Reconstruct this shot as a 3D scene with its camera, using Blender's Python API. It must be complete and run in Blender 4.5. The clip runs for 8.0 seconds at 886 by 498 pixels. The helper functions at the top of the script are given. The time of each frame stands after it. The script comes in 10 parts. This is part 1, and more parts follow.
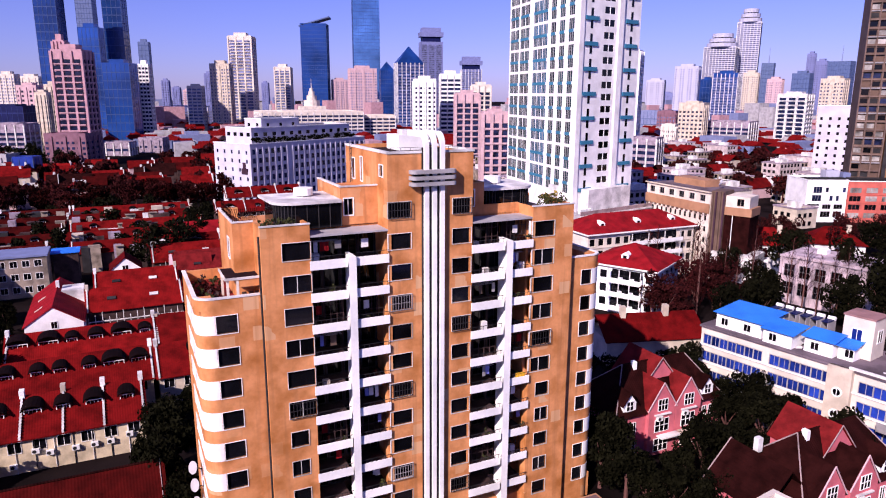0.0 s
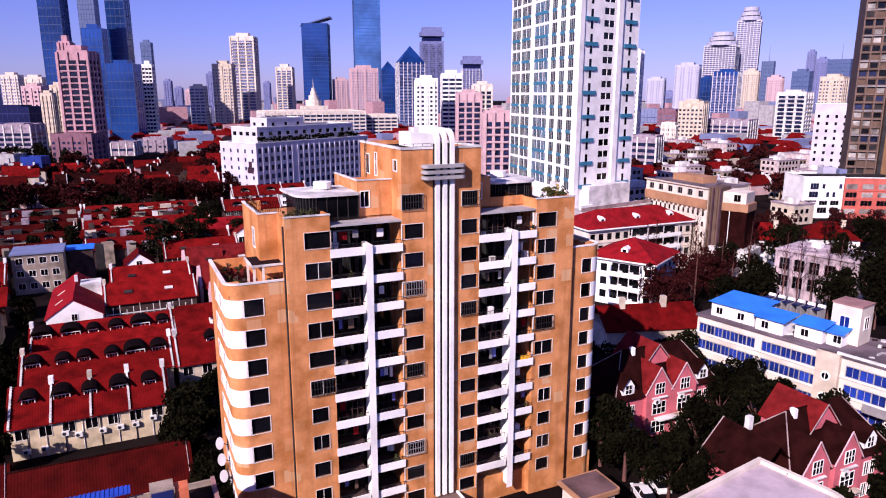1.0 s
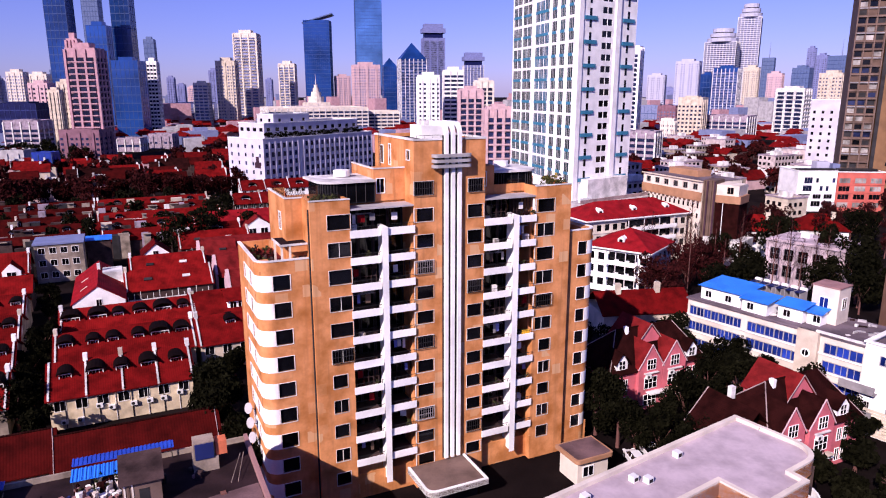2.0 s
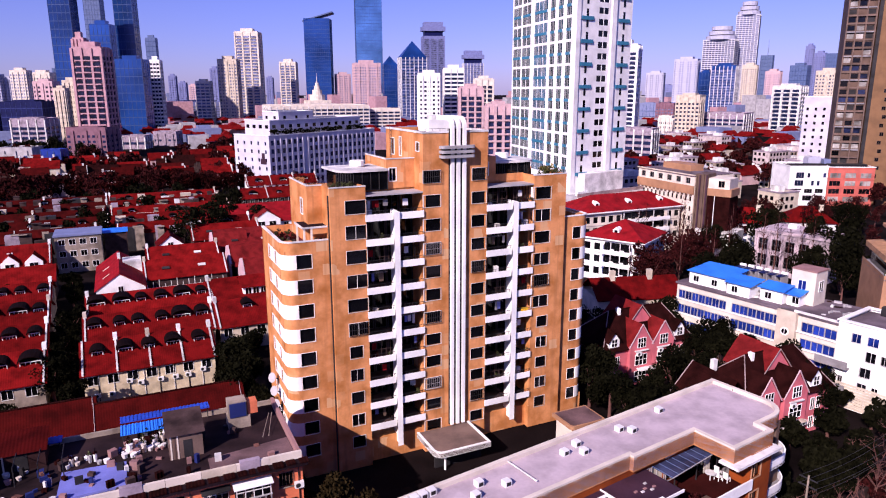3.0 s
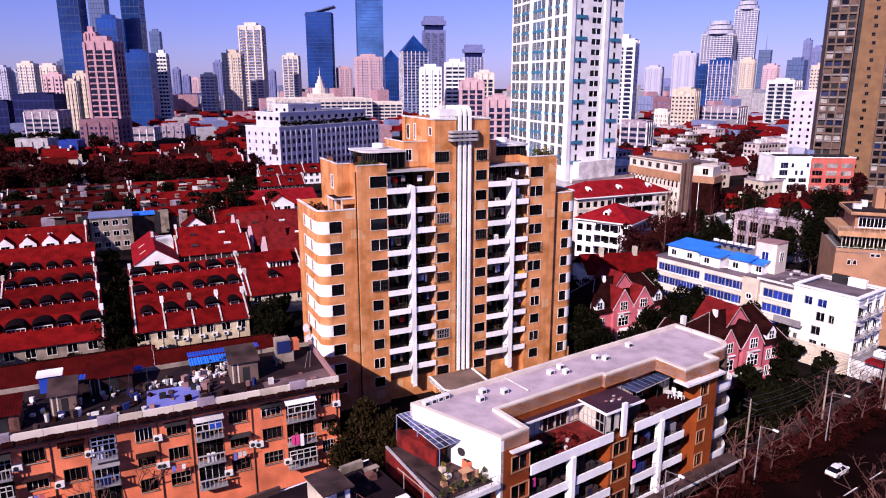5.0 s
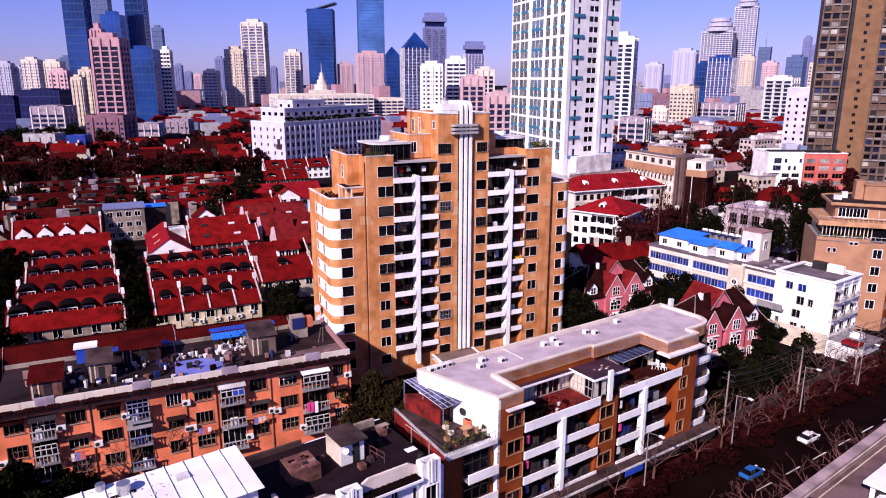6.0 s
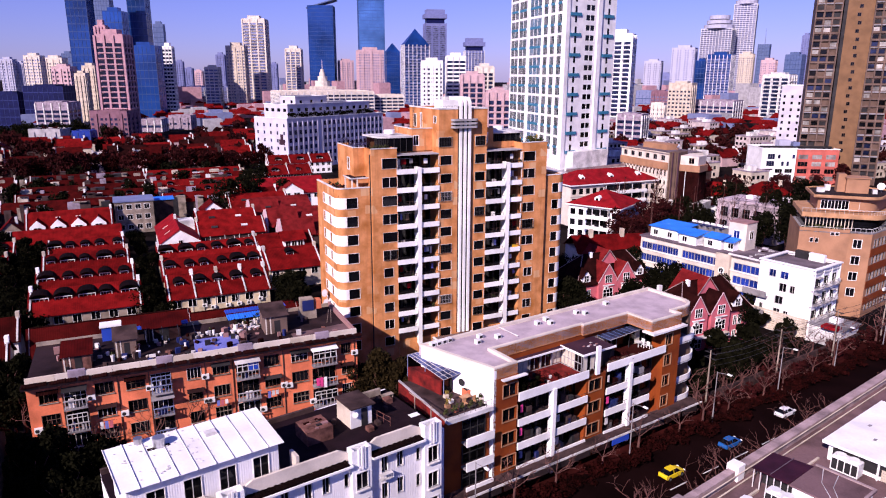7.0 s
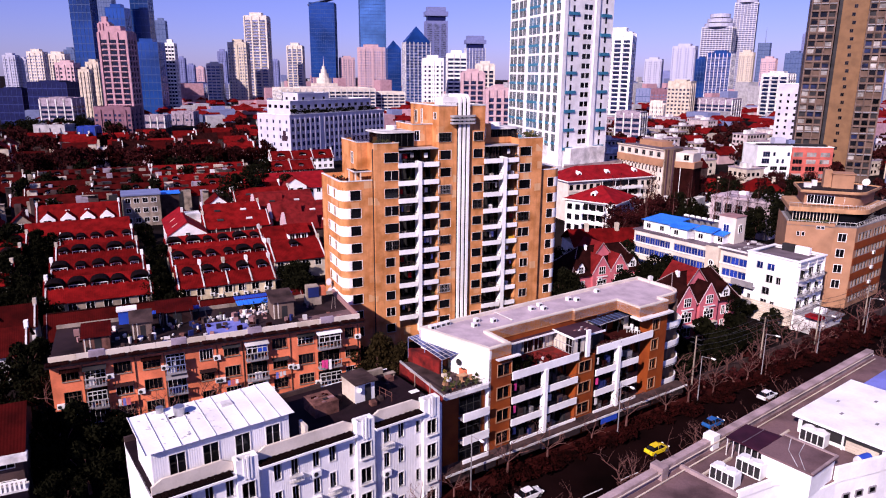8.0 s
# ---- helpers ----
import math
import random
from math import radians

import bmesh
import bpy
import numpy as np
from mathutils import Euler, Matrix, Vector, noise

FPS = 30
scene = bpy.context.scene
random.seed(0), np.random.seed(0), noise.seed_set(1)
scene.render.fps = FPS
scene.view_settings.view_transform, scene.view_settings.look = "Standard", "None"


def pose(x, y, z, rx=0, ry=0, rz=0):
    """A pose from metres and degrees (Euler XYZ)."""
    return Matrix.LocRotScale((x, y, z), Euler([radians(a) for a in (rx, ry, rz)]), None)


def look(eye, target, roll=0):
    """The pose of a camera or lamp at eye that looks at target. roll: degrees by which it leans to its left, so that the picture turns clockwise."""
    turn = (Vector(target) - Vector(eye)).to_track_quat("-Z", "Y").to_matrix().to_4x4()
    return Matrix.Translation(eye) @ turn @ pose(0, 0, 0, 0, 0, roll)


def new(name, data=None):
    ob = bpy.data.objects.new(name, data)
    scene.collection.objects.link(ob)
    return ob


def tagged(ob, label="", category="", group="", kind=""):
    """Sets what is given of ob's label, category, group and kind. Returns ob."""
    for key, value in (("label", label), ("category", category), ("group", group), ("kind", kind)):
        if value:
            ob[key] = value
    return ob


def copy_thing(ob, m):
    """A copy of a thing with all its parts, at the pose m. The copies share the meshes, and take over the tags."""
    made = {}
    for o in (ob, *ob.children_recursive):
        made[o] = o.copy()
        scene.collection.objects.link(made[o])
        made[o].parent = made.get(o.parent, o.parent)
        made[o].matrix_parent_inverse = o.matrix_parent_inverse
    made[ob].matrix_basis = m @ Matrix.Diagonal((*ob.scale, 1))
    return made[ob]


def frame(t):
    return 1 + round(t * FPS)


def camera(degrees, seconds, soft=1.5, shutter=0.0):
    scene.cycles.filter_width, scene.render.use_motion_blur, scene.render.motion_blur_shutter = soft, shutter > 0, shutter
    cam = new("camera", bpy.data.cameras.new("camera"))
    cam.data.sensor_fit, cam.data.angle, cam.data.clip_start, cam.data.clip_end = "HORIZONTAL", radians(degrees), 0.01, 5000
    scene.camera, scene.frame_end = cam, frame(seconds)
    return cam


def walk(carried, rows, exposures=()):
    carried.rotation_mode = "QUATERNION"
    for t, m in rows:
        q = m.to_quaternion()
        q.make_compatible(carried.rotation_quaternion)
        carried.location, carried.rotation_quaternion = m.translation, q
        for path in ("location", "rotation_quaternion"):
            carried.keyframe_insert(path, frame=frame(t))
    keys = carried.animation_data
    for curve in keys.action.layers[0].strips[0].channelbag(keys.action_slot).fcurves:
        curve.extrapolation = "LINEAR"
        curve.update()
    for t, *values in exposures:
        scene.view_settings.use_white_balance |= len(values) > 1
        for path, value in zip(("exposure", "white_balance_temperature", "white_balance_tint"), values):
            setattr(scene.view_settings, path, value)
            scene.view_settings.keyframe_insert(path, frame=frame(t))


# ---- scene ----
cam = camera(65.8, 8.0, soft=1.1)
PATH = [
    (0, (2.271, 5.851, 45.667), (2.167, 7.799, 45.226), 0.2),
    (0.5, (1.968, 3.702, 45.699), (1.862, 5.651, 45.259), 0.1),
    (1, (1.651, 1.131, 45.72), (1.544, 3.078, 45.277), 0.0),
    (1.5, (1.421, -2.242, 45.712), (1.313, -0.296, 45.265), -0.0),
    (2.8, (0.957, -12.086, 45.631), (0.845, -10.142, 45.173), -0.1),
    (3, (0.882, -13.639, 45.627), (0.773, -11.695, 45.169), -0.1),
    (3.5, (0.724, -17.659, 45.63), (0.615, -15.716, 45.167), -0.1),
    (4, (0.592, -21.621, 45.654), (0.483, -19.679, 45.189), -0.1),
    (4.5, (0.512, -25.256, 45.637), (0.403, -23.315, 45.167), -0.0),
    (5.8, (0.542, -34.745, 45.666), (0.435, -32.807, 45.184), 0.0),
    (6, (0.585, -36.089, 45.673), (0.476, -34.152, 45.189), 0.1),
    (6.5, (0.678, -39.264, 45.713), (0.57, -37.328, 45.224), 0.2),
    (7, (0.823, -42.356, 45.761), (0.715, -40.421, 45.268), 0.2),
    (7.5, (1.055, -44.953, 45.815), (0.947, -43.019, 45.317), 0.3),
    (8, (1.29, -47.32, 45.873), (1.181, -45.387, 45.373), 0.4),
]
walk(cam, [(t, look(eye, target, roll)) for t, eye, target, roll in PATH], [(0.0, 0.45, 6500, 34), (8.0, 0.39, 6500, 35)])

# ---- light ----
SUN_DIR = Vector((-0.49, -0.872, 0.0)).normalized()
SUN_EL = 33.0
world = bpy.data.worlds.new("world")
scene.world = world
world.use_nodes = True
wn, wl = world.node_tree.nodes, world.node_tree.links
sky = wn.new("ShaderNodeTexSky")
sky.sky_type = "NISHITA"
sky.sun_disc = False
sky.sun_elevation = radians(SUN_EL)
sky.sun_rotation = math.atan2(SUN_DIR.x, SUN_DIR.y)
sky.air_density, sky.dust_density, sky.ozone_density = 1.0, 0.2, 1.5
tint = wn.new("ShaderNodeMix")
tint.data_type, tint.blend_type = "RGBA", "MULTIPLY"
tint.inputs[0].default_value = 1.0
tint.inputs[7].default_value = (0.60, 0.66, 1.50, 1)
wl.new(sky.outputs[0], tint.inputs[6])
wl.new(tint.outputs[2], wn["Background"].inputs[0])
wn["Background"].inputs[1].default_value = 0.064
sun = new("sun", bpy.data.lights.new("sun", "SUN"))
sun.data.energy, sun.data.angle, sun.data.color = 5.0, radians(0.5), (1.0, 0.94, 0.86)
sun.matrix_world = look((-200, -400, 300), (-200 - SUN_DIR.x * 100, -400 - SUN_DIR.y * 100, 300 - 100 * math.tan(radians(SUN_EL))))


# ---- materials ----
def material(name, color, rough=0.8, metal=0.0, var=0.2, scale=0.35, fine=6.0, bump=0.15, each=0.0, bands=0.0, spec=0.25, stain=None, patch=None):
    """Paint, stone, tile or metal: colour varied by broad stains and fine grain, with a fine relief. each: change from object to object; bands: tile ribs across local x, in metres."""
    m = bpy.data.materials.new(name)
    m.use_nodes = True
    n, l = m.node_tree.nodes, m.node_tree.links
    b = n["Principled BSDF"]
    b.inputs["Roughness"].default_value, b.inputs["Metallic"].default_value = rough, metal
    b.inputs["Specular IOR Level"].default_value = spec
    geo = n.new("ShaderNodeNewGeometry")
    big, small = n.new("ShaderNodeTexNoise"), n.new("ShaderNodeTexNoise")
    big.inputs["Scale"].default_value, small.inputs["Scale"].default_value = scale, fine
    big.inputs["Detail"].default_value, small.inputs["Detail"].default_value = 6, 3
    for x in (big, small):
        l.new(geo.outputs["Position"], x.inputs["Vector"])
    mixa = n.new("ShaderNodeMix")
    mixa.data_type = "RGBA"
    dark = stain or tuple(c * (1 - 1.6 * var) for c in color)
    mixa.inputs[6].default_value, mixa.inputs[7].default_value = (*dark, 1), (*[min(c * (1 + var * 0.5), 0.95) for c in color], 1)
    ramp = n.new("ShaderNodeMapRange")
    ramp.inputs[1].default_value, ramp.inputs[2].default_value = 0.3, 0.62
    l.new(big.outputs[0], ramp.inputs[0])
    l.new(ramp.outputs[0], mixa.inputs[0])
    value = n.new("ShaderNodeHueSaturation")
    add = n.new("ShaderNodeMapRange")
    add.inputs[3].default_value, add.inputs[4].default_value = 1 - var * 0.7, 1 + var * 0.7
    l.new(small.outputs[0], add.inputs[0])
    l.new(mixa.outputs[2], value.inputs["Color"])
    if each:
        info, mr, mul = n.new("ShaderNodeObjectInfo"), n.new("ShaderNodeMapRange"), n.new("ShaderNodeMath")
        mr.inputs[3].default_value, mr.inputs[4].default_value = 1 - each, 1 + each
        mul.operation = "MULTIPLY"
        l.new(info.outputs["Random"], mr.inputs[0])
        l.new(mr.outputs[0], mul.inputs[0])
        l.new(add.outputs[0], mul.inputs[1])
        l.new(mul.outputs[0], value.inputs["Value"])
    else:
        l.new(add.outputs[0], value.inputs["Value"])
    paint = value.outputs[0]
    if patch:
        # square repair patches and long rain streaks in the tower's own axes
        turn, vor, vec = n.new("ShaderNodeMapping"), n.new("ShaderNodeTexVoronoi"), n.new("ShaderNodeCombineXYZ")
        turn.inputs["Rotation"].default_value = (0, 0, radians(-28.5))
        axes, along = n.new("ShaderNodeSeparateXYZ"), n.new("ShaderNodeMath")
        l.new(geo.outputs["Position"], turn.inputs["Vector"])
        l.new(turn.outputs[0], axes.inputs[0])
        l.new(axes.outputs[0], along.inputs[0])
        l.new(axes.outputs[1], along.inputs[1])
        l.new(along.outputs[0], vec.inputs[0])
        l.new(axes.outputs[2], vec.inputs[1])
        vor.voronoi_dimensions, vor.distance = "2D", "CHEBYCHEV"
        vor.inputs["Scale"].default_value = 0.42
        l.new(vec.outputs[0], vor.inputs["Vector"])
        tone, near, pick, both = n.new("ShaderNodeSeparateColor"), n.new("ShaderNodeMath"), n.new("ShaderNodeMath"), n.new("ShaderNodeMath")
        l.new(vor.outputs["Color"], tone.inputs[0])
        near.operation, pick.operation, both.operation = "LESS_THAN", "GREATER_THAN", "MULTIPLY"
        near.inputs[1].default_value, pick.inputs[1].default_value = 0.27, 0.62
        l.new(vor.outputs["Distance"], near.inputs[0])
        l.new(tone.outputs[0], pick.inputs[0])
        l.new(near.outputs[0], both.inputs[0])
        l.new(pick.outputs[0], both.inputs[1])
        amount = n.new("ShaderNodeMath")
        amount.operation = "MULTIPLY"
        l.new(both.outputs[0], amount.inputs[0])
        l.new(tone.outputs[1], amount.inputs[1])
        patched = n.new("ShaderNodeMix")
        patched.data_type = "RGBA"
        patched.inputs[7].default_value = (*patch, 1)
        l.new(amount.outputs[0], patched.inputs[0])
        l.new(paint, patched.inputs[6])
        long_, streak, fade, rain = n.new("ShaderNodeMapping"), n.new("ShaderNodeTexNoise"), n.new("ShaderNodeMapRange"), n.new("ShaderNodeMix")
        long_.inputs["Scale"].default_value = (1.6, 1.6, 0.07)
        l.new(geo.outputs["Position"], long_.inputs["Vector"])
        l.new(long_.outputs[0], streak.inputs["Vector"])
        streak.inputs["Scale"].default_value, streak.inputs["Detail"].default_value = 1.0, 4
        fade.inputs[1].default_value, fade.inputs[2].default_value, fade.inputs[4].default_value = 0.55, 0.75, 0.55
        l.new(streak.outputs[0], fade.inputs[0])
        rain.data_type = "RGBA"
        rain.inputs[7].default_value = (*[c * 0.5 for c in color], 1)
        l.new(fade.outputs[0], rain.inputs[0])
        l.new(patched.outputs[2], rain.inputs[6])
        paint = rain.outputs[2]
    l.new(paint, b.inputs["Base Color"])
    height = small.outputs[0]
    if bands:
        tc, wave, sum_ = n.new("ShaderNodeTexCoord"), n.new("ShaderNodeTexWave"), n.new("ShaderNodeMath")
        wave.inputs["Scale"].default_value = 0.314 / bands
        l.new(tc.outputs["Object"], wave.inputs["Vector"])
        l.new(wave.outputs["Fac"], sum_.inputs[0])
        l.new(small.outputs[0], sum_.inputs[1])
        height = sum_.outputs[0]
    bp = n.new("ShaderNodeBump")
    bp.inputs["Strength"].default_value, bp.inputs["Distance"].default_value = bump, 0.05
    l.new(height, bp.inputs["Height"])
    l.new(bp.outputs[0], b.inputs["Normal"])
    return m


def glass(name, color, rough=0.06, var=0.5):
    """Window glass with a dark room behind it: gloss over a deep tint that differs from pane to pane."""
    m = material(name, color, rough, var=var, scale=0.25, fine=1.5, bump=0.02, each=0.5, spec=0.28)
    return m


M_OCHRE = material("ochre_tile", (0.61, 0.258, 0.102), 0.65, var=0.2, scale=0.45, fine=3.5, bump=0.2, stain=(0.38, 0.135, 0.034), spec=0.15, patch=(0.62, 0.36, 0.19))
M_OCHRE_D = material("brown_tile", (0.24, 0.05, 0.009), 0.65, var=0.2, scale=0.4, fine=5, stain=(0.17, 0.032, 0.008), spec=0.15)
M_WHITE = material("white_render", (0.86, 0.85, 0.83), 0.7, var=0.12, scale=0.3, fine=4)
M_WHITE_OLD = material("stained_white_render", (0.66, 0.64, 0.62), 0.75, var=0.3, scale=0.4, fine=3)
M_CREAM = material("cream_render", (0.561, 0.476, 0.374), 0.75, var=0.2, scale=0.4)
M_GREY = material("grey_concrete", (0.24, 0.224, 0.232), 0.85, var=0.25, scale=0.4)
M_ROOFGREY = material("pale_roof_screed", (0.47, 0.38, 0.41), 0.85, var=0.16, scale=0.5, fine=3)
M_DARKROOF = material("dark_roof_felt", (0.03, 0.0204, 0.0216), 0.9, var=0.4, scale=0.5, spec=0.05)
M_RED = material("red_roof_tile", (0.138, 0.0048, 0.0044), 0.85, var=0.3, scale=0.5, fine=4, bump=0.3, each=0.4, bands=0.3, spec=0.04)
M_DARKRED = material("dark_red_roof_tile", (0.045, 0.0026, 0.0022), 0.85, var=0.3, scale=0.5, fine=4, bump=0.3, each=0.3, bands=0.3, spec=0.04)
M_REDBRIGHT = material("bright_red_roof_tile", (0.24, 0.008, 0.0112), 0.8, var=0.25, scale=0.5, fine=4, bump=0.5, bands=0.3, spec=0.06)
M_RED2 = material("weathered_red_tile", (0.16, 0.0112, 0.0112), 0.8, var=0.3, scale=0.6, bump=0.4, bands=0.3, spec=0.05)
M_BROWNROOF = material("dark_brown_roof_tile", (0.019, 0.0042, 0.0038), 0.9, var=0.35, scale=0.6, bump=0.6, bands=0.3, spec=0.02)
M_ORANGE = material("orange_render", (0.76, 0.20, 0.095), 0.75, var=0.22, scale=0.35, spec=0.12)
M_PINK = material("pink_render", (0.5808, 0.1408, 0.1672), 0.75, var=0.15, scale=0.5, spec=0.15)
M_PALEPINK = material("pale_pink_cladding", (0.54, 0.36, 0.378), 0.75, var=0.12)
M_TAN = material("tan_tile", (0.37, 0.19, 0.105), 0.7, var=0.15, scale=0.4)
M_BROWN = material("brown_cladding", (0.12, 0.075, 0.05625), 0.7, var=0.2, spec=0.15)
M_GOLD = material("ochre_cladding", (0.19, 0.098, 0.045), 0.7, var=0.15)
M_BLUEROOF = material("blue_sheet_metal", (0.015, 0.20, 0.80), 0.5, var=0.15, bump=0.7, bands=0.25)
M_BLUEPAINT = material("blue_paint", (0.02, 0.07, 0.45), 0.5, var=0.15)
M_TEAL = material("teal_panel", (0.03, 0.19, 0.30), 0.4, var=0.1)
M_SLATE = material("slate_cladding", (0.17, 0.20, 0.34), 0.5, var=0.12)
M_NAVYCLAD = material("navy_cladding", (0.006, 0.009, 0.06), 0.5, var=0.2, spec=0.12)
M_BLUECLAD = material("bright_blue_cladding", (0.012, 0.035, 0.24), 0.35, var=0.2, spec=0.3)
M_DUSKPINK = material("dark_dusty_pink_cladding", (0.2, 0.095, 0.125), 0.75, var=0.2)
# pinkish white, dulled so that the trees' shade lies in the colour
M_HALL = material("tree_shaded_pink_white_render", (0.48, 0.38, 0.41), 0.8, var=0.35, scale=0.35, fine=2.5)
M_STEEL = material("blue_grey_cladding", (0.08, 0.12, 0.24), 0.35, var=0.15, spec=0.6)
M_DARK = material("dark_metal", (0.03, 0.028, 0.03), 0.5, var=0.3, spec=0.1)
M_METAL = material("galvanised_metal", (0.45, 0.45, 0.47), 0.35, metal=0.8, var=0.2)
M_ACWHITE = material("white_enamel", (0.72, 0.72, 0.70), 0.4, var=0.06)
# ground and asphalt near black, shade of gaps and trees put into their colour
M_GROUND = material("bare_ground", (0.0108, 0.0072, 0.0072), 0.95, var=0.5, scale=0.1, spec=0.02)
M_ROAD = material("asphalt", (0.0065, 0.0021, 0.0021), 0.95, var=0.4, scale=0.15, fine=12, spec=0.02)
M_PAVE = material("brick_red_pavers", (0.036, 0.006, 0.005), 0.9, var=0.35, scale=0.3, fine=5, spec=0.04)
M_PAINT = material("road_paint", (0.6, 0.6, 0.58), 0.8, var=0.3)
M_BARK = material("bark", (0.13, 0.06, 0.052), 0.9, var=0.3, fine=5, spec=0.05)
# near black: dormer hoods' shade put into the colour, also dark cornice tiles
M_HOOD = material("black_tile_and_hood_shade", (0.006, 0.0018, 0.0018), 0.9, var=0.3, scale=0.6, spec=0.05)
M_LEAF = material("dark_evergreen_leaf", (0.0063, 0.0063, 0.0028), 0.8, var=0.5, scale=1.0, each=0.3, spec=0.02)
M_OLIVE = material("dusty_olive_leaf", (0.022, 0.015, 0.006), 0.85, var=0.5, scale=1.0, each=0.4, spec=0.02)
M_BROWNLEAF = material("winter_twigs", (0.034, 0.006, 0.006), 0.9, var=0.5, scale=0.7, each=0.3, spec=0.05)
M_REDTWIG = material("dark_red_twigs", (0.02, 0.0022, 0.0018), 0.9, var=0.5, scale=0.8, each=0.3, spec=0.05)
M_GREENPLANT = material("roof_garden_leaf", (0.055, 0.06, 0.015), 0.7, var=0.5, scale=2)
M_REDPLANT = material("red_leaf", (0.17, 0.012, 0.01), 0.7, var=0.4, scale=2)
M_GLASS = glass("dark_window_glass", (0.005, 0.005, 0.007))
M_GLASSBLUE = glass("blue_window_glass", (0.011, 0.03, 0.20), 0.08)
M_GLASSNAVY = glass("navy_window_glass", (0.016, 0.022, 0.06), 0.1)
M_GLASSTEAL = glass("teal_window_glass", (0.025, 0.10, 0.17), 0.08)
M_GLASSTOWER = material("blue_curtain_wall", (0.010, 0.055, 0.23), 0.2, metal=0.35, var=0.45, scale=0.02, fine=0.12, bump=0.02, each=0.25, spec=0.5)
M_GLASSSKY = material("pale_blue_curtain_wall", (0.12, 0.30, 0.62), 0.15, metal=0.6, var=0.35, scale=0.012, fine=0.1, bump=0.02, spec=0.5)
M_MULLION = material("blue_mullion", (0.03, 0.06, 0.16), 0.5, var=0.15)
M_TEALPANE = glass("grey_green_window_glass", (0.022, 0.05, 0.058), 0.12)
M_TAXI = material("yellow_car_paint", (0.75, 0.55, 0.01), 0.25, var=0.03, spec=0.6)
M_CARWHITE = material("white_car_paint", (0.75, 0.75, 0.75), 0.25, var=0.03, spec=0.6)
M_CARBLUE = material("blue_car_paint", (0.01, 0.10, 0.32), 0.25, var=0.05, spec=0.6)
M_RUBBER = material("tyre_rubber", (0.02, 0.02, 0.02), 0.8)
M_LAUNDRYPINK = material("pink_cloth", (0.75, 0.06, 0.25), 0.8)
M_YELLOW = material("yellow_cloth", (0.80, 0.42, 0.02), 0.8)
M_REDBR = material("salmon_red_render", (0.52, 0.12, 0.09), 0.75, var=0.15)
M_GLASSPALE = glass("pale_window_glass", (0.30, 0.28, 0.26), 0.2)
M_CREAM2 = material("pale_cream_render", (0.666, 0.585, 0.495), 0.75, var=0.14)
M_PLUMROOF = material("violet_grey_roof_felt", (0.1445, 0.1105, 0.1275), 0.9, var=0.3, scale=0.3, spec=0.1)
M_SCREED = material("violet_grey_screed", (0.026, 0.014, 0.016), 0.85, var=0.4, scale=0.3, spec=0.1)
M_PLUM = material("plum_sheet_metal", (0.05, 0.022, 0.036), 0.5, var=0.25, spec=0.2)
M_GREYPALE = material("pale_grey_concrete", (0.378, 0.36, 0.369), 0.8, var=0.2)
M_YELLOWPLANT = material("yellow_green_leaf", (0.28, 0.20, 0.03), 0.7, var=0.4, scale=2)
# shade of recesses and lanes put into one dark brown, also plain dark parts
M_DIMWALL = material("dark_and_shaded_render", (0.06, 0.036, 0.034), 0.85, var=0.4, scale=0.5, spec=0.1)
M_CURTAIN = material("cream_curtain_behind_glass", (0.62, 0.56, 0.46), 0.25, var=0.15, scale=1.5, spec=0.4)
M_REDFLOOR = material("red_floor_tile", (0.17, 0.010, 0.007), 0.8, var=0.45, scale=0.8, fine=3)
M_SALMON = material("salmon_scrap", (0.3, 0.16, 0.15), 0.8)
M_NAVYPAINT = material("navy_frame_paint", (0.015, 0.025, 0.12), 0.5, var=0.15)
M_GLASSROOF = glass("blue_roof_glass", (0.06, 0.072, 0.15), 0.12, var=0.6)
M_PARAPET = material("pinkish_stone", (0.34, 0.25, 0.245), 0.85, var=0.3, scale=0.5, each=0.12)
M_SCREED2 = material("stained_roof_screed", (0.15, 0.09, 0.092), 0.85, var=0.35, scale=0.3, spec=0.1)
M_RIBWHITE = material("ribbed_white_render", (0.82, 0.80, 0.80), 0.75, var=0.1, scale=0.3, fine=4, bump=0.2, bands=0.2)
M_BROWNPALE = material("weathered_brown_cladding", (0.15, 0.097, 0.078), 0.75, var=0.25, each=0.2)
# pale blue-grey that holds the haze over far walls in its colour
M_HAZE = material("pale_haze_blue_cladding", (0.42, 0.42, 0.52), 0.6, var=0.12)
M_DIMCREAM = material("sooty_and_shaded_cream_render", (0.30, 0.24, 0.19), 0.85, var=0.35, scale=0.5, spec=0.1)
M_GREYLILAC = material("lilac_grey_render", (0.30, 0.24, 0.29), 0.85, var=0.3, scale=0.6)
M_PLUMDARK = material("sooty_plum_concrete", (0.014, 0.006, 0.009), 0.85, var=0.3, scale=0.6, spec=0.1)
M_SALMONTAN = material("weathered_salmon_tile", (0.44, 0.235, 0.12), 0.75, var=0.22, scale=0.6)
M_NEARBLACK = material("near_black_render", (0.03, 0.014, 0.014), 0.9, var=0.4, scale=0.5, spec=0.05)
M_RUST = material("rusty_sheet", (0.16, 0.07, 0.055), 0.8, var=0.4, scale=1.2, spec=0.1)
# distance haze put into the pane colour of the far towers
M_GLASSFAR = glass("haze_paled_window_glass", (0.12, 0.13, 0.22), 0.15)
M_PALEWALL = material("pale_pinkish_render", (0.50, 0.41, 0.40), 0.8, var=0.22, scale=0.5)
# white wall with the bluish shade of the hotel's long front put in
M_HOTEL = material("shade_lilac_white_tile", (0.52, 0.50, 0.58), 0.75, var=0.12, scale=0.2)
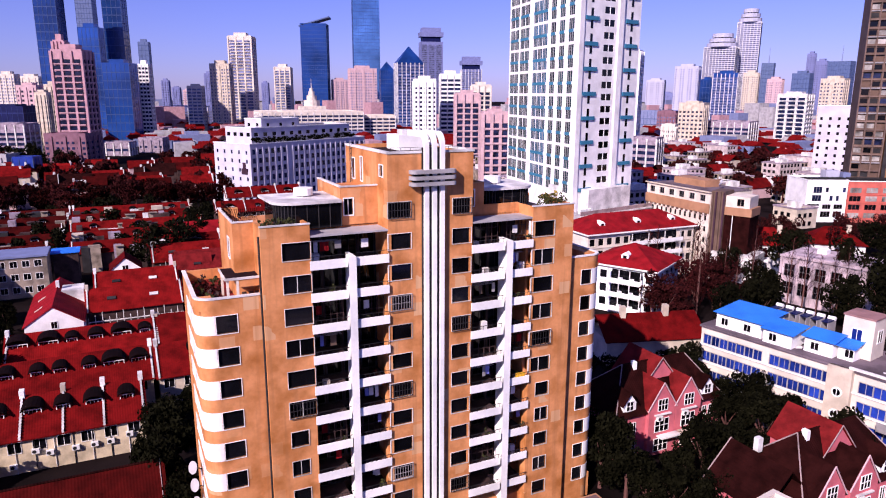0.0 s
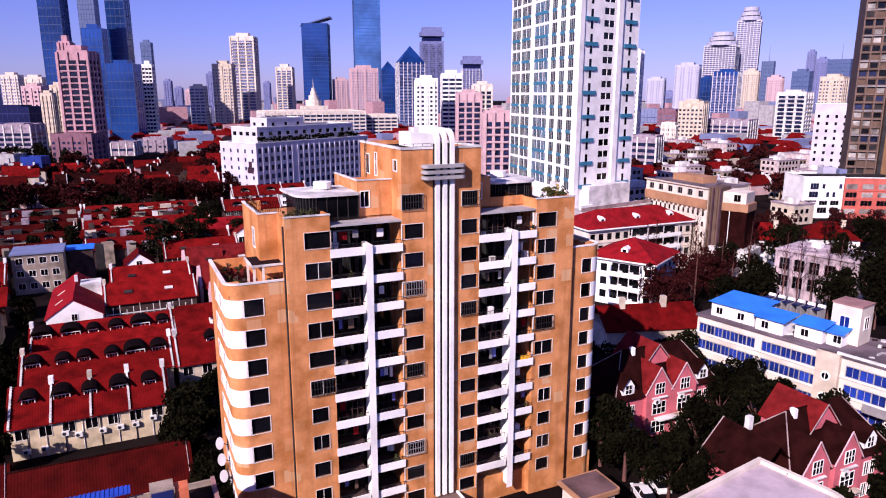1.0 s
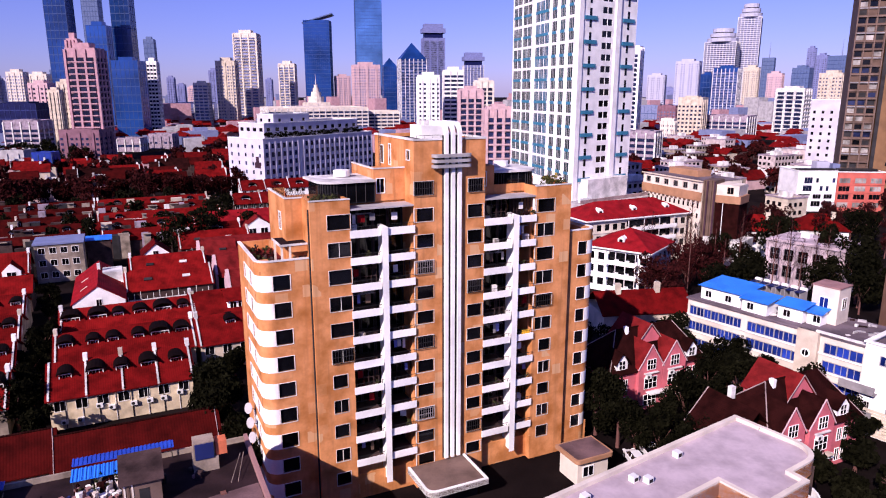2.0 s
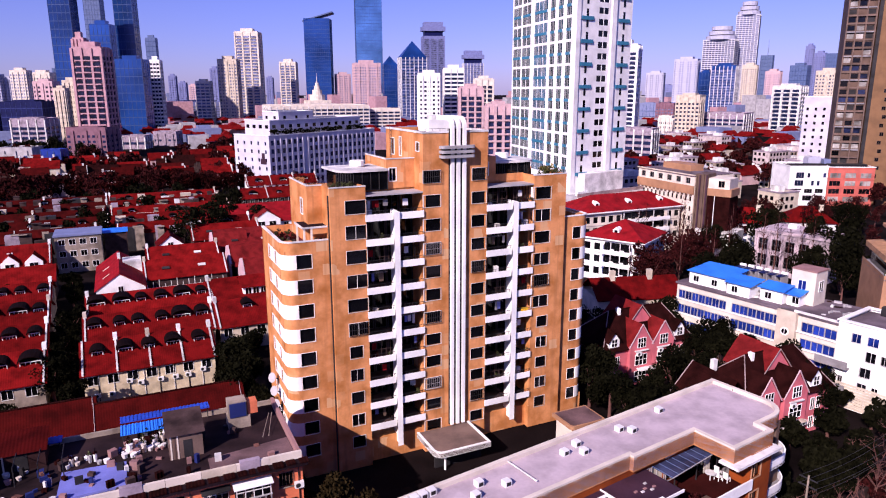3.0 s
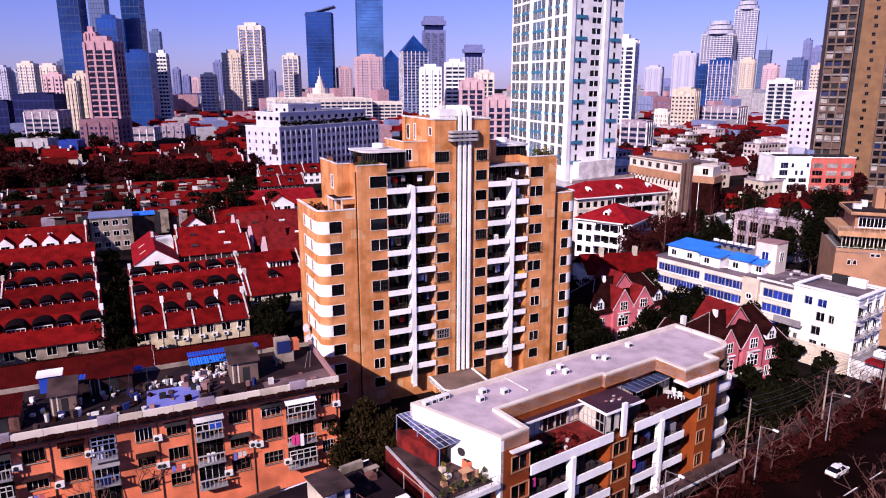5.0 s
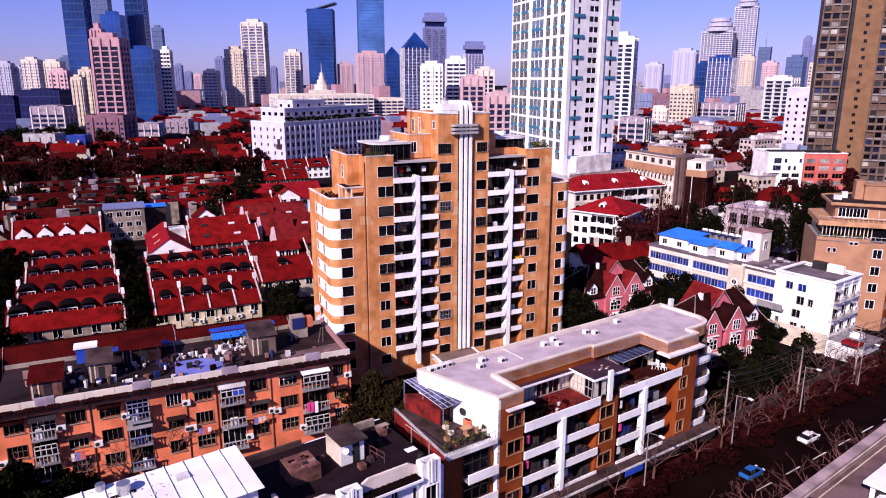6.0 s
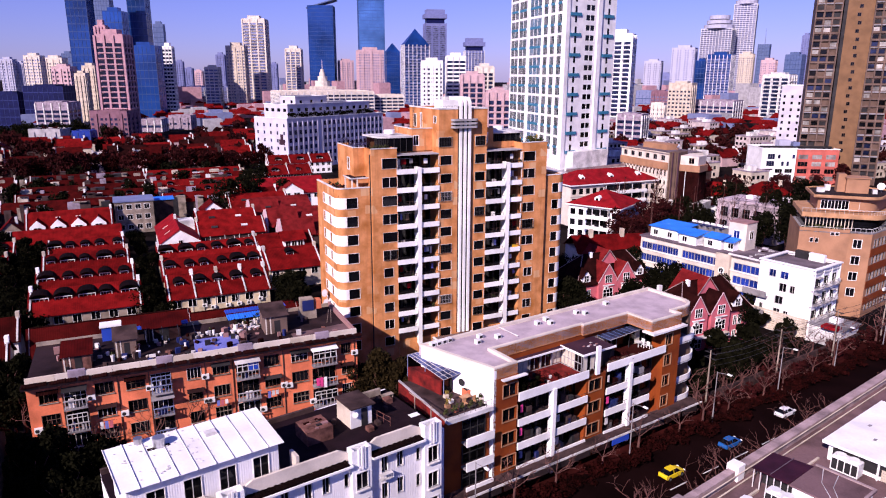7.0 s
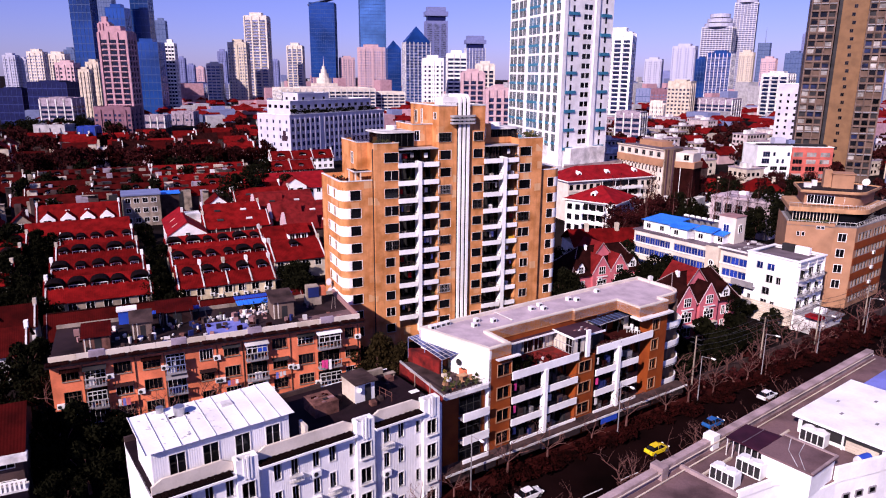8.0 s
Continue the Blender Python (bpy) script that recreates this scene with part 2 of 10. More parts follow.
# darker blue for far walls, with the distance haze mixed in
M_HAZEBLUE = material("haze_tinted_blue_cladding", (0.16, 0.18, 0.36), 0.6, var=0.15)
M_MAROON = material("maroon_sheet_metal", (0.04, 0.009, 0.018), 0.6, var=0.3, scale=0.6, spec=0.15)
M_ROSE = material("dusty_rose_cladding", (0.44, 0.25, 0.28), 0.75, var=0.15)
M_YELLOWCREAM = material("yellowish_cream_render", (0.62, 0.51, 0.34), 0.8, var=0.25, scale=0.5)
M_TARP = material("lavender_tarpaulin", (0.17, 0.19, 0.52), 0.6, var=0.2)


# ---- building blocks ----
def link(name, bm, mat, parent=None, m=None):
    me = bpy.data.meshes.new(name)
    if len(bm.verts) < 1500:
        bmesh.ops.remove_doubles(bm, verts=bm.verts[:], dist=0.0005)
    bm.to_mesh(me)
    bm.free()
    me.materials.append(mat)
    ob = new(name, me)
    if parent:
        ob.parent = parent
    if m is not None:
        ob.matrix_basis = m
    return ob


def part(name, bm, mat, parent, label="", kind="", m=None):
    return tagged(link(name, bm, mat, parent, m), label, kind=kind)


def thing(name, x, y, turn, label, category, group="", z=0.0):
    ob = new(name)
    ob.matrix_basis = pose(x, y, z, 0, 0, turn)
    return tagged(ob, label, category, group)


CUBE = ((0, 3, 2, 1), (4, 5, 6, 7), (0, 1, 5, 4), (1, 2, 6, 5), (2, 3, 7, 6), (3, 0, 4, 7))


def box(bm, x0, x1, y0, y1, z0, z1, m=None):
    co = [(x0, y0, z0), (x1, y0, z0), (x1, y1, z0), (x0, y1, z0), (x0, y0, z1), (x1, y0, z1), (x1, y1, z1), (x0, y1, z1)]
    vs = [bm.verts.new(m @ Vector(c) if m else c) for c in co]
    for f in CUBE:
        bm.faces.new([vs[i] for i in f])
    return bm


def cube(*a):
    return box(bmesh.new(), *a)


def prism(bm, poly, z0, z1, cap=True):
    """poly: anticlockwise from above."""
    lo, hi = [bm.verts.new((x, y, z0)) for x, y in poly], [bm.verts.new((x, y, z1)) for x, y in poly]
    k = len(poly)
    for i in range(k):
        bm.faces.new((lo[i], lo[(i + 1) % k], hi[(i + 1) % k], hi[i]))
    if cap:
        bm.faces.new(hi)
        bm.faces.new(lo[::-1])
    return bm


def arc(cx, cy, r, a0, a1, n=8):
    return [(cx + r * math.cos(radians(a0 + (a1 - a0) * i / n)), cy + r * math.sin(radians(a0 + (a1 - a0) * i / n))) for i in range(n + 1)]


def rod(bm, a, b, r0, r1=None, n=6):
    a, b = Vector(a), Vector(b)
    r1 = r0 if r1 is None else r1
    q = (b - a).to_track_quat("Z", "Y")
    rings = []
    for p, r in ((a, r0), (b, r1)):
        rings.append([bm.verts.new(p + q @ Vector((r * math.cos(2 * math.pi * i / n), r * math.sin(2 * math.pi * i / n), 0))) for i in range(n)])
    for i in range(n):
        bm.faces.new((rings[0][i], rings[0][(i + 1) % n], rings[1][(i + 1) % n], rings[1][i]))
    bm.faces.new(rings[1])
    bm.faces.new(rings[0][::-1])
    return bm


def holed(bm, w, z0, z1, holes, m, deep=0.3):
    """A wall in the plane y = 0, from x = 0 to w, seen from -y, with openings (x0, x1, z0, z1) that go deep into it."""
    xs = sorted({0.0, w, *[min(max(v, 0), w) for h in holes for v in h[:2]]})
    zs = sorted({z0, z1, *[min(max(v, z0), z1) for h in holes for v in h[2:]]})

    def quad(*co):
        bm.faces.new([bm.verts.new(m @ Vector(c)) for c in co])

    for a, b in zip(xs, xs[1:]):
        start = None
        for c, d in zip(zs, zs[1:]):
            inside = any(h[0] - 1e-6 <= a and b <= h[1] + 1e-6 and h[2] - 1e-6 <= c and d <= h[3] + 1e-6 for h in holes)
            if inside:
                if start is not None:
                    quad((a, 0, start), (b, 0, start), (b, 0, c), (a, 0, c))
                    start = None
            elif start is None:
                start = c
        if start is not None:
            quad((a, 0, start), (b, 0, start), (b, 0, z1), (a, 0, z1))
    for a, b, c, d in holes:
        quad((a, 0, c), (b, 0, c), (b, deep, c), (a, deep, c))
        quad((a, 0, d), (a, deep, d), (b, deep, d), (b, 0, d))
        quad((a, 0, c), (a, deep, c), (a, deep, d), (a, 0, d))
        quad((b, 0, c), (b, 0, d), (b, deep, d), (b, deep, c))
    return bm


MESHES = {}


def shared(key, make, mat):
    if key not in MESHES:
        bm = make()
        me = bpy.data.meshes.new(key[0])
        bmesh.ops.remove_doubles(bm, verts=bm.verts[:], dist=0.0005)
        bm.to_mesh(me)
        bm.free()
        me.materials.append(mat)
        MESHES[key] = me
    return MESHES[key]


def frame_mesh(w, h, bars, cross, rim=0.09, proud=0.06, deep=0.12):
    bm = bmesh.new()
    box(bm, -rim, w + rim, -proud, 0.08, -rim, 0.0)
    box(bm, -rim, w + rim, -proud, 0.08, h, h + rim)
    box(bm, -rim, 0.0, -proud, 0.08, 0.0, h)
    box(bm, w, w + rim, -proud, 0.08, 0.0, h)
    for i in range(1, bars + 1):
        x = w * i / (bars + 1)
        box(bm, x - 0.025, x + 0.025, deep - 0.06, deep, 0.0, h)
    for i in range(1, cross + 1):
        z = h * i / (cross + 1)
        box(bm, 0, w, deep - 0.06, deep, z - 0.025, z + 0.025)
    return bm


def window(parent, m, x0, x1, z0, z1, bars=1, cross=0, frame_mat=None, pane_mat=None, rim=0.09, proud=0.06, deep=0.14, framed=True):
    """A framed window with its pane, set into an opening of a wall whose place is m."""
    w, h = round(x1 - x0, 3), round(z1 - z0, 3)
    fm, pm = frame_mat or M_WHITE, pane_mat or M_GLASS
    if not framed:
        p = new("window", shared(("pane", w, h, deep, pm.name), lambda: cube(0, w, deep, deep + 0.03, 0, h), pm))
        p.parent = parent
        p.matrix_basis = m @ Matrix.Translation((x0, 0, z0))
        return p
    f = new("window", shared(("window_frame", w, h, bars, cross, rim, proud, deep, fm.name), lambda: frame_mesh(w, h, bars, cross, rim, proud, deep + 0.005), fm))
    f.parent = parent
    f.matrix_basis = m @ Matrix.Translation((x0, 0, z0))
    p = new("pane", shared(("pane", w, h, deep, pm.name), lambda: cube(0, w, deep, deep + 0.03, 0, h), pm))
    p.parent = f
    return f


def grille(win, w, h, bars, cross, mat, out=0.0):
    """A security grille in a window's opening; out: how far it stands proud of the wall."""
    g = new("grille", shared(("grille", w, h, bars, cross, out, mat.name), lambda: grille_mesh(w, h, bars, cross, out), mat))
    g.parent = win
    return g


def grille_mesh(w, h, bars, cross, out):
    bm = bmesh.new()
    for i in range(bars + 1):
        x = 0.03 + (w - 0.06) * i / bars
        box(bm, x - 0.022, x + 0.022, -out, 0.03 - out, 0, h)
        if out and i in (0, bars):
            for z in (0.03, h - 0.03):
                box(bm, x - 0.022, x + 0.022, -out, 0.08, z - 0.022, z + 0.022)
    for i in range(cross + 1):
        z = 0.03 + (h - 0.06) * i / cross
        box(bm, 0.0, w, -out - 0.005, 0.035 - out, z - 0.022, z + 0.022)
    return bm


def face(x, y, turn=0, z=0):
    """The pose of a wall in a building's own axes; turn 0 looks towards -y, -90 towards -x, 90 towards +x."""
    return pose(x, y, z, 0, 0, turn)


def ac_unit(parent, m, name="air_conditioner"):
    body = new(name, shared(("ac_body",), lambda: cube(0, 0.85, -0.38, 0, 0, 0.6), M_ACWHITE))
    body.parent = parent
    body.matrix_basis = m
    g = new("fan_grille", shared(("ac_fan",), lambda: rod(bmesh.new(), (0.3, -0.4, 0.3), (0.3, -0.37, 0.3), 0.23, n=12), M_DARK))
    g.parent = body
    return body


def coping(bm, poly, z, w=0.35, h=0.25, closed=True):
    """A band along a line of points, w wide to the left of it."""
    k = len(poly)
    pts = [Vector(p) for p in poly]
    inner = []
    for i in range(k):
        d0 = (pts[i] - pts[i - 1]).normalized() if closed or i else (pts[1] - pts[0]).normalized()
        d1 = (pts[(i + 1) % k] - pts[i]).normalized() if closed or i < k - 1 else d0
        n0, n1 = Vector((-d0.y, d0.x)), Vector((-d1.y, d1.x))
        mid = n0 + n1
        inner.append(pts[i] + mid * (w / max(mid.dot(n0), 0.3)))
    for i in range(k if closed else k - 1):
        j = (i + 1) % k
        v = [bm.verts.new((*p, zz)) for zz in (z, z + h) for p in (pts[i], pts[j], inner[j], inner[i])]
        for f in ((3, 2, 1, 0), (4, 5, 6, 7), (0, 1, 5, 4), (2, 3, 7, 6)):
            bm.faces.new([v[q] for q in f])
        if not closed and i == 0:
            bm.faces.new([v[q] for q in (3, 0, 4, 7)])
        if not closed and i == k - 2:
            bm.faces.new([v[q] for q in (1, 2, 6, 5)])
    return bm


def clump_mesh(name, rx, rz, count, leaf, seed, mat, lobes=9):
    """Many small leaf blades gathered in uneven lobes round a middle."""
    rnd = random.Random(seed)
    bm = bmesh.new()
    mids = [(rnd.uniform(-0.62, 0.62) * rx, rnd.uniform(-0.62, 0.62) * rx, rnd.uniform(-0.6, 0.75) * rz, rnd.uniform(0.3, 0.55)) for _ in range(lobes)]
    for i in range(count):
        mx, my, mz, s = mids[i % lobes]
        a, b = rnd.uniform(0, 6.283), math.acos(rnd.uniform(-1, 1))
        d = rnd.uniform(0.6, 1.0) * s
        c = Vector((mx + rx * d * math.sin(b) * math.cos(a), my + rx * d * math.sin(b) * math.sin(a), mz + rz * d * math.cos(b)))
        q = Euler((rnd.uniform(0, 6.3), rnd.uniform(0, 6.3), rnd.uniform(0, 6.3))).to_matrix()
        h = leaf * rnd.uniform(0.6, 1.3)
        vs = [bm.verts.new(c + q @ Vector(p)) for p in ((-h, -h * 0.6, 0), (h, -h * 0.45, h * 0.2), (h * 0.7, h * 0.6, 0), (-h * 0.8, h * 0.5, -h * 0.2))]
        bm.faces.new(vs)
    return bm

# ---- plan ----
GRID = 28.5
GU, GV = Vector((math.cos(radians(GRID)), math.sin(radians(GRID)))), Vector((-math.sin(radians(GRID)), math.cos(radians(GRID))))


def plan(u, v):
    """A place in the axes of the tower's street grid."""
    p = Vector((-18, 60)) + GU * u + GV * v
    return p.x, p.y


STREET = pose(2.57, 24.93, 0, 0, 0, 37.0)


def strip(name, x0, x1, y0, y1, z0, z1, mat, label, category):
    ob = link(name, cube(x0, x1, y0, y1, z0, z1), mat, None, STREET)
    return tagged(ob, label, category, kind="structure")


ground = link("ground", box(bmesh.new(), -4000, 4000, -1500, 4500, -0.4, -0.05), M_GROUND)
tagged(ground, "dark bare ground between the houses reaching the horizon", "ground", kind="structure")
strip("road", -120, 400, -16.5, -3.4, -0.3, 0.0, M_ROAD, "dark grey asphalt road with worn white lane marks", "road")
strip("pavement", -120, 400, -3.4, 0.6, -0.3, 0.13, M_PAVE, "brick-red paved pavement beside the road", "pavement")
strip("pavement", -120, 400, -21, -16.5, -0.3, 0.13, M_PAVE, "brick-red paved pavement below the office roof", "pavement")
for i in range(8, 32):
    strip("lane_mark", -60 + i * 6, -57 + i * 6, -10.0, -9.85, 0.004, 0.012, M_PAINT, "worn white dash painted on the asphalt", "lane mark")


# ---- the ochre apartment tower ----
rnd_t = random.Random(23)


def tower():
    T = thing("apartment_tower", -18, 60, GRID, "tall stepped ochre-tiled apartment tower with white balconies and fins", "building")
    FL = 2.9
    heads = [36.2 - FL * k for k in range(12)]
    # wings with rounded outer corners
    wl_rows = heads[3:12]
    bm = bmesh.new()
    holes = [(0.15, 1.9, h - 1.6, h) for h in wl_rows]
    holed(bm, 3.9, 0, 29.0, holes, face(-1.9, 0))
    side = []
    for h in wl_rows:
        side += [(3.7, 4.6, h - 1.5, h), (5.6, 6.2, h - 1.1, h), (7.1, 8.0, h - 1.5, h)]
    holed(bm, 9.5, 0, 29.0, side, face(-3.3, 11.0, -90))
    prism(bm, arc(-1.9, 1.4, 1.4, 270, 180, 10)[::-1] + [(-1.9, 1.4)], 0, 29.0)
    box(bm, -3.0, 2.0, 10.6, 11.0, 0, 29.0)
    box(bm, -3.0, 2.0, 0.35, 10.8, 27.7, 28.0)
    part("wing_wall", bm, M_OCHRE, T, "ochre tile wall with a rounded corner")
    for h in wl_rows:
        window(T, face(-1.9, 0), 0.15, 1.9, h - 1.6, h, 0, 0, rim=0.045)
        window(T, face(-3.3, 11.0, -90), 3.7, 4.6, h - 1.5, h, 1)
        window(T, face(-3.3, 11.0, -90), 7.1, 8.0, h - 1.5, h, 1)
        window(T, face(-3.3, 11.0, -90), 5.6, 6.2, h - 1.1, h, 0)
        bm = bmesh.new()
        outer = [(-1.84, -0.03)] + arc(-1.9, 1.4, 1.43, 270, 180, 10) + [(-3.33, 2.9)]
        inner = [(x + 0.02, y + 0.02) for x, y in outer]
        for (a, b), (c, d) in zip(zip(outer, outer[1:]), zip(inner, inner[1:])):
            prism(bm, [b, a, c, d], h - 1.62, h + 0.06)
        part("band", bm, M_WHITE, T, "white painted band between the windows")
        part("band", cube(-3.33, -3.3, 4.0, 6.2, h - 1.62, h + 0.06), M_WHITE, T, "white painted band between the windows")
    cp = [(2.0, -0.06), (-1.9, -0.06)] + arc(-1.9, 1.4, 1.46, 270, 180, 8)[1:] + [(-3.36, 11.0)]
    bm = bmesh.new()
    coping(bm, cp[::-1], 28.95, 0.35, 0.14, False)
    part("coping", bm, M_WHITE_OLD, T, "pale coping of the terrace wall")
    # right wing
    bm = bmesh.new()
    holed(bm, 3.0, 0, 29.0, [(1.6, 3.0 - 0.02, h - 1.6, h) for h in wl_rows], face(33.9, 0))
    prism(bm, arc(36.9, 1.4, 1.4, 270, 360, 10) + [(36.9, 1.4)], 0, 29.0)
    box(bm, 36.9, 38.3, 1.4, 11, 0, 29.0)
    box(bm, 33.9, 38.3, 10.7, 11, 0, 29.0)
    box(bm, 33.9, 38.0, 0.35, 10.8, 27.7, 28.0)
    part("wing_wall", bm, M_OCHRE, T, "ochre tile wall with a rounded corner")
    for h in wl_rows:
        window(T, face(33.9, 0), 1.6, 2.95, h - 1.6, h, 0, rim=0.045)
        bm = bmesh.new()
        outer = [(36.9, -0.03)] + arc(36.9, 1.4, 1.43, 270, 360, 10)
        inner = [(x - 0.02, y + 0.02) for x, y in outer]
        for (a, b), (c, d) in zip(zip(outer, outer[1:]), zip(inner, inner[1:])):
            prism(bm, [a, b, d, c], h - 1.62, h + 0.06)
        part("band", bm, M_WHITE, T, "white painted band between the windows")
    cp = [(33.9, -0.06), (36.9, -0.06)] + arc(36.9, 1.4, 1.46, 270, 360, 8)[1:] + [(38.36, 11)]
    bm = bmesh.new()
    coping(bm, cp, 28.95, 0.35, 0.14, False)
    part("coping", bm, M_WHITE_OLD, T, "pale coping of the terrace wall")
    # bays
    rows = heads[1:12]
    for x0, x1, a, b, sa, sb in ((2.15, 6.35, 1.75, 4.2, 1.8, 3.4), (28.9, 33.8, 0.0, 2.6, 0.95, 2.6)):
        holes = [(a, b, h - 1.55, h) if k < 6 else (sa, sb, h - 1.5, h) for k, h in enumerate(rows)]
        bm = bmesh.new()
        holed(bm, x1 - x0, 0, 34.85, holes, face(x0, -0.5))
        holed(bm, 4.5, 0, 34.85, [(3.3, 4.5, h - 1.55, h) for h in rows[:6]] if x0 > 20 else [], face(x0, 4.0, -90))
        for k in range(7):
            part("return_wall", cube(x1 - 0.3, x1, -0.2, 4.0, 0 if k == 6 else rows[k], rows[6] + 1.1 if k == 6 else (34.85 if k == 0 else rows[k - 1] - 1.55)), M_OCHRE, T)
        box(bm, x0 + 0.3, x1 - 0.3, -0.1, 11, 33.7, 33.9)
        part("bay_wall", bm, M_OCHRE, T, "ochre tile wall of the bay")
        for k, h in enumerate(rows):
            c = holes[k]
            win = window(T, face(x0, -0.5), c[0], c[1], h - (1.55 if k < 6 else 1.5), h, k % 2, 0, rim=0.045, proud=0.06, frame_mat=M_WHITE_OLD)
            if k in ((5,) if x0 < 20 else (4,)):
                grille(win, c[1] - c[0], 1.5, 8, 2, M_DARK, 0.2)
        part("coping", coping(bmesh.new(), [(x0 - 0.05, -0.56), (x1 + 0.05, -0.56)], 34.8, 0.3, 0.12, False), M_WHITE_OLD, T, "pale coping")
    # added dark rods draw the shadow lines beside the bays; no pipes there
    part("drainpipe", rod(bmesh.new(), (2.07, -0.1, 0), (2.07, -0.1, 34.0), 0.09), M_DARK, T, "dark rod drawing the shadowed groove in the corner")
    part("drainpipe", rod(bmesh.new(), (33.85, -0.1, 0), (33.85, -0.1, 34.0), 0.06), M_DARK, T, "dark rod drawing the shadowed groove in the corner")
    # set-back flank of the bay over the terrace
    bm = bmesh.new()
    holed(bm, 1.75, 28, 34.85, [], face(0.4, 2.6))
    holed(bm, 8.4, 28, 34.85, [(5.3, 6.3, 31.3, 33.1)], face(0.4, 11, -90))
    box(bm, 0.4, 2.2, 10.7, 11, 28, 34.85)
    box(bm, 0.7, 2.2, 2.9, 10.7, 33.7, 33.9)
    part("flank_wall", bm, M_OCHRE, T)
    window(T, face(0.4, 11, -90), 5.3, 6.3, 31.3, 33.1, 1, 1)
    part("coping", coping(bmesh.new(), [(0.34, 11), (0.34, 2.54), (2.2, 2.54)], 34.8, 0.3, 0.12, False), M_WHITE_OLD, T, "pale coping")
    bm = bmesh.new()
    holed(bm, 5, 28, 34.85, [], face(33.8, 8, 90))
    part("flank_wall", bm, M_OCHRE, T)
    # centre
    bm = bmesh.new()
    cl = [(0.0, 2.25, h - 1.45, h) for h in heads]
    cr = [(6.45, 8.45, h - 1.45, h) for h in heads]
    holed(bm, 8.6, 0, 40.6, cl + cr, face(13.5, -0.5))
    holed(bm, 12.0, 0, 36.0, [(11.2, 12.0, h - 1.45, h) for h in heads[1:]], face(13.5, 11.5, -90))
    holed(bm, 12.0, 36.0, 40.6, [(4.7, 5.3, 37.4, 39.7), (2.0, 2.9, 37.4, 39.4), (10.0, 10.9, 38.4, 39.4)], face(13.5, 11.5, -90))
    box(bm, 21.8, 22.1, -0.49, 11.5, 0, 40.6)
    box(bm, 13.8, 21.8, 11.2, 11.5, 0, 40.6)
    box(bm, 13.8, 21.8, -0.1, 11.2, 39.9, 40.1)
    part("centre_wall", bm, M_OCHRE, T, "ochre tile wall of the central shaft")
    for h in heads:
        win = window(T, face(13.5, -0.5), 0.0, 2.25, h - 1.45, h, 0, 0, rim=0.045, proud=0.06, frame_mat=M_WHITE_OLD)
        if h > 36 or int(h) in (27, 18, 10):
            grille(win, 2.25, 1.45, 8, 2, M_GREY if int(h) in (27, 10) else M_DARK, 0.25)
        win = window(T, face(13.5, -0.5), 6.45, 8.45, h - 1.45, h, 0, 0, rim=0.045, proud=0.06, frame_mat=M_WHITE_OLD)
        if h > 36 or int(h) in (24, 7):
            grille(win, 2.0, 1.45, 7, 2, M_DARK, 0.22)
    for a, b, c, d in ((4.7, 5.3, 37.4, 39.7), (2.0, 2.9, 37.4, 39.4), (10.0, 10.9, 38.4, 39.4)):
        window(T, face(13.5, 11.5, -90), a, b, c, d, 0, 0)
    part("coping", coping(bmesh.new(), [(13.42, 11.5), (13.42, -0.58), (22.18, -0.58), (22.18, 11.5)], 40.5, 0.45, 0.2, False), M_WHITE_OLD, T, "weathered pale coping")
    part("roof_felt", cube(13.8, 21.8, -0.1, 11.2, 40.1, 40.2), M_DARKROOF, T, "dark felt on the top roof")
    for i, x in enumerate((16.95, 17.74, 18.53)):
        bm = bmesh.new()
        prism(bm, [(x, -0.95), (x + 0.42, -0.95), (x + 0.42, -0.5), (x, -0.5)], 3.2, 41.2)
        # the rib curves back over the roof
        pts = [(-0.95 + 1.2 * (1 - math.cos(a)), 41.2 + 1.2 * math.sin(a)) for a in [math.pi / 2 * j / 6 for j in range(7)]]
        ins = [(-0.45 + 0.8 * (1 - math.cos(a)), 41.2 + 0.75 * math.sin(a)) for a in [math.pi / 2 * j / 6 for j in range(7)]]
        for (p, q), (r, s) in zip(zip(pts, pts[1:]), zip(ins, ins[1:])):
            v = [bm.verts.new((xx, yy, zz)) for xx in (x, x + 0.42) for yy, zz in (p, q, s, r)]
            for f in ((0, 1, 2, 3), (7, 6, 5, 4), (0, 4, 5, 1), (1, 5, 6, 2), (2, 6, 7, 3), (3, 7, 4, 0)):
                bm.faces.new([v[j] for j in f])
        box(bm, x, x + 0.42, 0.2, 3.2, 41.9, 42.4)
        part("rib", bm, M_WHITE, T, "tall white rib running up the front")
    # dark panel gives the rib gaps their shade by colour
    part("rib_backing", cube(16.8, 19.1, -0.62, -0.48, 3.2, 41.0), M_DARK, T, "dark panel in place of the shaded gaps between the white ribs")
    for i in range(3):
        bm = bmesh.new()
        z = 37.6 + i * 0.55
        prism(bm, arc(16.0, -0.95, 0.45, 180, 270, 5) + arc(19.6, -0.95, 0.45, 270, 360, 5) + [(20.05, -0.45), (15.55, -0.45)], z, z + 0.33)
        part("cross_bar", bm, M_GREYPALE, T, "grey-white crossing bar over the ribs")
    # same for the gaps of the bars: shade as a dark core
    part("cross_core", cube(15.9, 19.7, -0.85, -0.47, 37.6, 39.0), M_DARK, T, "dark panel for the shaded gaps behind the crossing bars")
    # balconies
    floors = [30.95 - FL * k for k in range(10)]
    for side, (x0, x1, fa, fb) in enumerate(((6.35, 13.5, 9.6, 10.3), (22.1, 28.9, 25.65, 26.4))):
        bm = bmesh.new()
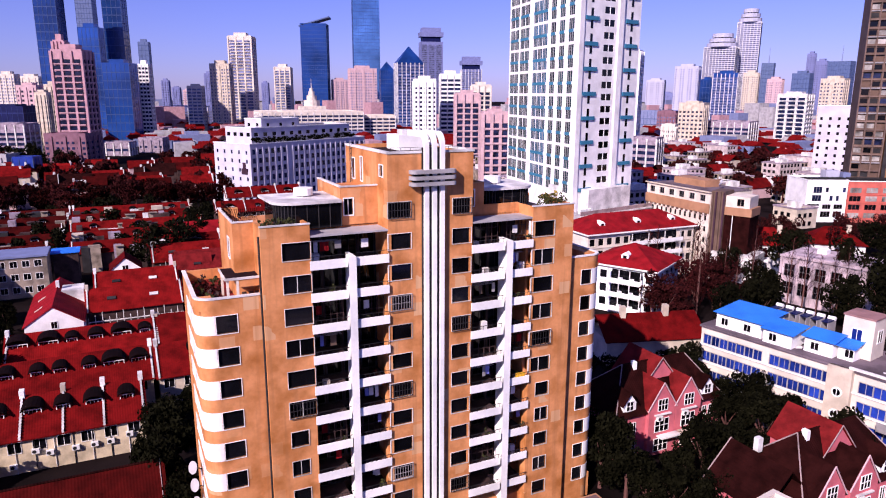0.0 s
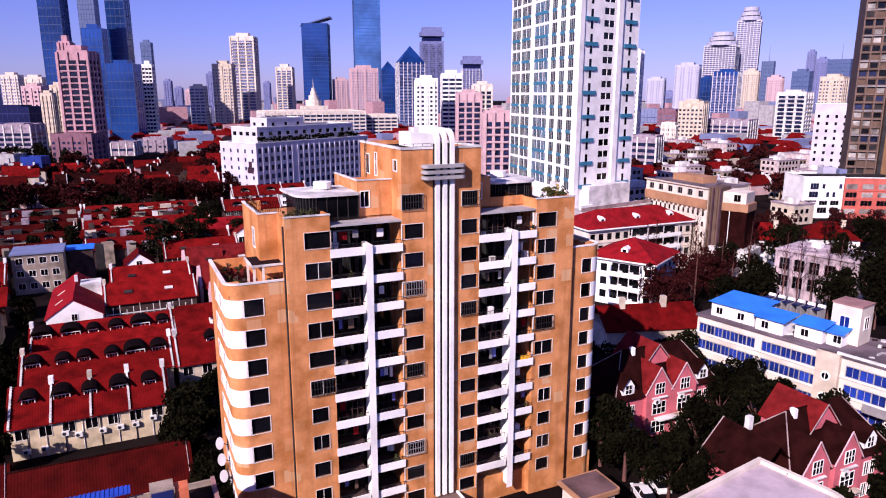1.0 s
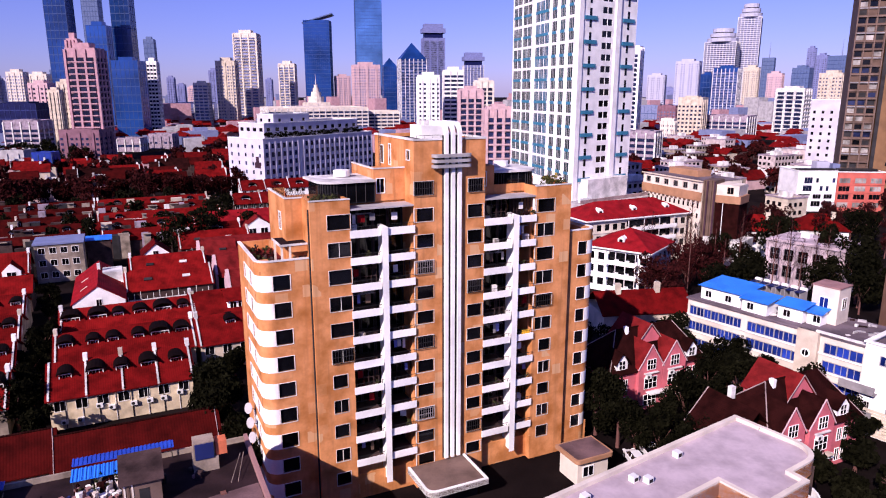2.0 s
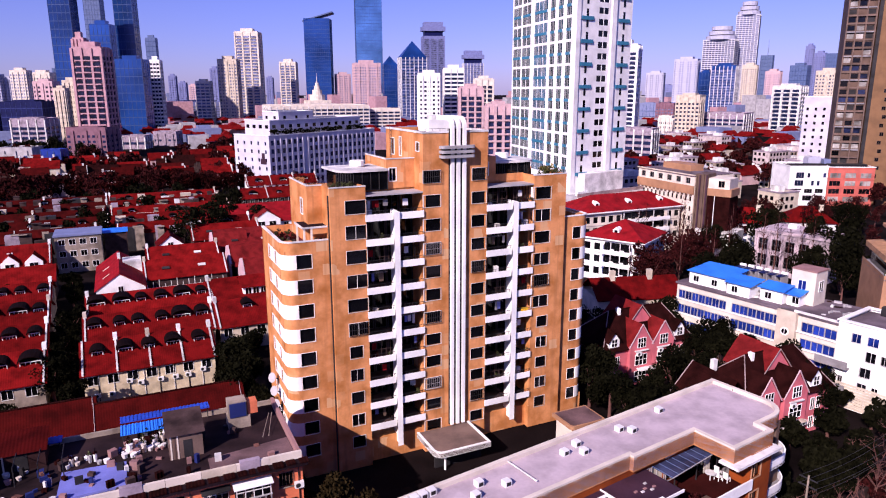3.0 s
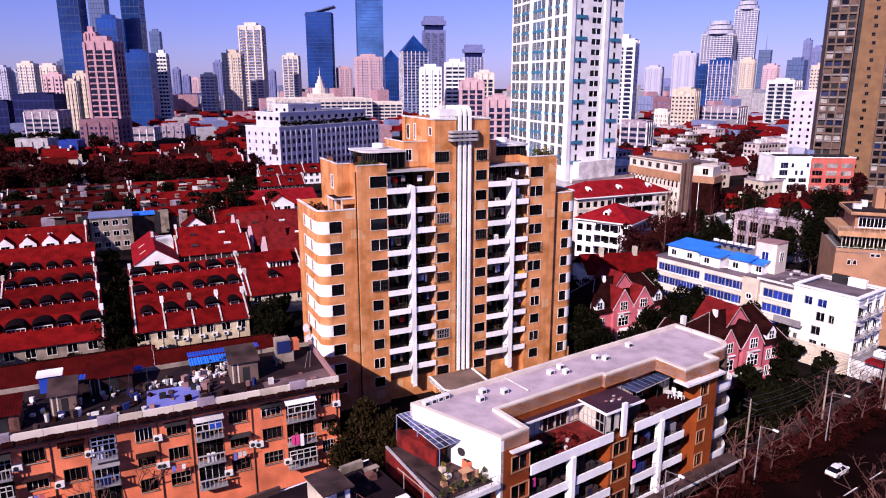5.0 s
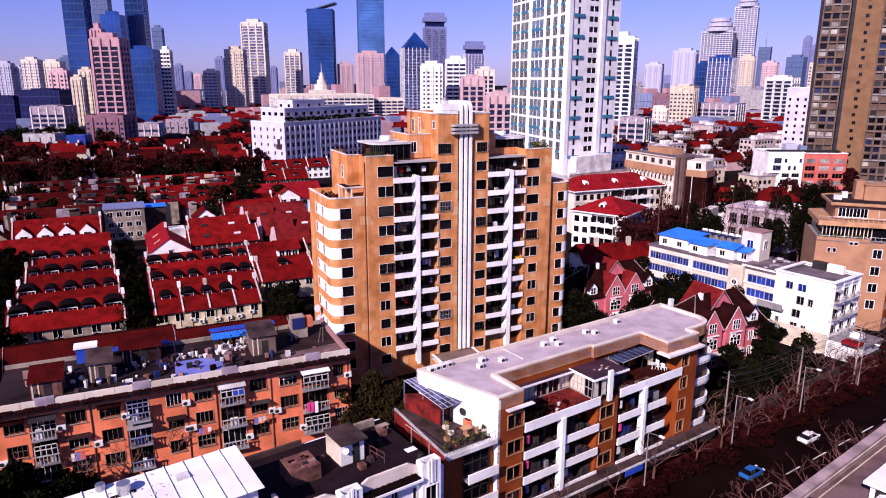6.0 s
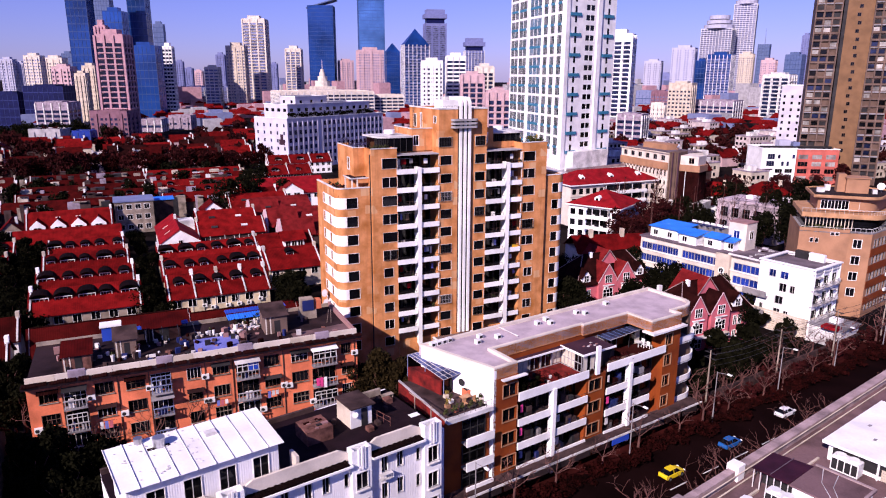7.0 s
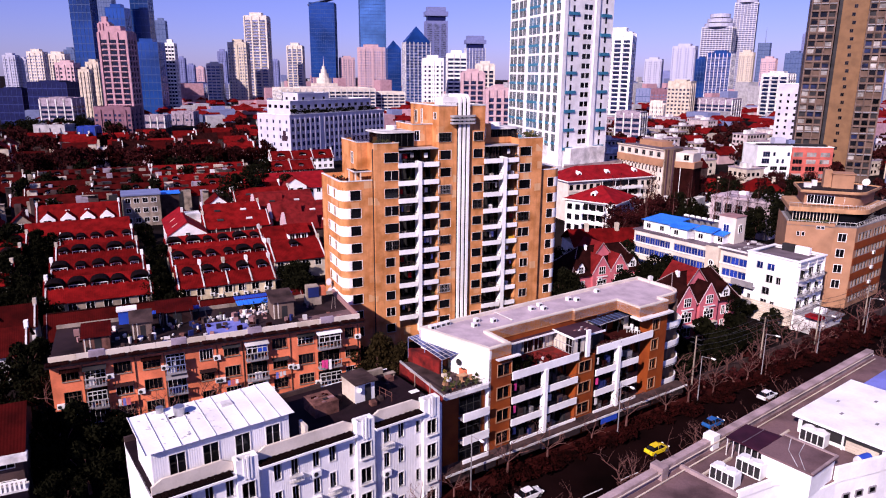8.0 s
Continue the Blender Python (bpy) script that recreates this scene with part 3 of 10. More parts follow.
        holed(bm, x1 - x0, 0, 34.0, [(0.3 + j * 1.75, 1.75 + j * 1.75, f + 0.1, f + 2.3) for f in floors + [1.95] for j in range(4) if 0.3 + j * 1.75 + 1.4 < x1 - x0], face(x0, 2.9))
        # recess wall and slabs coloured dark for the shade inside the balconies
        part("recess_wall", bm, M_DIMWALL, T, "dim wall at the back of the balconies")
        for f in floors:
            for j in range(4):
                if 0.3 + j * 1.75 + 1.4 < x1 - x0:
                    window(T, face(x0, 2.9), 0.3 + j * 1.75, 1.7 + j * 1.75, f + 0.1, f + 2.3, 1, 0, frame_mat=M_DARK)
        # dividing fin
        bm = bmesh.new()
        prism(bm, [(fa, -1.0), (fb, -1.0), (fb, 1.2), (fa + 0.35, 1.2), (fa + 0.35, -0.5)], 2.0, 31.7)
        part("divider", bm, M_WHITE, T, "white dividing wall between the balconies")
        for k, f in enumerate(floors):
            for a, b, out in ((x0, fa, -0.75), (fb, x1, -0.75)):
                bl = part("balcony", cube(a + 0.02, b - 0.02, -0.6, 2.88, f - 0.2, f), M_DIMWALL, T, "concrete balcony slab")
                bm = cube(a - 0.12, b - 0.02, out, out + 0.14, f - 0.18, f + 0.62)
                part("parapet", bm, M_WHITE, bl, "white rendered parapet")
                bm = bmesh.new()
                n = 7
                for i in range(n):
                    x = a + 0.2 + (b - a - 0.4) * i / (n - 1)
                    box(bm, x - 0.015, x + 0.015, out + 0.05, out + 0.08, f + 0.62, f + 1.0)
                box(bm, a, b, out + 0.04, out + 0.09, f + 0.98, f + 1.02)
                part("railing", bm, M_DARK, bl, "thin dark handrail")
                # some flats have glazed their balcony in, others keep a drying rack
                if (k * 3 + side * 2 + int(a)) % 4 == 0:
                    bm = bmesh.new()
                    for i in range(6):
                        x = a + 0.15 + (b - a - 0.3) * i / 5
                        box(bm, x - 0.03, x + 0.03, 0.6, 0.66, f, f + 2.5)
                    for z in (f + 1.0, f + 1.9):
                        box(bm, a + 0.1, b - 0.1, 0.6, 0.66, z, z + 0.05)
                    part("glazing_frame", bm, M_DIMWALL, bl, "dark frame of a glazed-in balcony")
                elif (k + int(a)) % 3 == 0:
                    bm = bmesh.new()
                    for i in range(4):
                        rod(bm, (a + 0.4, 0.2 + i * 0.2, f + 2.1), (b - 0.5, 0.2 + i * 0.2, f + 2.1), 0.02, n=4)
                    part("drying_rack", bm, M_GREY, bl, "drying rack under the ceiling", kind="stuff")
                    for i in range(2):
                        x = a + 0.5 + (b - a - 1.2) * rnd_t.random()
                        part("laundry", cube(x, x + rnd_t.uniform(0.25, 0.6), 0.3 + 0.2 * i, 0.34 + 0.2 * i, f + rnd_t.uniform(0.9, 1.4), f + 2.1), rnd_t.choice((M_GREY, M_TARP, M_WHITE_OLD, M_BROWN)), bl, "clothes hung up to dry")
        part("top_slab", cube(x0 - 0.1, x1, -0.45, 3.2, 33.62, 33.78), M_GREYPALE, T, "thin weathered slab over the top balconies")
        bm = bmesh.new()
        box(bm, x0, x1, 2.2, 11.0, 33.7, 34.0)
        holed(bm, x1 - x0, 33.8, 34.9, [], face(x0, 2.2))
        box(bm, x0, x1, 2.21, 2.5, 33.8, 34.9)
        part("terrace_wall", bm, M_OCHRE, T)
    # upper shoulders and glazed roof rooms
    bm = bmesh.new()
    holed(bm, 3.6, 34.0, 37.5, [(0.35, 1.2, 34.9, 36.4)], face(9.9, 2.1))
    holed(bm, 7.5, 34.0, 37.5, [], face(9.9, 9.6, -90))
    box(bm, 10.2, 13.5, 2.5, 9.5, 36.7, 36.9)
    part("shoulder_wall", bm, M_OCHRE, T)
    window(T, face(9.9, 2.1), 0.35, 1.2, 34.9, 36.4, 1)
    part("coping", coping(bmesh.new(), [(9.84, 9.6), (9.84, 2.04), (13.5, 2.04)], 37.45, 0.3, 0.12, False), M_WHITE_OLD, T, "pale coping")
    bm = bmesh.new()
    holed(bm, 2.6, 34.0, 37.2, [(0.7, 1.5, 34.9, 36.5)], face(22.1, 2.1))
    box(bm, 24.4, 24.7, 2.11, 9, 34, 37.2)
    part("shoulder_wall", bm, M_OCHRE, T)
    window(T, face(22.1, 2.1), 0.7, 1.5, 34.9, 36.5, 1)
    for x0, x1, y0 in ((4.1, 9.85, 1.6), (24.8, 31.0, 2.8)):
        r = 1.6
        outline = arc(x0 + r, y0 + r, r, 180, 270, 8) + ([(x1, y0)] if x0 < 20 else arc(x1 - r, y0 + r, r, 270, 360, 8)) + [(x1, y0 + 5.5), (x0, y0 + 5.5)]
        room = part("roof_room", prism(bmesh.new(), outline, 34.0, 36.2), M_GLASS, T, "glazed roof room with a curved corner")
        bm = bmesh.new()
        for (ax, ay), (bx, by) in zip(outline, outline[1:]):
            d = math.hypot(bx - ax, by - ay)
            for i in range(max(1, round(d / 1.0))):
                f = i / max(1, round(d / 1.0))
                rod(bm, (ax + (bx - ax) * f, ay + (by - ay) * f, 34.0), (ax + (bx - ax) * f, ay + (by - ay) * f, 36.2), 0.05, n=4)
        part("mullions", bm, M_DARK, room, "dark glazing bars")
        big = arc(x0 + r, y0 + r, r + 0.3, 180, 270, 8) + ([(x1, y0 - 0.3)] if x0 < 20 else arc(x1 - r, y0 + r, r + 0.3, 270, 360, 8)) + [(x1 + (0.0 if x0 < 20 else 0.5), y0 + 6), (x0 - 0.5, y0 + 6)]
        part("roof_slab", prism(bmesh.new(), big, 36.2, 36.45), M_WHITE_OLD, room, "pale flat roof slab with a rounded edge")
        part("tank", rod(bmesh.new(), (x0 + 3.2, y0 + 3.5, 36.55), (x0 + 3.2, y0 + 3.5, 37.2), 0.9, n=14), M_WHITE, room, "low white tank")
    # stair house and clutter on top
    s = part("stair_house", cube(17.4, 20.6, 6.4, 9.8, 40.2, 41.7), M_WHITE, T, "white stair house on the top roof")
    part("roof_vent", cube(18.0, 19.2, 7.0, 8.4, 41.7, 42.2), M_WHITE_OLD, s, "pale square vent")
    bm = bmesh.new()
    for i in range(9):
        rod(bm, (14 + i * 0.95, -0.1, 40.2), (14 + i * 0.95, -0.1, 41.0), 0.02, n=4)
    for z in (40.6, 41.0):
        rod(bm, (13.9, -0.1, z), (16.7, -0.1, z), 0.02, n=4)
        rod(bm, (19.2, -0.1, z), (21.8, -0.1, z), 0.02, n=4)
    part("railing", bm, M_DARK, T, "thin dark roof railing")
    bm = bmesh.new()
    for z in range(8):
        rod(bm, (13.42, 9.4, 36.8 + z * 0.5), (13.42, 9.9, 36.8 + z * 0.5), 0.03, n=4)
    for y in (9.4, 9.9):
        rod(bm, (13.42, y, 36.8), (13.42, y, 41.0), 0.03, n=4)
    part("ladder", bm, M_DARK, T, "dark iron ladder")
    # terrace furniture belongs to its flat
    part("awning", prism(bmesh.new(), [(-0.7, 0.7), (2.1, 0.7), (2.1, 4.6), (-0.7, 4.6)], 30.3, 30.42), M_PLUMDARK, T, "dark felt terrace roof")
    part("awning_edge", coping(bmesh.new(), [(2.1, 0.64), (-0.76, 0.64), (-0.76, 4.6)][::-1], 30.28, 0.12, 0.2, False), M_WHITE_OLD, T, "pale edge of the terrace roof")
    part("terrace_beam", cube(0.2, 2.1, 0.72, 0.9, 29.6, 30.3), M_OCHRE, T, "ochre beam over the terrace seat")
    for x, y in ((-0.5, 0.9), (-0.5, 4.3), (0.3, 0.8)):
        part("post", cube(x - 0.1, x + 0.1, y - 0.1, y + 0.1, 28, 30.3), M_CREAM2, T, "slim pale post")
    for x in (0.7, 1.3, 1.8):
        ch = part("terrace_chair", cube(x, x + 0.4, 1.0, 1.4, 28.42, 28.48), M_BROWN, T, "brown terrace chair")
        part("chair_back", cube(x, x + 0.4, 1.36, 1.4, 28.48, 29.0), M_BROWN, ch)
    part("terrace_floor", cube(-2.95, 0.4, 1.6, 10.6, 28.0, 28.06), M_REDFLOOR, T, "dark red terrace paving")
    rnd = random.Random(19)
    for i in range(16):
        x, y = rnd.uniform(-2.7, -0.2), rnd.uniform(1.2, 9.5)
        part("terrace_plant", clump_mesh("p", 0.45, 0.5, 70, 0.1, 500 + i, M_GREENPLANT, 4), (M_GREENPLANT, M_BROWNLEAF, M_DIMWALL)[i % 3], T, "potted terrace plant", m=Matrix.Translation((x, y, 28.4)))
    for i in range(14):
        x = 2.5 + i * 0.32 if i < 9 else 30.4 + (i - 9) * 0.6
        part("parapet_plant", clump_mesh("p", 0.35, 0.35, 60, 0.08, 540 + i, M_GREENPLANT, 4), M_GREENPLANT, T, "small plants along the parapet", m=Matrix.Translation((x, 0.3 + 0.4 * (i % 2), 35.0)))
    for i in range(5):
        part("roof_shrub", clump_mesh("p", 0.7, 0.7, 140, 0.1, 560 + i, M_YELLOWPLANT, 5), M_YELLOWPLANT if i % 2 else M_GREENPLANT, T, "yellow-green roof shrub", m=Matrix.Translation((31.2 + i * 0.55, 1.4 + 0.3 * (i % 2), 35.1)))
    tr = bmesh.new()
    for i in range(14):
        rod(tr, (0.5, 3.0 + i * 0.45, 34.9), (0.5, 3.5 + i * 0.45, 36.0), 0.02, n=3)
        rod(tr, (0.5, 3.5 + i * 0.45, 34.9), (0.5, 3.0 + i * 0.45, 36.0), 0.02, n=3)
    part("trellis", tr, M_BROWNROOF, T, "brown garden trellis", kind="stuff")
    bm = bmesh.new()
    for i in range(12):
        rod(bm, (0.5 + i * 0.17, 2.8, 34.9), (0.75 + i * 0.17, 2.8, 36.0), 0.02, n=3)
        rod(bm, (0.75 + i * 0.17, 2.8, 34.9), (0.5 + i * 0.17, 2.8, 36.0), 0.02, n=3)
    part("trellis", bm, M_BROWNROOF, T, "brown garden trellis", kind="stuff")
    for i in range(34):
        k, side = rnd.randrange(10), rnd.randrange(2)
        a, b = ((6.6, 9.3), (10.6, 13.2))[rnd.randrange(2)] if side == 0 else ((22.4, 25.4), (26.7, 28.6))[rnd.randrange(2)]
        x, f = rnd.uniform(a, b), floors[k]
        if i % 3 == 0:
            part("balcony_plant", clump_mesh("p", 0.35, 0.4, 60, 0.08, 600 + i, M_GREENPLANT, 4), M_GREENPLANT, T, "green balcony plant", m=Matrix.Translation((x, -0.35, f + 0.75)))
        elif i % 3 == 1:
            w = rnd.uniform(0.3, 0.8)
            part("laundry", cube(x, x + w, 0.4, 0.45, f + 1.2, f + 2.0), rnd.choice((M_WHITE_OLD, M_TARP, M_WHITE, M_REDBRIGHT)), T, "clothes drying inside a balcony")
        else:
            part("balcony_box", cube(x, x + 0.6, 0.2, 0.7, f, f + rnd.uniform(0.6, 1.1)), rnd.choice((M_WHITE_OLD, M_CREAM, M_BROWNROOF)), T, "small cupboard kept on a balcony")
    part("laundry", cube(27.3, 28.4, -0.7, -0.6, 16.4, 17.5), M_YELLOW, T, "yellow cloth hung over a balcony")
    # entrance
    out = [(12.3, -0.6)] + arc(13.5, -5.4, 1.2, 180, 270, 6) + [(19.7, -6.6), (19.7, -0.6)]
    r = part("porch_roof", prism(bmesh.new(), out, 2.4, 2.95), M_BROWNPALE, T, "weathered flat porch roof over the entrance")
    part("porch_fascia", coping(bmesh.new(), out, 2.35, 0.3, 0.72, False), M_WHITE, r, "white rounded porch fascia")
    part("porch_post", rod(bmesh.new(), (14.0, -5.4, 0), (14.0, -5.4, 2.4), 0.14, n=10), M_WHITE, r, "white porch post")
    # added dark panel stands in for the deep shade under the porch roof
    part("porch_wall", cube(13.0, 19.4, -4.6, -4.3, 0, 2.4), M_DARK, r, "dark panel for the unlit space under the porch")
    for y, z in ((5.2, 9.6), (4.4, 8.2), (6.0, 11.0)):
        d = part("satellite_dish", rod(bmesh.new(), (-3.9, y, z), (-4.15, y - 0.15, z + 0.1), 0.15, 0.62, 16), M_GREYPALE, T, "large pale satellite dish on the flank")
        part("dish_arm", rod(bmesh.new(), (-3.3, y, z - 0.3), (-3.95, y, z), 0.05, n=5), M_DARK, d)
    part("plinth", cube(-3.2, 38.2, 0.36, 10.5, 0, 3.0), M_OCHRE, T)
    return T


tower()


# ---- foliage ----
def limb(bm, p, d, length, r, depth, rnd, spread=0.55, ratio=0.74):
    e = p + d * length
    rod(bm, p, e, r, r * 0.68, 5 if depth > 1 else 3)
    if depth == 0:
        return
    for i in range(2 if depth > 2 else rnd.choice((1, 2, 3))):
        t = rnd.uniform(0.55, 1.0)
        nd = (d + Vector((rnd.uniform(-1, 1), rnd.uniform(-1, 1), rnd.uniform(-0.25, 0.6))) * spread * 1.5).normalized()
        limb(bm, p + d * length * t, nd, length * ratio * rnd.uniform(0.7, 1.1), r * 0.62, depth - 1, rnd, spread, ratio)


def bare_tree(seed, height):
    rnd = random.Random(seed)
    ob = thing("bare_tree", 0, 0, 0, "leafless pale-barked street tree with knotty spreading limbs", "tree", "street trees")
    bm = bmesh.new()
    rod(bm, (0, 0, -0.2), (0.1, 0.05, height * 0.3), 0.22, 0.16, 8)
    part("trunk", bm, M_BARK, ob)
    bm = bmesh.new()
    for i in range(5):
        a = 6.283 * i / 5 + rnd.uniform(-0.5, 0.5)
        limb(bm, Vector((0.1, 0.05, height * 0.28)), Vector((math.cos(a) * 0.8, math.sin(a) * 0.8, rnd.uniform(0.5, 1.2))).normalized(), height * 0.27, 0.07, 4, rnd, 0.95, 0.72)
    part("branchwork", bm, M_BARK, ob, "bare pale limbs and twigs")
    return ob


def poplar(seed, height):
    rnd = random.Random(seed)
    ob = thing("winter_tree", 0, 0, 0, "tall slender leafless tree with upright dark red-brown branches", "tree", "slender winter trees")
    bm = rod(bmesh.new(), (0, 0, -0.2), (0, 0, height * 0.95), 0.18, 0.03, 6)
    part("trunk", bm, M_BARK, ob)
    bm = bmesh.new()
    for i in range(34):
        z = height * (0.2 + 0.75 * i / 34)
        a = rnd.uniform(0, 6.283)
        limb(bm, Vector((0, 0, z)), Vector((math.cos(a) * 0.6, math.sin(a) * 0.6, 1.0)).normalized(), height * 0.13 * (1.25 - i / 34), 0.04, 2, rnd, 0.4)
    part("branchwork", bm, M_BROWNLEAF, ob, "fine upright twigs")
    return ob


def leafy(seed, height, width, mat, label, group, leaf=0.28, count=1500):
    ob = thing("tree", 0, 0, 0, label, "tree", group)
    rnd = random.Random(seed)
    bm = rod(bmesh.new(), (0, 0, -0.2), (0.1, 0, height * 0.5), 0.25, 0.14, 7)
    for i in range(5):
        a = rnd.uniform(0, 6.283)
        rod(bm, (0.05, 0, height * 0.3), (math.cos(a) * width * 0.3, math.sin(a) * width * 0.3, height * 0.7), 0.1, 0.04, 5)
    part("trunk", bm, M_BARK, ob)
    crown = part("crown", clump_mesh("crown", width * 0.5, height * 0.38, count, leaf, seed, mat, 11), mat, ob)
    crown.location = (0, 0, height * 0.62)
    return ob


def plant_all(proto, spots, seed, lo=0.8, hi=1.2):
    """Copies of a tree at spots; the first stands for the one it was built as."""
    rnd = random.Random(seed)
    for i, (x, y) in enumerate(spots):
        m = Matrix.Translation((x, y, 0)) @ Matrix.Rotation(rnd.uniform(0, 6.28), 4, "Z")
        s = rnd.uniform(lo, hi)
        ob = proto if i == 0 else copy_thing(proto, m)
        ob.matrix_basis = m @ Matrix.Diagonal((s, s, s * rnd.uniform(0.9, 1.1), 1))


def street(u, v):
    p = STREET @ Vector((u, v, 0))
    return p.x, p.y


rt = random.Random(5)
near_evergreens = [plan(u, v) for u, v in ((40.5, 1), (42.5, 4), (41, 9), (43, 13), (41, -3), (48, -4), (52, -3.5), (56, -4), (60, -3),
                   (63, 3), (65, 8), (68, 4), (70, 9), (73, 6), (66, 13), (71, 14), (76, 10), (64, -2), (68, -1), (74, 0), (78, 4), (62, 18), (67, 19), (58, 20), (52, 22), (46, 20), (80, 13), (42, 20),
                   (-5, 12), (-7, 18), (-5, 24), (-6, 30), (-4, 6), (46, -11), (65, -13), (67, -9), (66, -17))]
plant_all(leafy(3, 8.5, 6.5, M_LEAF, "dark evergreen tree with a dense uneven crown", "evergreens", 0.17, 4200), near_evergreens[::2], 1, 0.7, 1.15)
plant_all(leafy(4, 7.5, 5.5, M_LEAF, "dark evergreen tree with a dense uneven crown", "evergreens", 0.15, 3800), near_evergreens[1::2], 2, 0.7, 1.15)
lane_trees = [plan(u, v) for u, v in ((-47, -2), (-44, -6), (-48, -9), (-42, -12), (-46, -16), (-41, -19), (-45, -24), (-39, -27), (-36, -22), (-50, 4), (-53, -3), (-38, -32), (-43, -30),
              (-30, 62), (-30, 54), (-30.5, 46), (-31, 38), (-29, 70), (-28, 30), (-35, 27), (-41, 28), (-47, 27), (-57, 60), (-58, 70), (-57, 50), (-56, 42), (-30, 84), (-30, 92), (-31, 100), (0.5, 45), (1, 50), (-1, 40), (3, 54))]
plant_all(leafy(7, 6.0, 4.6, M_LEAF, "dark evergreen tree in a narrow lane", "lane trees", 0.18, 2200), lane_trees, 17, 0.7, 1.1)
def wood(name, label, spots, height, width, mat, leaf, count, seed, lo, hi):
    """Trees too far off to be told apart, grown together into one wood."""
    rnd = random.Random(seed)
    kinds = []
    for k in range(3):
        bm = rod(clump_mesh("crown", width * 0.5, height * 0.38, count, leaf, seed + k, mat, 9), (0, 0, -height * 0.62), (0, 0, 0), 0.3, 0.12, 5)
        bm.verts.index_update()
        kinds.append(([v.co + Vector((0, 0, height * 0.62)) for v in bm.verts], [[v.index for v in f.verts] for f in bm.faces]))
        bm.free()
    vs, fs = [], []
    for x, y in spots:
        co, fc = kinds[rnd.randrange(3)]
        s, a = rnd.uniform(lo, hi), rnd.uniform(0, 6.28)
        m = Matrix.Translation((x, y, 0)) @ Matrix.Rotation(a, 4, "Z") @ Matrix.Scale(s, 4)
        n = len(vs)
        vs += [m @ c for c in co]
        fs += [[n + i for i in f] for f in fc]
    me = bpy.data.meshes.new(name)
    me.from_pydata(vs, [], fs)
    me.materials.append(mat)
    return tagged(new(name, me), label, "trees", "", "stuff")


dark_spots = [plan(u, v) for u, v in ((-51.5, 66), (-53, 58), (-51, 50), (-53, 44), (-51.5, 37), (-54.5, 72), (-52, 80), (-56, 86), (-50, 30), (-55, 52), (-61, 98), (-47, 88), (-40, 88), (-58, 64), (-60, 88), (-58, 80), (-57.5, 74), (-55, 67), (-62, 93), (-57, 58), (-63, 84), (-60, 70),
              (-30.6, 36), (-29.5, 43), (-30.5, 52), (-29.5, 60), (-50, -14), (-52, -8), (-48, -3), (-53, 0), (-50, 8), (-55, 12), (-57, -14), (-44, -22), (-48, -20), (-41, -26), (-38, -22))]
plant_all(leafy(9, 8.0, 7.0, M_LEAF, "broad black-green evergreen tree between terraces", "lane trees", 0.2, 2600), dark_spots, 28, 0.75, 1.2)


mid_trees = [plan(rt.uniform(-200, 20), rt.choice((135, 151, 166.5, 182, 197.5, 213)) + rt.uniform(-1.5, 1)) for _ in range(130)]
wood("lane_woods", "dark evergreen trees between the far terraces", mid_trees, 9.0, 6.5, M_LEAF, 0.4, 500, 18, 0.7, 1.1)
plant_all(bare_tree(15, 9.0), [plan(u, v) for u, v in ((-41.5, -14), (-37, -17), (-32, -16), (-44.5, -10), (-27, -15))], 27, 0.9, 1.15)
between = [(-16.5, 43.5), (-13.0, 45.5), (-10.0, 43.0), (-14.0, 39.5), (-11.0, 38.0), (-17.5, 47.5)]
plant_all(leafy(51, 8.0, 5.0, M_OLIVE, "dusty olive evergreen between the housing blocks", "evergreens", 0.16, 3600), between, 52, 0.85, 1.1)
court = [street(36 + i * 2.6 + rt.uniform(-1, 1), 3 + rt.uniform(-1.5, 7)) for i in range(9)]
plant_all(leafy(6, 6.5, 5.0, M_LEAF, "dark evergreen garden tree between the houses", "evergreens"), court, 3, 0.6, 1.0)
plant_all(bare_tree(11, 10.0), [street(-12 + i * 6.6 + rt.uniform(-1.5, 1.5), -2.6) for i in range(13)], 4, 0.55, 0.85)
near_side = [street(-12 + i * 5.6 + rt.uniform(-1.8, 1.8), -16.2 + rt.uniform(-0.6, 0.8)) for i in range(18)]
for k in range(3):
    plant_all(bare_tree(31 + k, 11.0), near_side[k::3], 5 + k, 0.75, 1.1)
far_side = [street(38 + i * 5.2 + rt.uniform(-1.5, 1.5), 0.4 + rt.uniform(-2, 2)) for i in range(13)]
for k in range(2):
    plant_all(bare_tree(41 + k, 9.0), far_side[k::2], 6 + k, 0.7, 1.15)
more = [street(u, v) for u, v in ((74, 14.5), (71.5, 8.7), (64.5, 11), (64, 6.6), (56, 8), (60, 5), (52, 6), (48, 3.5), (68, 4.5), (44, 4.5), (57, 12), (76, 9))]
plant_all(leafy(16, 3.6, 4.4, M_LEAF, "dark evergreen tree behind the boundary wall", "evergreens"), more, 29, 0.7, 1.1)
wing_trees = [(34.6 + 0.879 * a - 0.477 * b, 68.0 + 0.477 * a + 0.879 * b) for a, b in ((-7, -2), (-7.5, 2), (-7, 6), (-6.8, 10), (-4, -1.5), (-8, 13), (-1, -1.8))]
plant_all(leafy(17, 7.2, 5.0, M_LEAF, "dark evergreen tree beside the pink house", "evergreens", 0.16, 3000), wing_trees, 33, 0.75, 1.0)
hedge = [street(36 + i * 1.7, -0.6 + rt.uniform(-1.2, 1.6)) for i in range(34)]
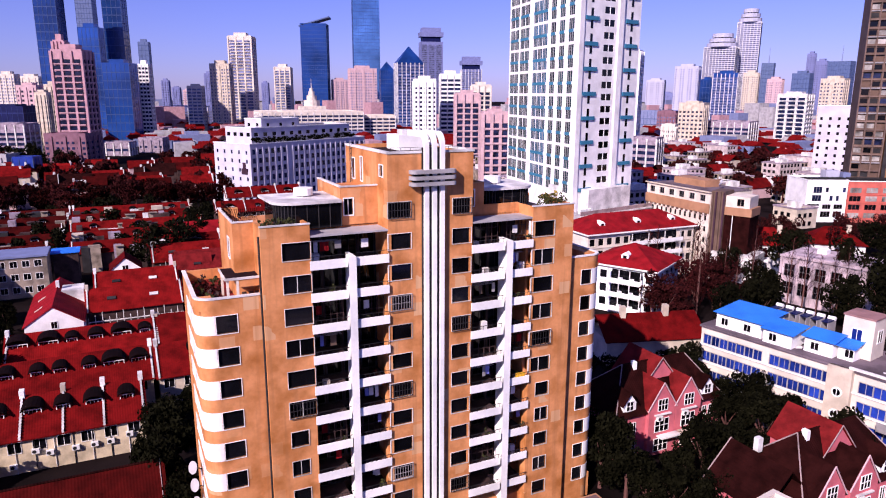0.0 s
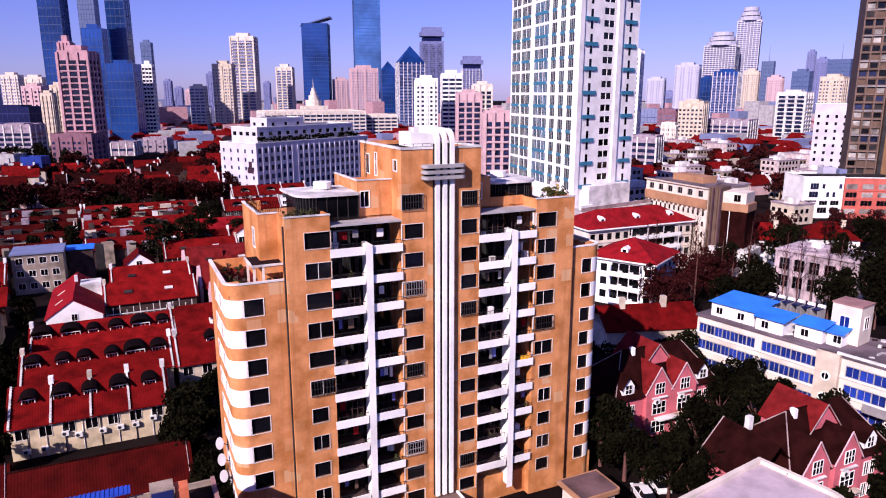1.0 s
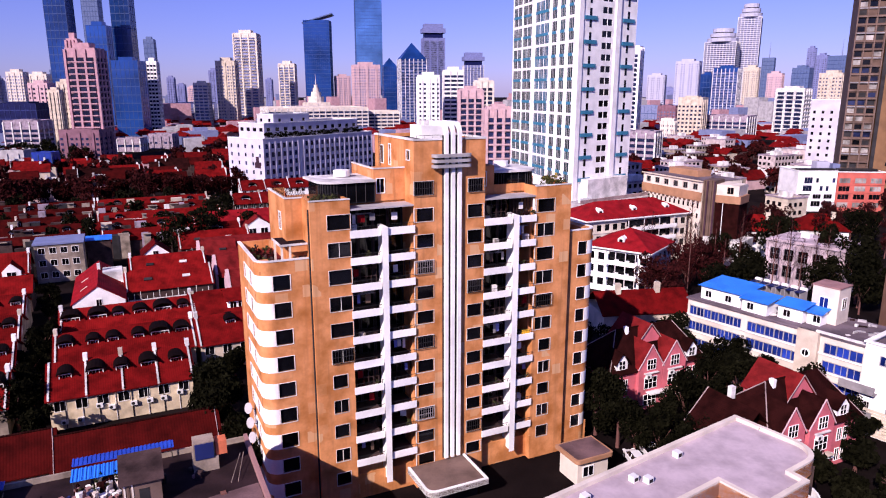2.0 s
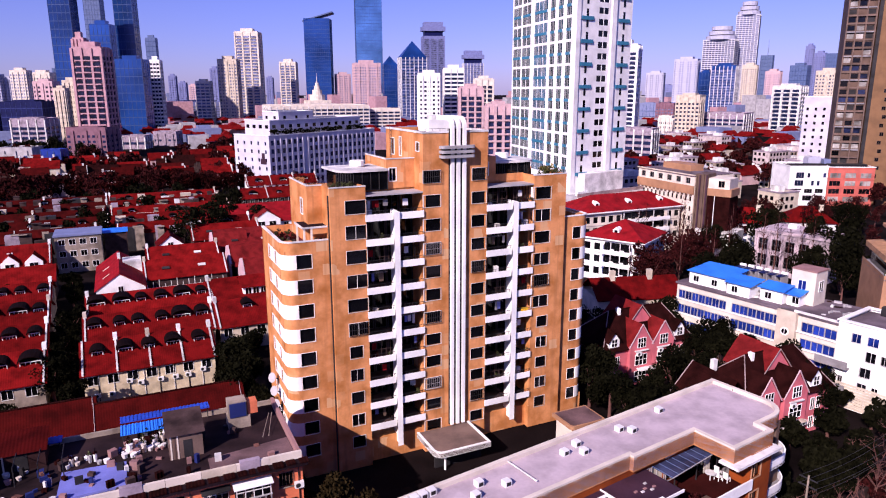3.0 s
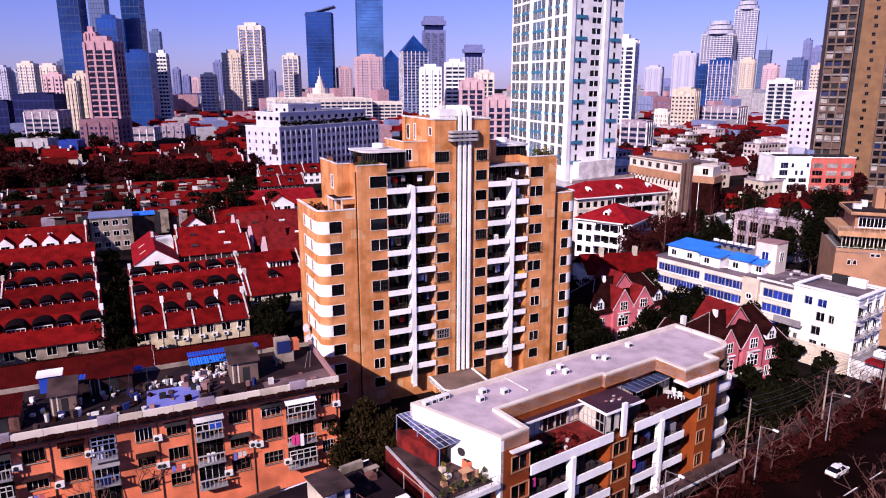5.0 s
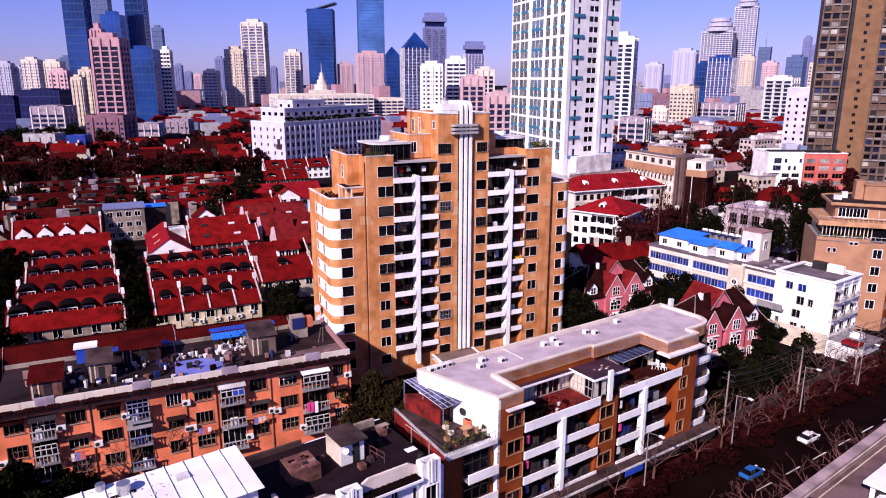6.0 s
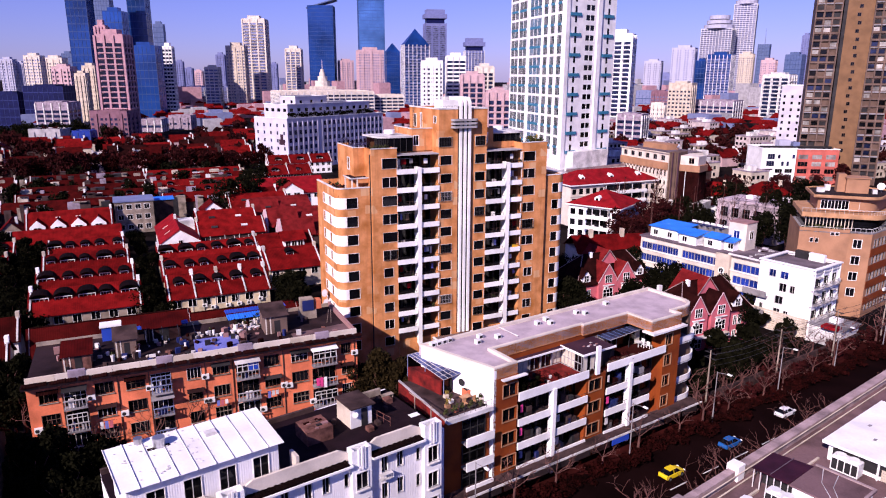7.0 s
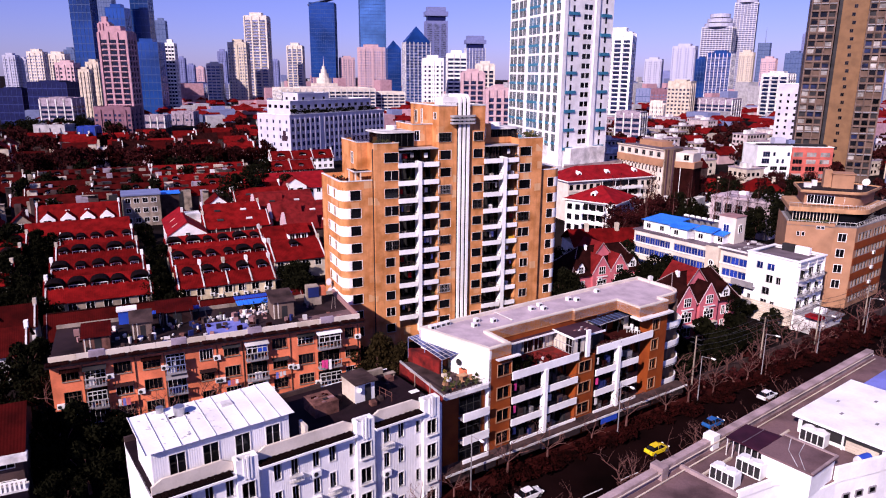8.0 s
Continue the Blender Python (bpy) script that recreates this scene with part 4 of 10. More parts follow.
plant_all(leafy(14, 1.8, 2.4, M_BROWNLEAF, "low red-brown winter shrub behind the pavement", "street shrubs", 0.12, 500), hedge, 16, 0.7, 1.4)
verge = [street(-6 + i * 2.1, -3.4 + rt.uniform(-0.6, 0.9)) for i in range(52)] + [street(-8 + i * 3.0, -15.6 + rt.uniform(-0.7, 0.5)) for i in range(30)]
wood("verge_hedge", "low dark red winter hedge along the road", verge, 1.0, 3.0, M_REDTWIG, 0.12, 600, 30, 0.8, 1.3)
plant_all(poplar(21, 17), [plan(u, v) for u, v in ((95, 40), (99, 44), (103, 38), (107, 47), (111, 41), (116, 45), (118.5, 37.7), (121, 36), (123.5, 34.5), (126, 33), (128.5, 32), (131, 30), (113, 50), (109, 52), (114, 60), (119, 64), (104, 62), (98, 58))], 7, 0.8, 1.15)
plant_all(leafy(23, 11, 8, M_BROWNLEAF, "leafless red-brown winter tree with a haze of twigs", "winter trees", 0.22, 1600),
          [plan(86 + rt.uniform(0, 26), 36 + rt.uniform(0, 24)) for _ in range(13)] + [plan(140 + rt.uniform(0, 20), 64 + rt.uniform(0, 16)) for _ in range(7)] + [plan(150 + rt.uniform(0, 60), 45 + rt.uniform(0, 50)) for _ in range(22)], 8, 0.7, 1.2)
plant_all(leafy(24, 12, 8, M_LEAF, "tall dark evergreen tree among the houses", "evergreens", 0.3, 1500),
          [plan(96, 33), plan(104, 32), plan(108, 34), plan(122, 19), plan(128, 24), plan(128, 16), plan(132, 27), plan(126, 22), plan(100, 30), plan(184, 64), plan(188, 60), plan(112, 42), plan(114, 39.5), plan(119, 27), plan(123, 27), plan(133, 34), plan(121, 56), plan(128, 62), plan(138, 54), plan(150, 60), plan(156, 52), plan(8, 140), plan(12, 150), plan(4, 132), plan(14, 160), plan(20, 146), plan(-2, 128)], 9, 0.8, 1.2)
band = [plan(rt.uniform(-190, 40), rt.uniform(222, 256)) for _ in range(70)]
plant_all(leafy(25, 11, 10, M_REDTWIG, "dark maroon winter tree in the park belt", "park trees", 0.45, 900), band[::2], 10, 0.8, 1.2)
plant_all(leafy(26, 11, 10, M_BROWNLEAF, "red-brown leafless tree in the park belt", "park trees", 0.4, 900), band[1::2], 11, 0.8, 1.2)
far_trees = [plan(rt.uniform(-260, 60), rt.uniform(260, 430)) for _ in range(90)] + [plan(rt.uniform(230, 420), rt.uniform(80, 330)) for _ in range(60)]
left_belt = [(rt.uniform(-330, -245), rt.uniform(395, 440)) for _ in range(45)]
wood("belt_woods", "dark evergreen trees below the far offices", left_belt, 12, 9, M_LEAF, 0.5, 450, 44, 0.8, 1.2)
wood("far_woods", "red-brown leafless trees between far houses", far_trees, 10, 10, M_BROWNLEAF, 0.55, 500, 12, 0.8, 1.3)


# ---- the low ochre flats by the road ----
def flats():
    F = thing("apartment_block", 2.57, 24.93, 37.5, "low brown-tiled apartment block with white balconies and a pale flat roof", "building")
    # roof with parapet
    roof = [(0, 0), (3.3, 0.1), (3.3, 4.5), (17.4, 4.5), (17.4, 4.1), (25.5, 4.1), (25.5, 0.1), (31.4, 0.1), (31.6, 1.6), (34.2, 1.6)] + arc(34.2, 4.2, 2.6, 285, 360, 6) + [(36.7, 10.1), (-2.95, 10.2)]
    part("roof_deck", prism(bmesh.new(), roof, 14.3, 15.3), M_ROOFGREY, F, "pale lavender-grey screeded roof")
    part("fascia", coping(bmesh.new(), [(x, y) for x, y in roof[:-2]], 14.2, 0.28, 1.28, False), M_OCHRE, F, "ochre fascia of the roof edge")
    big = [(x, y) for x, y in roof]
    part("coping", coping(bmesh.new(), [(x * 1.0, y) for x, y in big], 15.3, 0.42, 0.36), M_CREAM2, F, "pale coping round the flat roof")
    for x, y in ((17.0, 4.54), (25.54, 2.4), (10.0, 4.56), (29.0, 0.16), (36.3, 7.0)):
        part("scupper", cube(x - 0.02, x + 0.4, y + 0.38, y + 0.42, 15.34, 15.6), M_DARK, F, "dark rainwater outlet in the upstand")
    # body behind the balconies
    floors = [11.1, 8.2, 5.3, 2.4]
    bm = bmesh.new()
    holes = [(3.6 + j * 2.2, 5.4 + j * 2.2, f + 0.1, f + 2.3) for f in floors[1:] for j in range(5)]
    holes += [(17.2 + j * 2.2, 19.0 + j * 2.2, f + 0.1, f + 2.3) for f in floors[1:] for j in range(5)]
    holed(bm, 36, 0, 11.1, holes, face(0, 1.7))
    box(bm, 0, 36, 9.7, 10.0, 0, 14.4)
    box(bm, 35.5, 36, 2.0, 10, 0, 14.4)
    # wall and slabs behind the parapets take dark browns for the recess shade
    part("front_wall", bm, M_BROWN, F)
    for h in holes:
        window(F, face(0, 1.7), *h, 2, 0, frame_mat=M_DARK)
    part("gable_wall", prism(bmesh.new(), [(0, 0), (0.3, 0), (-2.6, 9.9), (-2.9, 9.9)], 0, 15.35), M_WHITE, F, "white rendered end wall")
    # piers
    for x0, x1, top, wins in ((0, 3.3, 14.3, (1.25, 3.28)), (14.1, 17.3, 11.0, (0.4, 2.5)), (28.1, 31.3, 14.3, (0.15, 1.5))):
        bm = bmesh.new()
        hs = [(wins[0], wins[1], f + 0.75, f + 2.25) for f in floors]
        holed(bm, x1 - x0, 0, top, [h for h in hs if h[3] < top], face(x0, 0), 0.25)
        box(bm, x0, x0 + 0.2, 0.01, 2.0, 0, top)
        box(bm, x1 - 0.2, x1, 0.01, 2.0, 0, top)
        part("pier", bm, M_OCHRE_D, F, "brown tiled pier")
        for h in hs:
            if h[3] < top:
                window(F, face(x0, 0), *h, 1, 0, frame_mat=M_TAN, rim=0.08, proud=0.1)
    part("ledge", cube(0.9, 4.3, -0.55, -0.02, 14.05, 14.17), M_WHITE_OLD, F, "thin white window ledge")
    part("ledge", cube(25.0, 31.7, -0.7, 1.2, 14.0, 14.22), M_WHITE_OLD, F, "thin white ledge round the corner")
    # balconies
    for x0, x1, fin in ((3.3, 14.1, 8.3), (17.3, 28.1, 21.2)):
        for k, f in enumerate(floors):
            for a, b in ([(x0, x1)] if k == 0 else [(x0, fin), (fin + 0.55, x1 - (2.6 if x0 > 16 else 0))]):
                bl = part("balcony", cube(a + 0.02, b - 0.02, -0.2, 1.68, f - 0.2, f), M_DIMWALL, F)
                part("parapet", cube(a, b - 0.03, -0.35, -0.2, f - 0.25 if k else f - 0.05, f + 0.62 if k else f + 0.95), M_WHITE, bl, "white balcony parapet")
                if k:
                    bm = bmesh.new()
                    for i in range(5):
                        x = a + 0.4 + (b - a - 0.8) * i / 4
                        rod(bm, (x, -0.28, f + 0.6), (x, -0.28, f + 1.0), 0.02, n=4)
                    rod(bm, (a, -0.28, f + 1.0), (b, -0.28, f + 1.0), 0.025, n=4)
                    part("railing", bm, M_DARK, bl)
                    for i in range(3):
                        x = a + 1.6 + (b - a - 2.4) * rnd_f.random()
                        hh = rnd_f.uniform(0.5, 1.5)
                        part("balcony_clutter", cube(x, x + rnd_f.uniform(0.3, 0.9), 0.5, 1.1, f, f + hh), rnd_f.choice((M_DARK, M_DIMWALL, M_BROWNROOF, M_GREY, M_NAVYPAINT)), bl, "odd things kept on a balcony")
                    w = rnd_f.uniform(0.3, 0.6)
                    part("laundry", cube(a + 0.8, a + 0.8 + w, 0.3, 0.36, f + 1.0, f + 1.9), rnd_f.choice((M_WHITE_OLD, M_DARK, M_NAVYPAINT, M_LAUNDRYPINK)), bl, "clothes hung out on a line")
        part("divider", cube(fin, fin + 0.5, -0.55, 0.25, 0.5, 11.2), M_WHITE, F, "white dividing fin")
    # rounded balconies at the far end
    for f in floors:
        out = [(31.4, 0.6), (34.0, 0.6)] + arc(34.2, 3.6, 3.0, 275, 350, 8)
        bl = part("balcony", prism(bmesh.new(), out + [(36, 9.5), (31.4, 9.5)], f - 0.2, f), M_GREY, F)
        part("parapet", coping(bmesh.new(), out, f - 0.25, 0.15, 1.0, False), M_WHITE, bl, "white rounded balcony parapet")
    # lower wing with roof garden at the near end
    part("wing_wall", prism(bmesh.new(), [(-6.1, 0.3), (-0.3, 0.3), (-2.9, 9.6), (-5.4, 10.8)], 0, 11.3), M_OCHRE_D, F, "brown tiled lower wing")
    for f in floors[1:]:
        window(F, face(-3.9, 0.28), 0, 2.9, f + 0.3, f + 2.3, 2, 0, frame_mat=M_DARK, deep=-0.05, proud=0.1)
        bl = part("balcony", cube(-4.0, -0.35, -0.6, 0.3, f - 0.2, f), M_GREY, F)
        part("parapet", cube(-4.0, -0.35, -0.72, -0.58, f - 0.25, f + 0.75), M_WHITE, bl, "white balcony parapet")
    part("parapet", cube(-6.2, -0.3, -0.4, 0.2, 11.1, 11.55), M_WHITE_OLD, F, "low pale terrace parapet")
    bm = bmesh.new()
    for i in range(9):
        rod(bm, (-6.1 + i * 0.72, -0.1, 11.55), (-6.1 + i * 0.72, -0.1, 12.25), 0.025, n=4)
    rod(bm, (-6.1, -0.1, 12.25), (-0.34, -0.1, 12.25), 0.03, n=4)
    part("railing", bm, M_DARK, F, "thin dark terrace railing")
    part("wall_cladding", prism(bmesh.new(), [(-6.16, 0.3), (-6.1, 0.3), (-5.4, 10.8), (-5.46, 10.8)], 0.5, 11.28), M_REDFLOOR, F, "dark red tiles on the flank of the wing")
    part("terrace_deck", prism(bmesh.new(), [(-6.0, 0.4), (-0.35, 0.4), (-2.9, 9.5), (-5.3, 10.7)], 11.3, 11.34), M_DIMWALL, F, "dark brown roof terrace")
    part("terrace_coping", prism(bmesh.new(), [(-6.2, 0.3), (-6.05, 0.3), (-5.2, 10.9), (-5.4, 10.9)], 11.3, 11.5), M_GREYPALE, F, "pale coping along the edge of the terrace")
    # garden room against the end wall, maroon boards below a glazed lean-to roof
    g = part("garden_room", prism(bmesh.new(), [(-3.3, 5.3), (-1.75, 5.3), (-2.95, 9.9), (-4.3, 10.6)], 11.3, 13.0), M_REDFLOOR, F, "maroon boarded garden room")
    part("room_glazing", prism(bmesh.new(), [(-3.1, 5.24), (-1.8, 5.24), (-1.8, 5.3), (-3.1, 5.3)], 11.35, 12.95), M_GLASS, g, "dark glazed front")
    low, high = (Vector((-2.95, 5.2, 13.1)), Vector((-3.7, 11.6, 14.0))), (Vector((-0.75, 3.9, 14.1)), Vector((-2.0, 10.6, 14.5)))
    for i in range(5):
        for j in range(8):
            q = [low[0].lerp(low[1], c / 8).lerp(high[0].lerp(high[1], c / 8), r / 5) for c, r in ((j, i), (j, i + 1), (j + 1, i + 1), (j + 1, i))]
            bm = bmesh.new()
            f = bm.faces.new([bm.verts.new(c) for c in q])
            bmesh.ops.solidify(bm, geom=[f], thickness=0.03)
            part("roof_pane", bm, M_GLASSROOF, g)
    for i in range(6):
        part("glazing_bar", rod(bmesh.new(), low[0].lerp(high[0], i / 5), low[1].lerp(high[1], i / 5), 0.045, n=4), M_GREYPALE, g)
    for j in range(9):
        part("glazing_bar", rod(bmesh.new(), low[0].lerp(low[1], j / 8), high[0].lerp(high[1], j / 8), 0.03, n=4), M_GREY, g)
    for j in (0, 4, 8):
        p = low[0].lerp(low[1], j / 8)
        part("post", rod(bmesh.new(), (p.x, p.y, 11.3), p, 0.05, n=6), M_SLATE, g)
    tb = part("terrace_table", cube(-2.6, -1.4, 2.0, 2.8, 12.0, 12.06), M_SALMONTAN, F, "tan wooden terrace table")
    for x in (-2.55, -1.5):
        for y in (2.05, 2.7):
            part("table_leg", cube(x, x + 0.06, y, y + 0.06, 11.34, 12.0), M_BROWN, tb)
    for x, y in ((-2.9, 1.3), (-1.6, 1.2), (-1.2, 3.0)):
        ch = part("terrace_chair", cube(x, x + 0.45, y, y + 0.45, 11.72, 11.78), M_SALMONTAN, F, "tan wooden terrace chair")
        part("chair_back", cube(x, x + 0.45, y + 0.4, y + 0.45, 11.78, 12.3), M_SALMONTAN, ch)
        for dx, dy in ((0, 0), (0.4, 0), (0, 0.4), (0.4, 0.4)):
            part("chair_leg", cube(x + dx, x + dx + 0.05, y + dy, y + dy + 0.05, 11.34, 11.72), M_BROWN, ch)
    part("planter", cube(-1.4, -0.5, 3.0, 3.9, 11.3, 12.2), M_ORANGE, F, "terracotta-coloured planter box")
    part("planter_soil", cube(-1.3, -0.6, 3.1, 3.8, 12.2, 12.24), M_DARKROOF, F)
    for i, (x, y) in enumerate(((-3.6, 3.0), (-3.4, 4.2), (-4.4, 1.0), (-4.6, 2.2), (-0.9, 1.2))):
        part("planter", cube(x, x + 0.5, y, y + 0.5, 11.3, 11.7), (M_WHITE_OLD, M_CREAM, M_ORANGE, M_TAN, M_CREAM)[i], F, "small plant box")
        part("shrub", clump_mesh("p", 0.35, 0.4, 60, 0.08, 500 + i, M_YELLOWPLANT, 4), M_YELLOWPLANT if i % 2 else M_GREENPLANT, F, "small terrace shrub", m=Matrix.Translation((x + 0.25, y + 0.25, 12.0)))
    # set-back top floor
    bm = bmesh.new()
    hs = [(0.5 + j * 1.78, 2.1 + j * 1.78, 11.3, 13.3) for j in range(6)] + [(15.2 + j * 2.0, 16.9 + j * 2.0, 11.3, 13.4) for j in range(3)]
    holed(bm, 22.2, 11.1, 14.3, hs, face(3.3, 4.6))
    part("top_wall", bm, M_OCHRE_D, F)
    for i, h in enumerate(hs):
        window(F, face(3.3, 4.6), *h, 1, 0, frame_mat=M_GREYPALE, pane_mat=M_CURTAIN if i in (2, 5, 7) else M_GLASS, rim=0.06)
    part("terrace_floor", cube(3.3, 14.2, -0.2, 4.6, 11.1, 11.16), M_REDFLOOR, F, "red tiled terrace floor")
    part("terrace_floor", cube(17.3, 28, -0.2, 4.6, 11.1, 11.16), M_PAVE, F, "red-brown terrace paving")
    r = part("eave_roof", cube(3.4, 14.0, 3.9, 4.6, 13.4, 13.5), M_PLUM, F, "narrow plum-coloured eave roof")
    part("eave_edge", cube(3.4, 14.0, 3.8, 3.9, 13.34, 13.56), M_WHITE, r, "white roof edge")
    # room with a plum roof that comes forward, curtained glass on its flank
    r = part("sun_room", prism(bmesh.new(), [(14.35, 1.1), (19.2, 1.1), (19.2, 4.6), (14.35, 4.6)], 11.1, 13.4), M_DARK, F, "curtained terrace room")
    for i in range(6):
        y = 1.2 + i * 0.56
        part("curtain_pane" if i > 1 else "pane", cube(14.29, 14.33, y, y + 0.5, 11.25, 13.25), M_CURTAIN if i > 1 else M_GLASS, r, "glass pane with a cream curtain" if i > 1 else "")
        part("mullion", cube(14.24, 14.34, y - 0.05, y, 11.1, 13.4), M_GREYPALE, r)
    for i in range(4):
        x = 14.5 + i * 0.62
        part("pane", cube(x, x + 0.52, 1.05, 1.09, 11.25, 13.25), M_GLASS if i % 2 else M_CURTAIN, r)
        part("mullion", cube(x - 0.07, x, 1.02, 1.1, 11.1, 13.4), M_GREYPALE, r)
    for z in (11.1, 12.2, 13.3):
        part("transom", cube(14.22, 14.3, 1.1, 4.6, z, z + 0.08), M_GREYPALE, r)
    part("room_roof", prism(bmesh.new(), [(14.1, 0.75), (19.6, 0.75), (19.6, 4.9), (14.1, 4.9)], 13.42, 13.54), M_PLUM, r, "plum sheet roof")
    part("room_edge", cube(14.0, 14.1, 0.65, 4.9, 13.36, 13.6), M_WHITE, r, "white roof edge")
    part("room_edge", cube(14.1, 19.7, 0.65, 0.75, 13.36, 13.6), M_WHITE, r, "white roof edge")
    for i, (x, y) in enumerate(((16.0, 2.6), (16.5, 2.3), (17.0, 2.5), (17.4, 2.1), (17.9, 2.3), (17.6, 3.0))):
        part("roof_litter", cube(x, x + 0.3, y, y + 0.2, 13.54, 13.62), M_WHITE_OLD if i % 2 else M_SALMON, r, "small pale litter on the roof")
    for i in range(7):
        part("shrub", clump_mesh("p", 0.8, 0.9, 220, 0.12, 600 + i, M_LEAF, 6), M_LEAF, F, "dark evergreen terrace shrub", m=Matrix.Translation((4.0 + (i % 4) * 0.95, 0.7 + (i // 4) * 1.6, 11.9)))
    part("terrace_screen", cube(15.5, 16.1, -0.2, 0.1, 11.0, 14.6), M_WHITE, F, "white upright terrace screen")
    # awning-roofed seat at the far end
    r = part("awning_roof", prism(bmesh.new(), [(20.5, 2.4), (28.4, 3.0), (28.4, 4.9), (20.5, 4.7)], 13.4, 13.48), M_GLASSROOF, F, "violet-grey sheet awning")
    part("awning_roll", rod(bmesh.new(), (22.2, 4.55, 13.85), (28.4, 4.9, 14.0), 0.16, n=10), M_GREYPALE, r, "rolled pale awning")
    for i in range(10):
        x = 20.5 + i * 0.87
        part("awning_bar", rod(bmesh.new(), (x, 2.42 + i * 0.066, 13.5), (x, 4.7, 13.5), 0.035, n=4), M_STEEL, r)
    part("awning_edge", rod(bmesh.new(), (20.5, 2.4, 13.46), (28.4, 3.0, 13.46), 0.06, n=4), M_GREYPALE, r)
    for x in (22.1, 25.2, 28.2):
        part("post", rod(bmesh.new(), (x, 3.35, 11.16), (x, 3.35, 13.4), 0.06, n=6), M_DARK, r)
    for i in range(5):
        part("pane", cube(25.6 + i * 0.5, 26.05 + i * 0.5, 3.6, 3.64, 11.2, 13.3), M_CURTAIN if i in (2, 3) else M_GLASS, r)
    for x, y in ((26.6, 2.0), (27.3, 2.5), (27.0, 1.4)):
        ch = part("garden_chair", cube(x, x + 0.5, y, y + 0.5, 11.5, 11.58), M_WHITE, F, "white garden chair")
        part("chair_back", cube(x, x + 0.06, y, y + 0.5, 11.58, 12.1), M_WHITE, ch)
        for dx, dy in ((0, 0), (0.44, 0), (0, 0.44), (0.44, 0.44)):
            part("chair_leg", cube(x + dx, x + dx + 0.06, y + dy, y + dy + 0.06, 11.16, 11.5), M_WHITE, ch)
    part("garden_table", rod(rod(bmesh.new(), (26.2, 2.6, 11.9), (26.2, 2.6, 11.95), 0.5, n=14), (26.2, 2.6, 11.16), (26.2, 2.6, 11.9), 0.06), M_WHITE_OLD, F, "round white garden table")
    for x, y, w, d, h in ((18.2, 0.4, 2.4, 0.6, 0.5), (21.0, 0.3, 2.2, 0.6, 0.5), (19.8, 2.4, 1.6, 1.0, 0.9)):
        part("planter", cube(x, x + w, y, y + d, 11.16, 11.16 + h), M_BROWN, F, "brown planter box")
        part("shrub", clump_mesh("p", w * 0.5, 0.4, 130, 0.1, int(x * 10), M_REDPLANT, 5), M_GREENPLANT if h > 0.6 else M_BROWNLEAF, F, "winter plants in a box", m=Matrix.Translation((x + w / 2, y + d / 2, 11.4 + h)))
    # shop canopy and fascia along the pavement
    part("shop_canopy", cube(-7, 35, -1.6, 0.2, 2.5, 2.7), M_DIMWALL, F, "dark sheet shop canopy")
    part("canopy_edge", cube(-7, 35, -1.7, -1.6, 2.5, 2.75), M_WHITE_OLD, F, "thin pale canopy edge")
    for i in range(12):
        part("shop_sign", cube(-6.4 + i * 3.4, -3.4 + i * 3.4, -1.72, -1.64, 1.7, 2.4), (M_DARKROOF, M_DARKROOF, M_NEARBLACK, M_DARKROOF)[i % 4] if i != 7 else M_BLUEPAINT, F, "plain blue shop sign" if i == 7 else "dark shop sign")
    # roof clutter
    for x, y in ((-1.9, 9.2), (-1.1, 9.25), (-0.3, 9.3), (0.5, 9.35), (3, 7), (4.2, 8.2), (6, 7), (13, 7.8), (14.5, 7), (14.9, 8.3), (20, 8), (20.8, 7.2), (26, 8.4)):
        v = part("roof_vent", cube(x, x + 0.6, y, y + 0.6, 15.3, 15.8), M_ACWHITE, F, "small white roof vent box")
        part("vent_opening", cube(x + 0.1, x + 0.5, y - 0.02, y + 0.02, 15.4, 15.7), M_DARK, v)
    part("roof_pipe", rod(bmesh.new(), (8.5, 6.2, 15.45), (8.5, 9.8, 15.45), 0.08), M_WHITE_OLD, F, "pale roof pipe")
    out = Vector((-9.9, -2.6, 0)).normalized()
    c = Vector((-1.16, 4.12, 12.85))
    part("satellite_dish", rod(rod(bmesh.new(), c, c + out * 0.2, 0.12, 0.42, 16), c - out * 0.1, c, 0.05), M_DARK, F, "round dark satellite dish on the end wall")
    # red-leaved plants fill the sunny half of the terrace, dark pots the rest
    for i in range(14):
        x, y = 7.4 + 5.8 * rnd_f.random(), 0.6 + 2.6 * rnd_f.random()
        part("shrub", clump_mesh("p", 0.55, 0.3, 110, 0.08, 70 + i, M_REDPLANT, 5), (M_REDPLANT, M_REDPLANT, M_BROWNLEAF, M_REDTWIG)[i % 4], F, "low red-leaved terrace shrub", m=Matrix.Translation((x, y, 11.45)))
    for i in range(9):
        x, y = 3.7 + 9.5 * rnd_f.random(), 0.3 + 3.4 * rnd_f.random()
        part("flower_pot", rod(bmesh.new(), (x, y, 11.16), (x, y, 11.5), 0.16, 0.22, 8), (M_DARK, M_WHITE_OLD, M_RUST)[i % 3], F, "small flower pot")
    for i in range(5):
        bm = clump_mesh("p", 0.45, 0.5, 90, 0.09, 90 + i, M_GREENPLANT, 5)
        part("shrub", bm, M_GREENPLANT, F, "potted green terrace shrubs", m=Matrix.Translation((-5.8 + i * 1.1, 0.8, 11.9)))


rnd_f = random.Random(31)
flats()


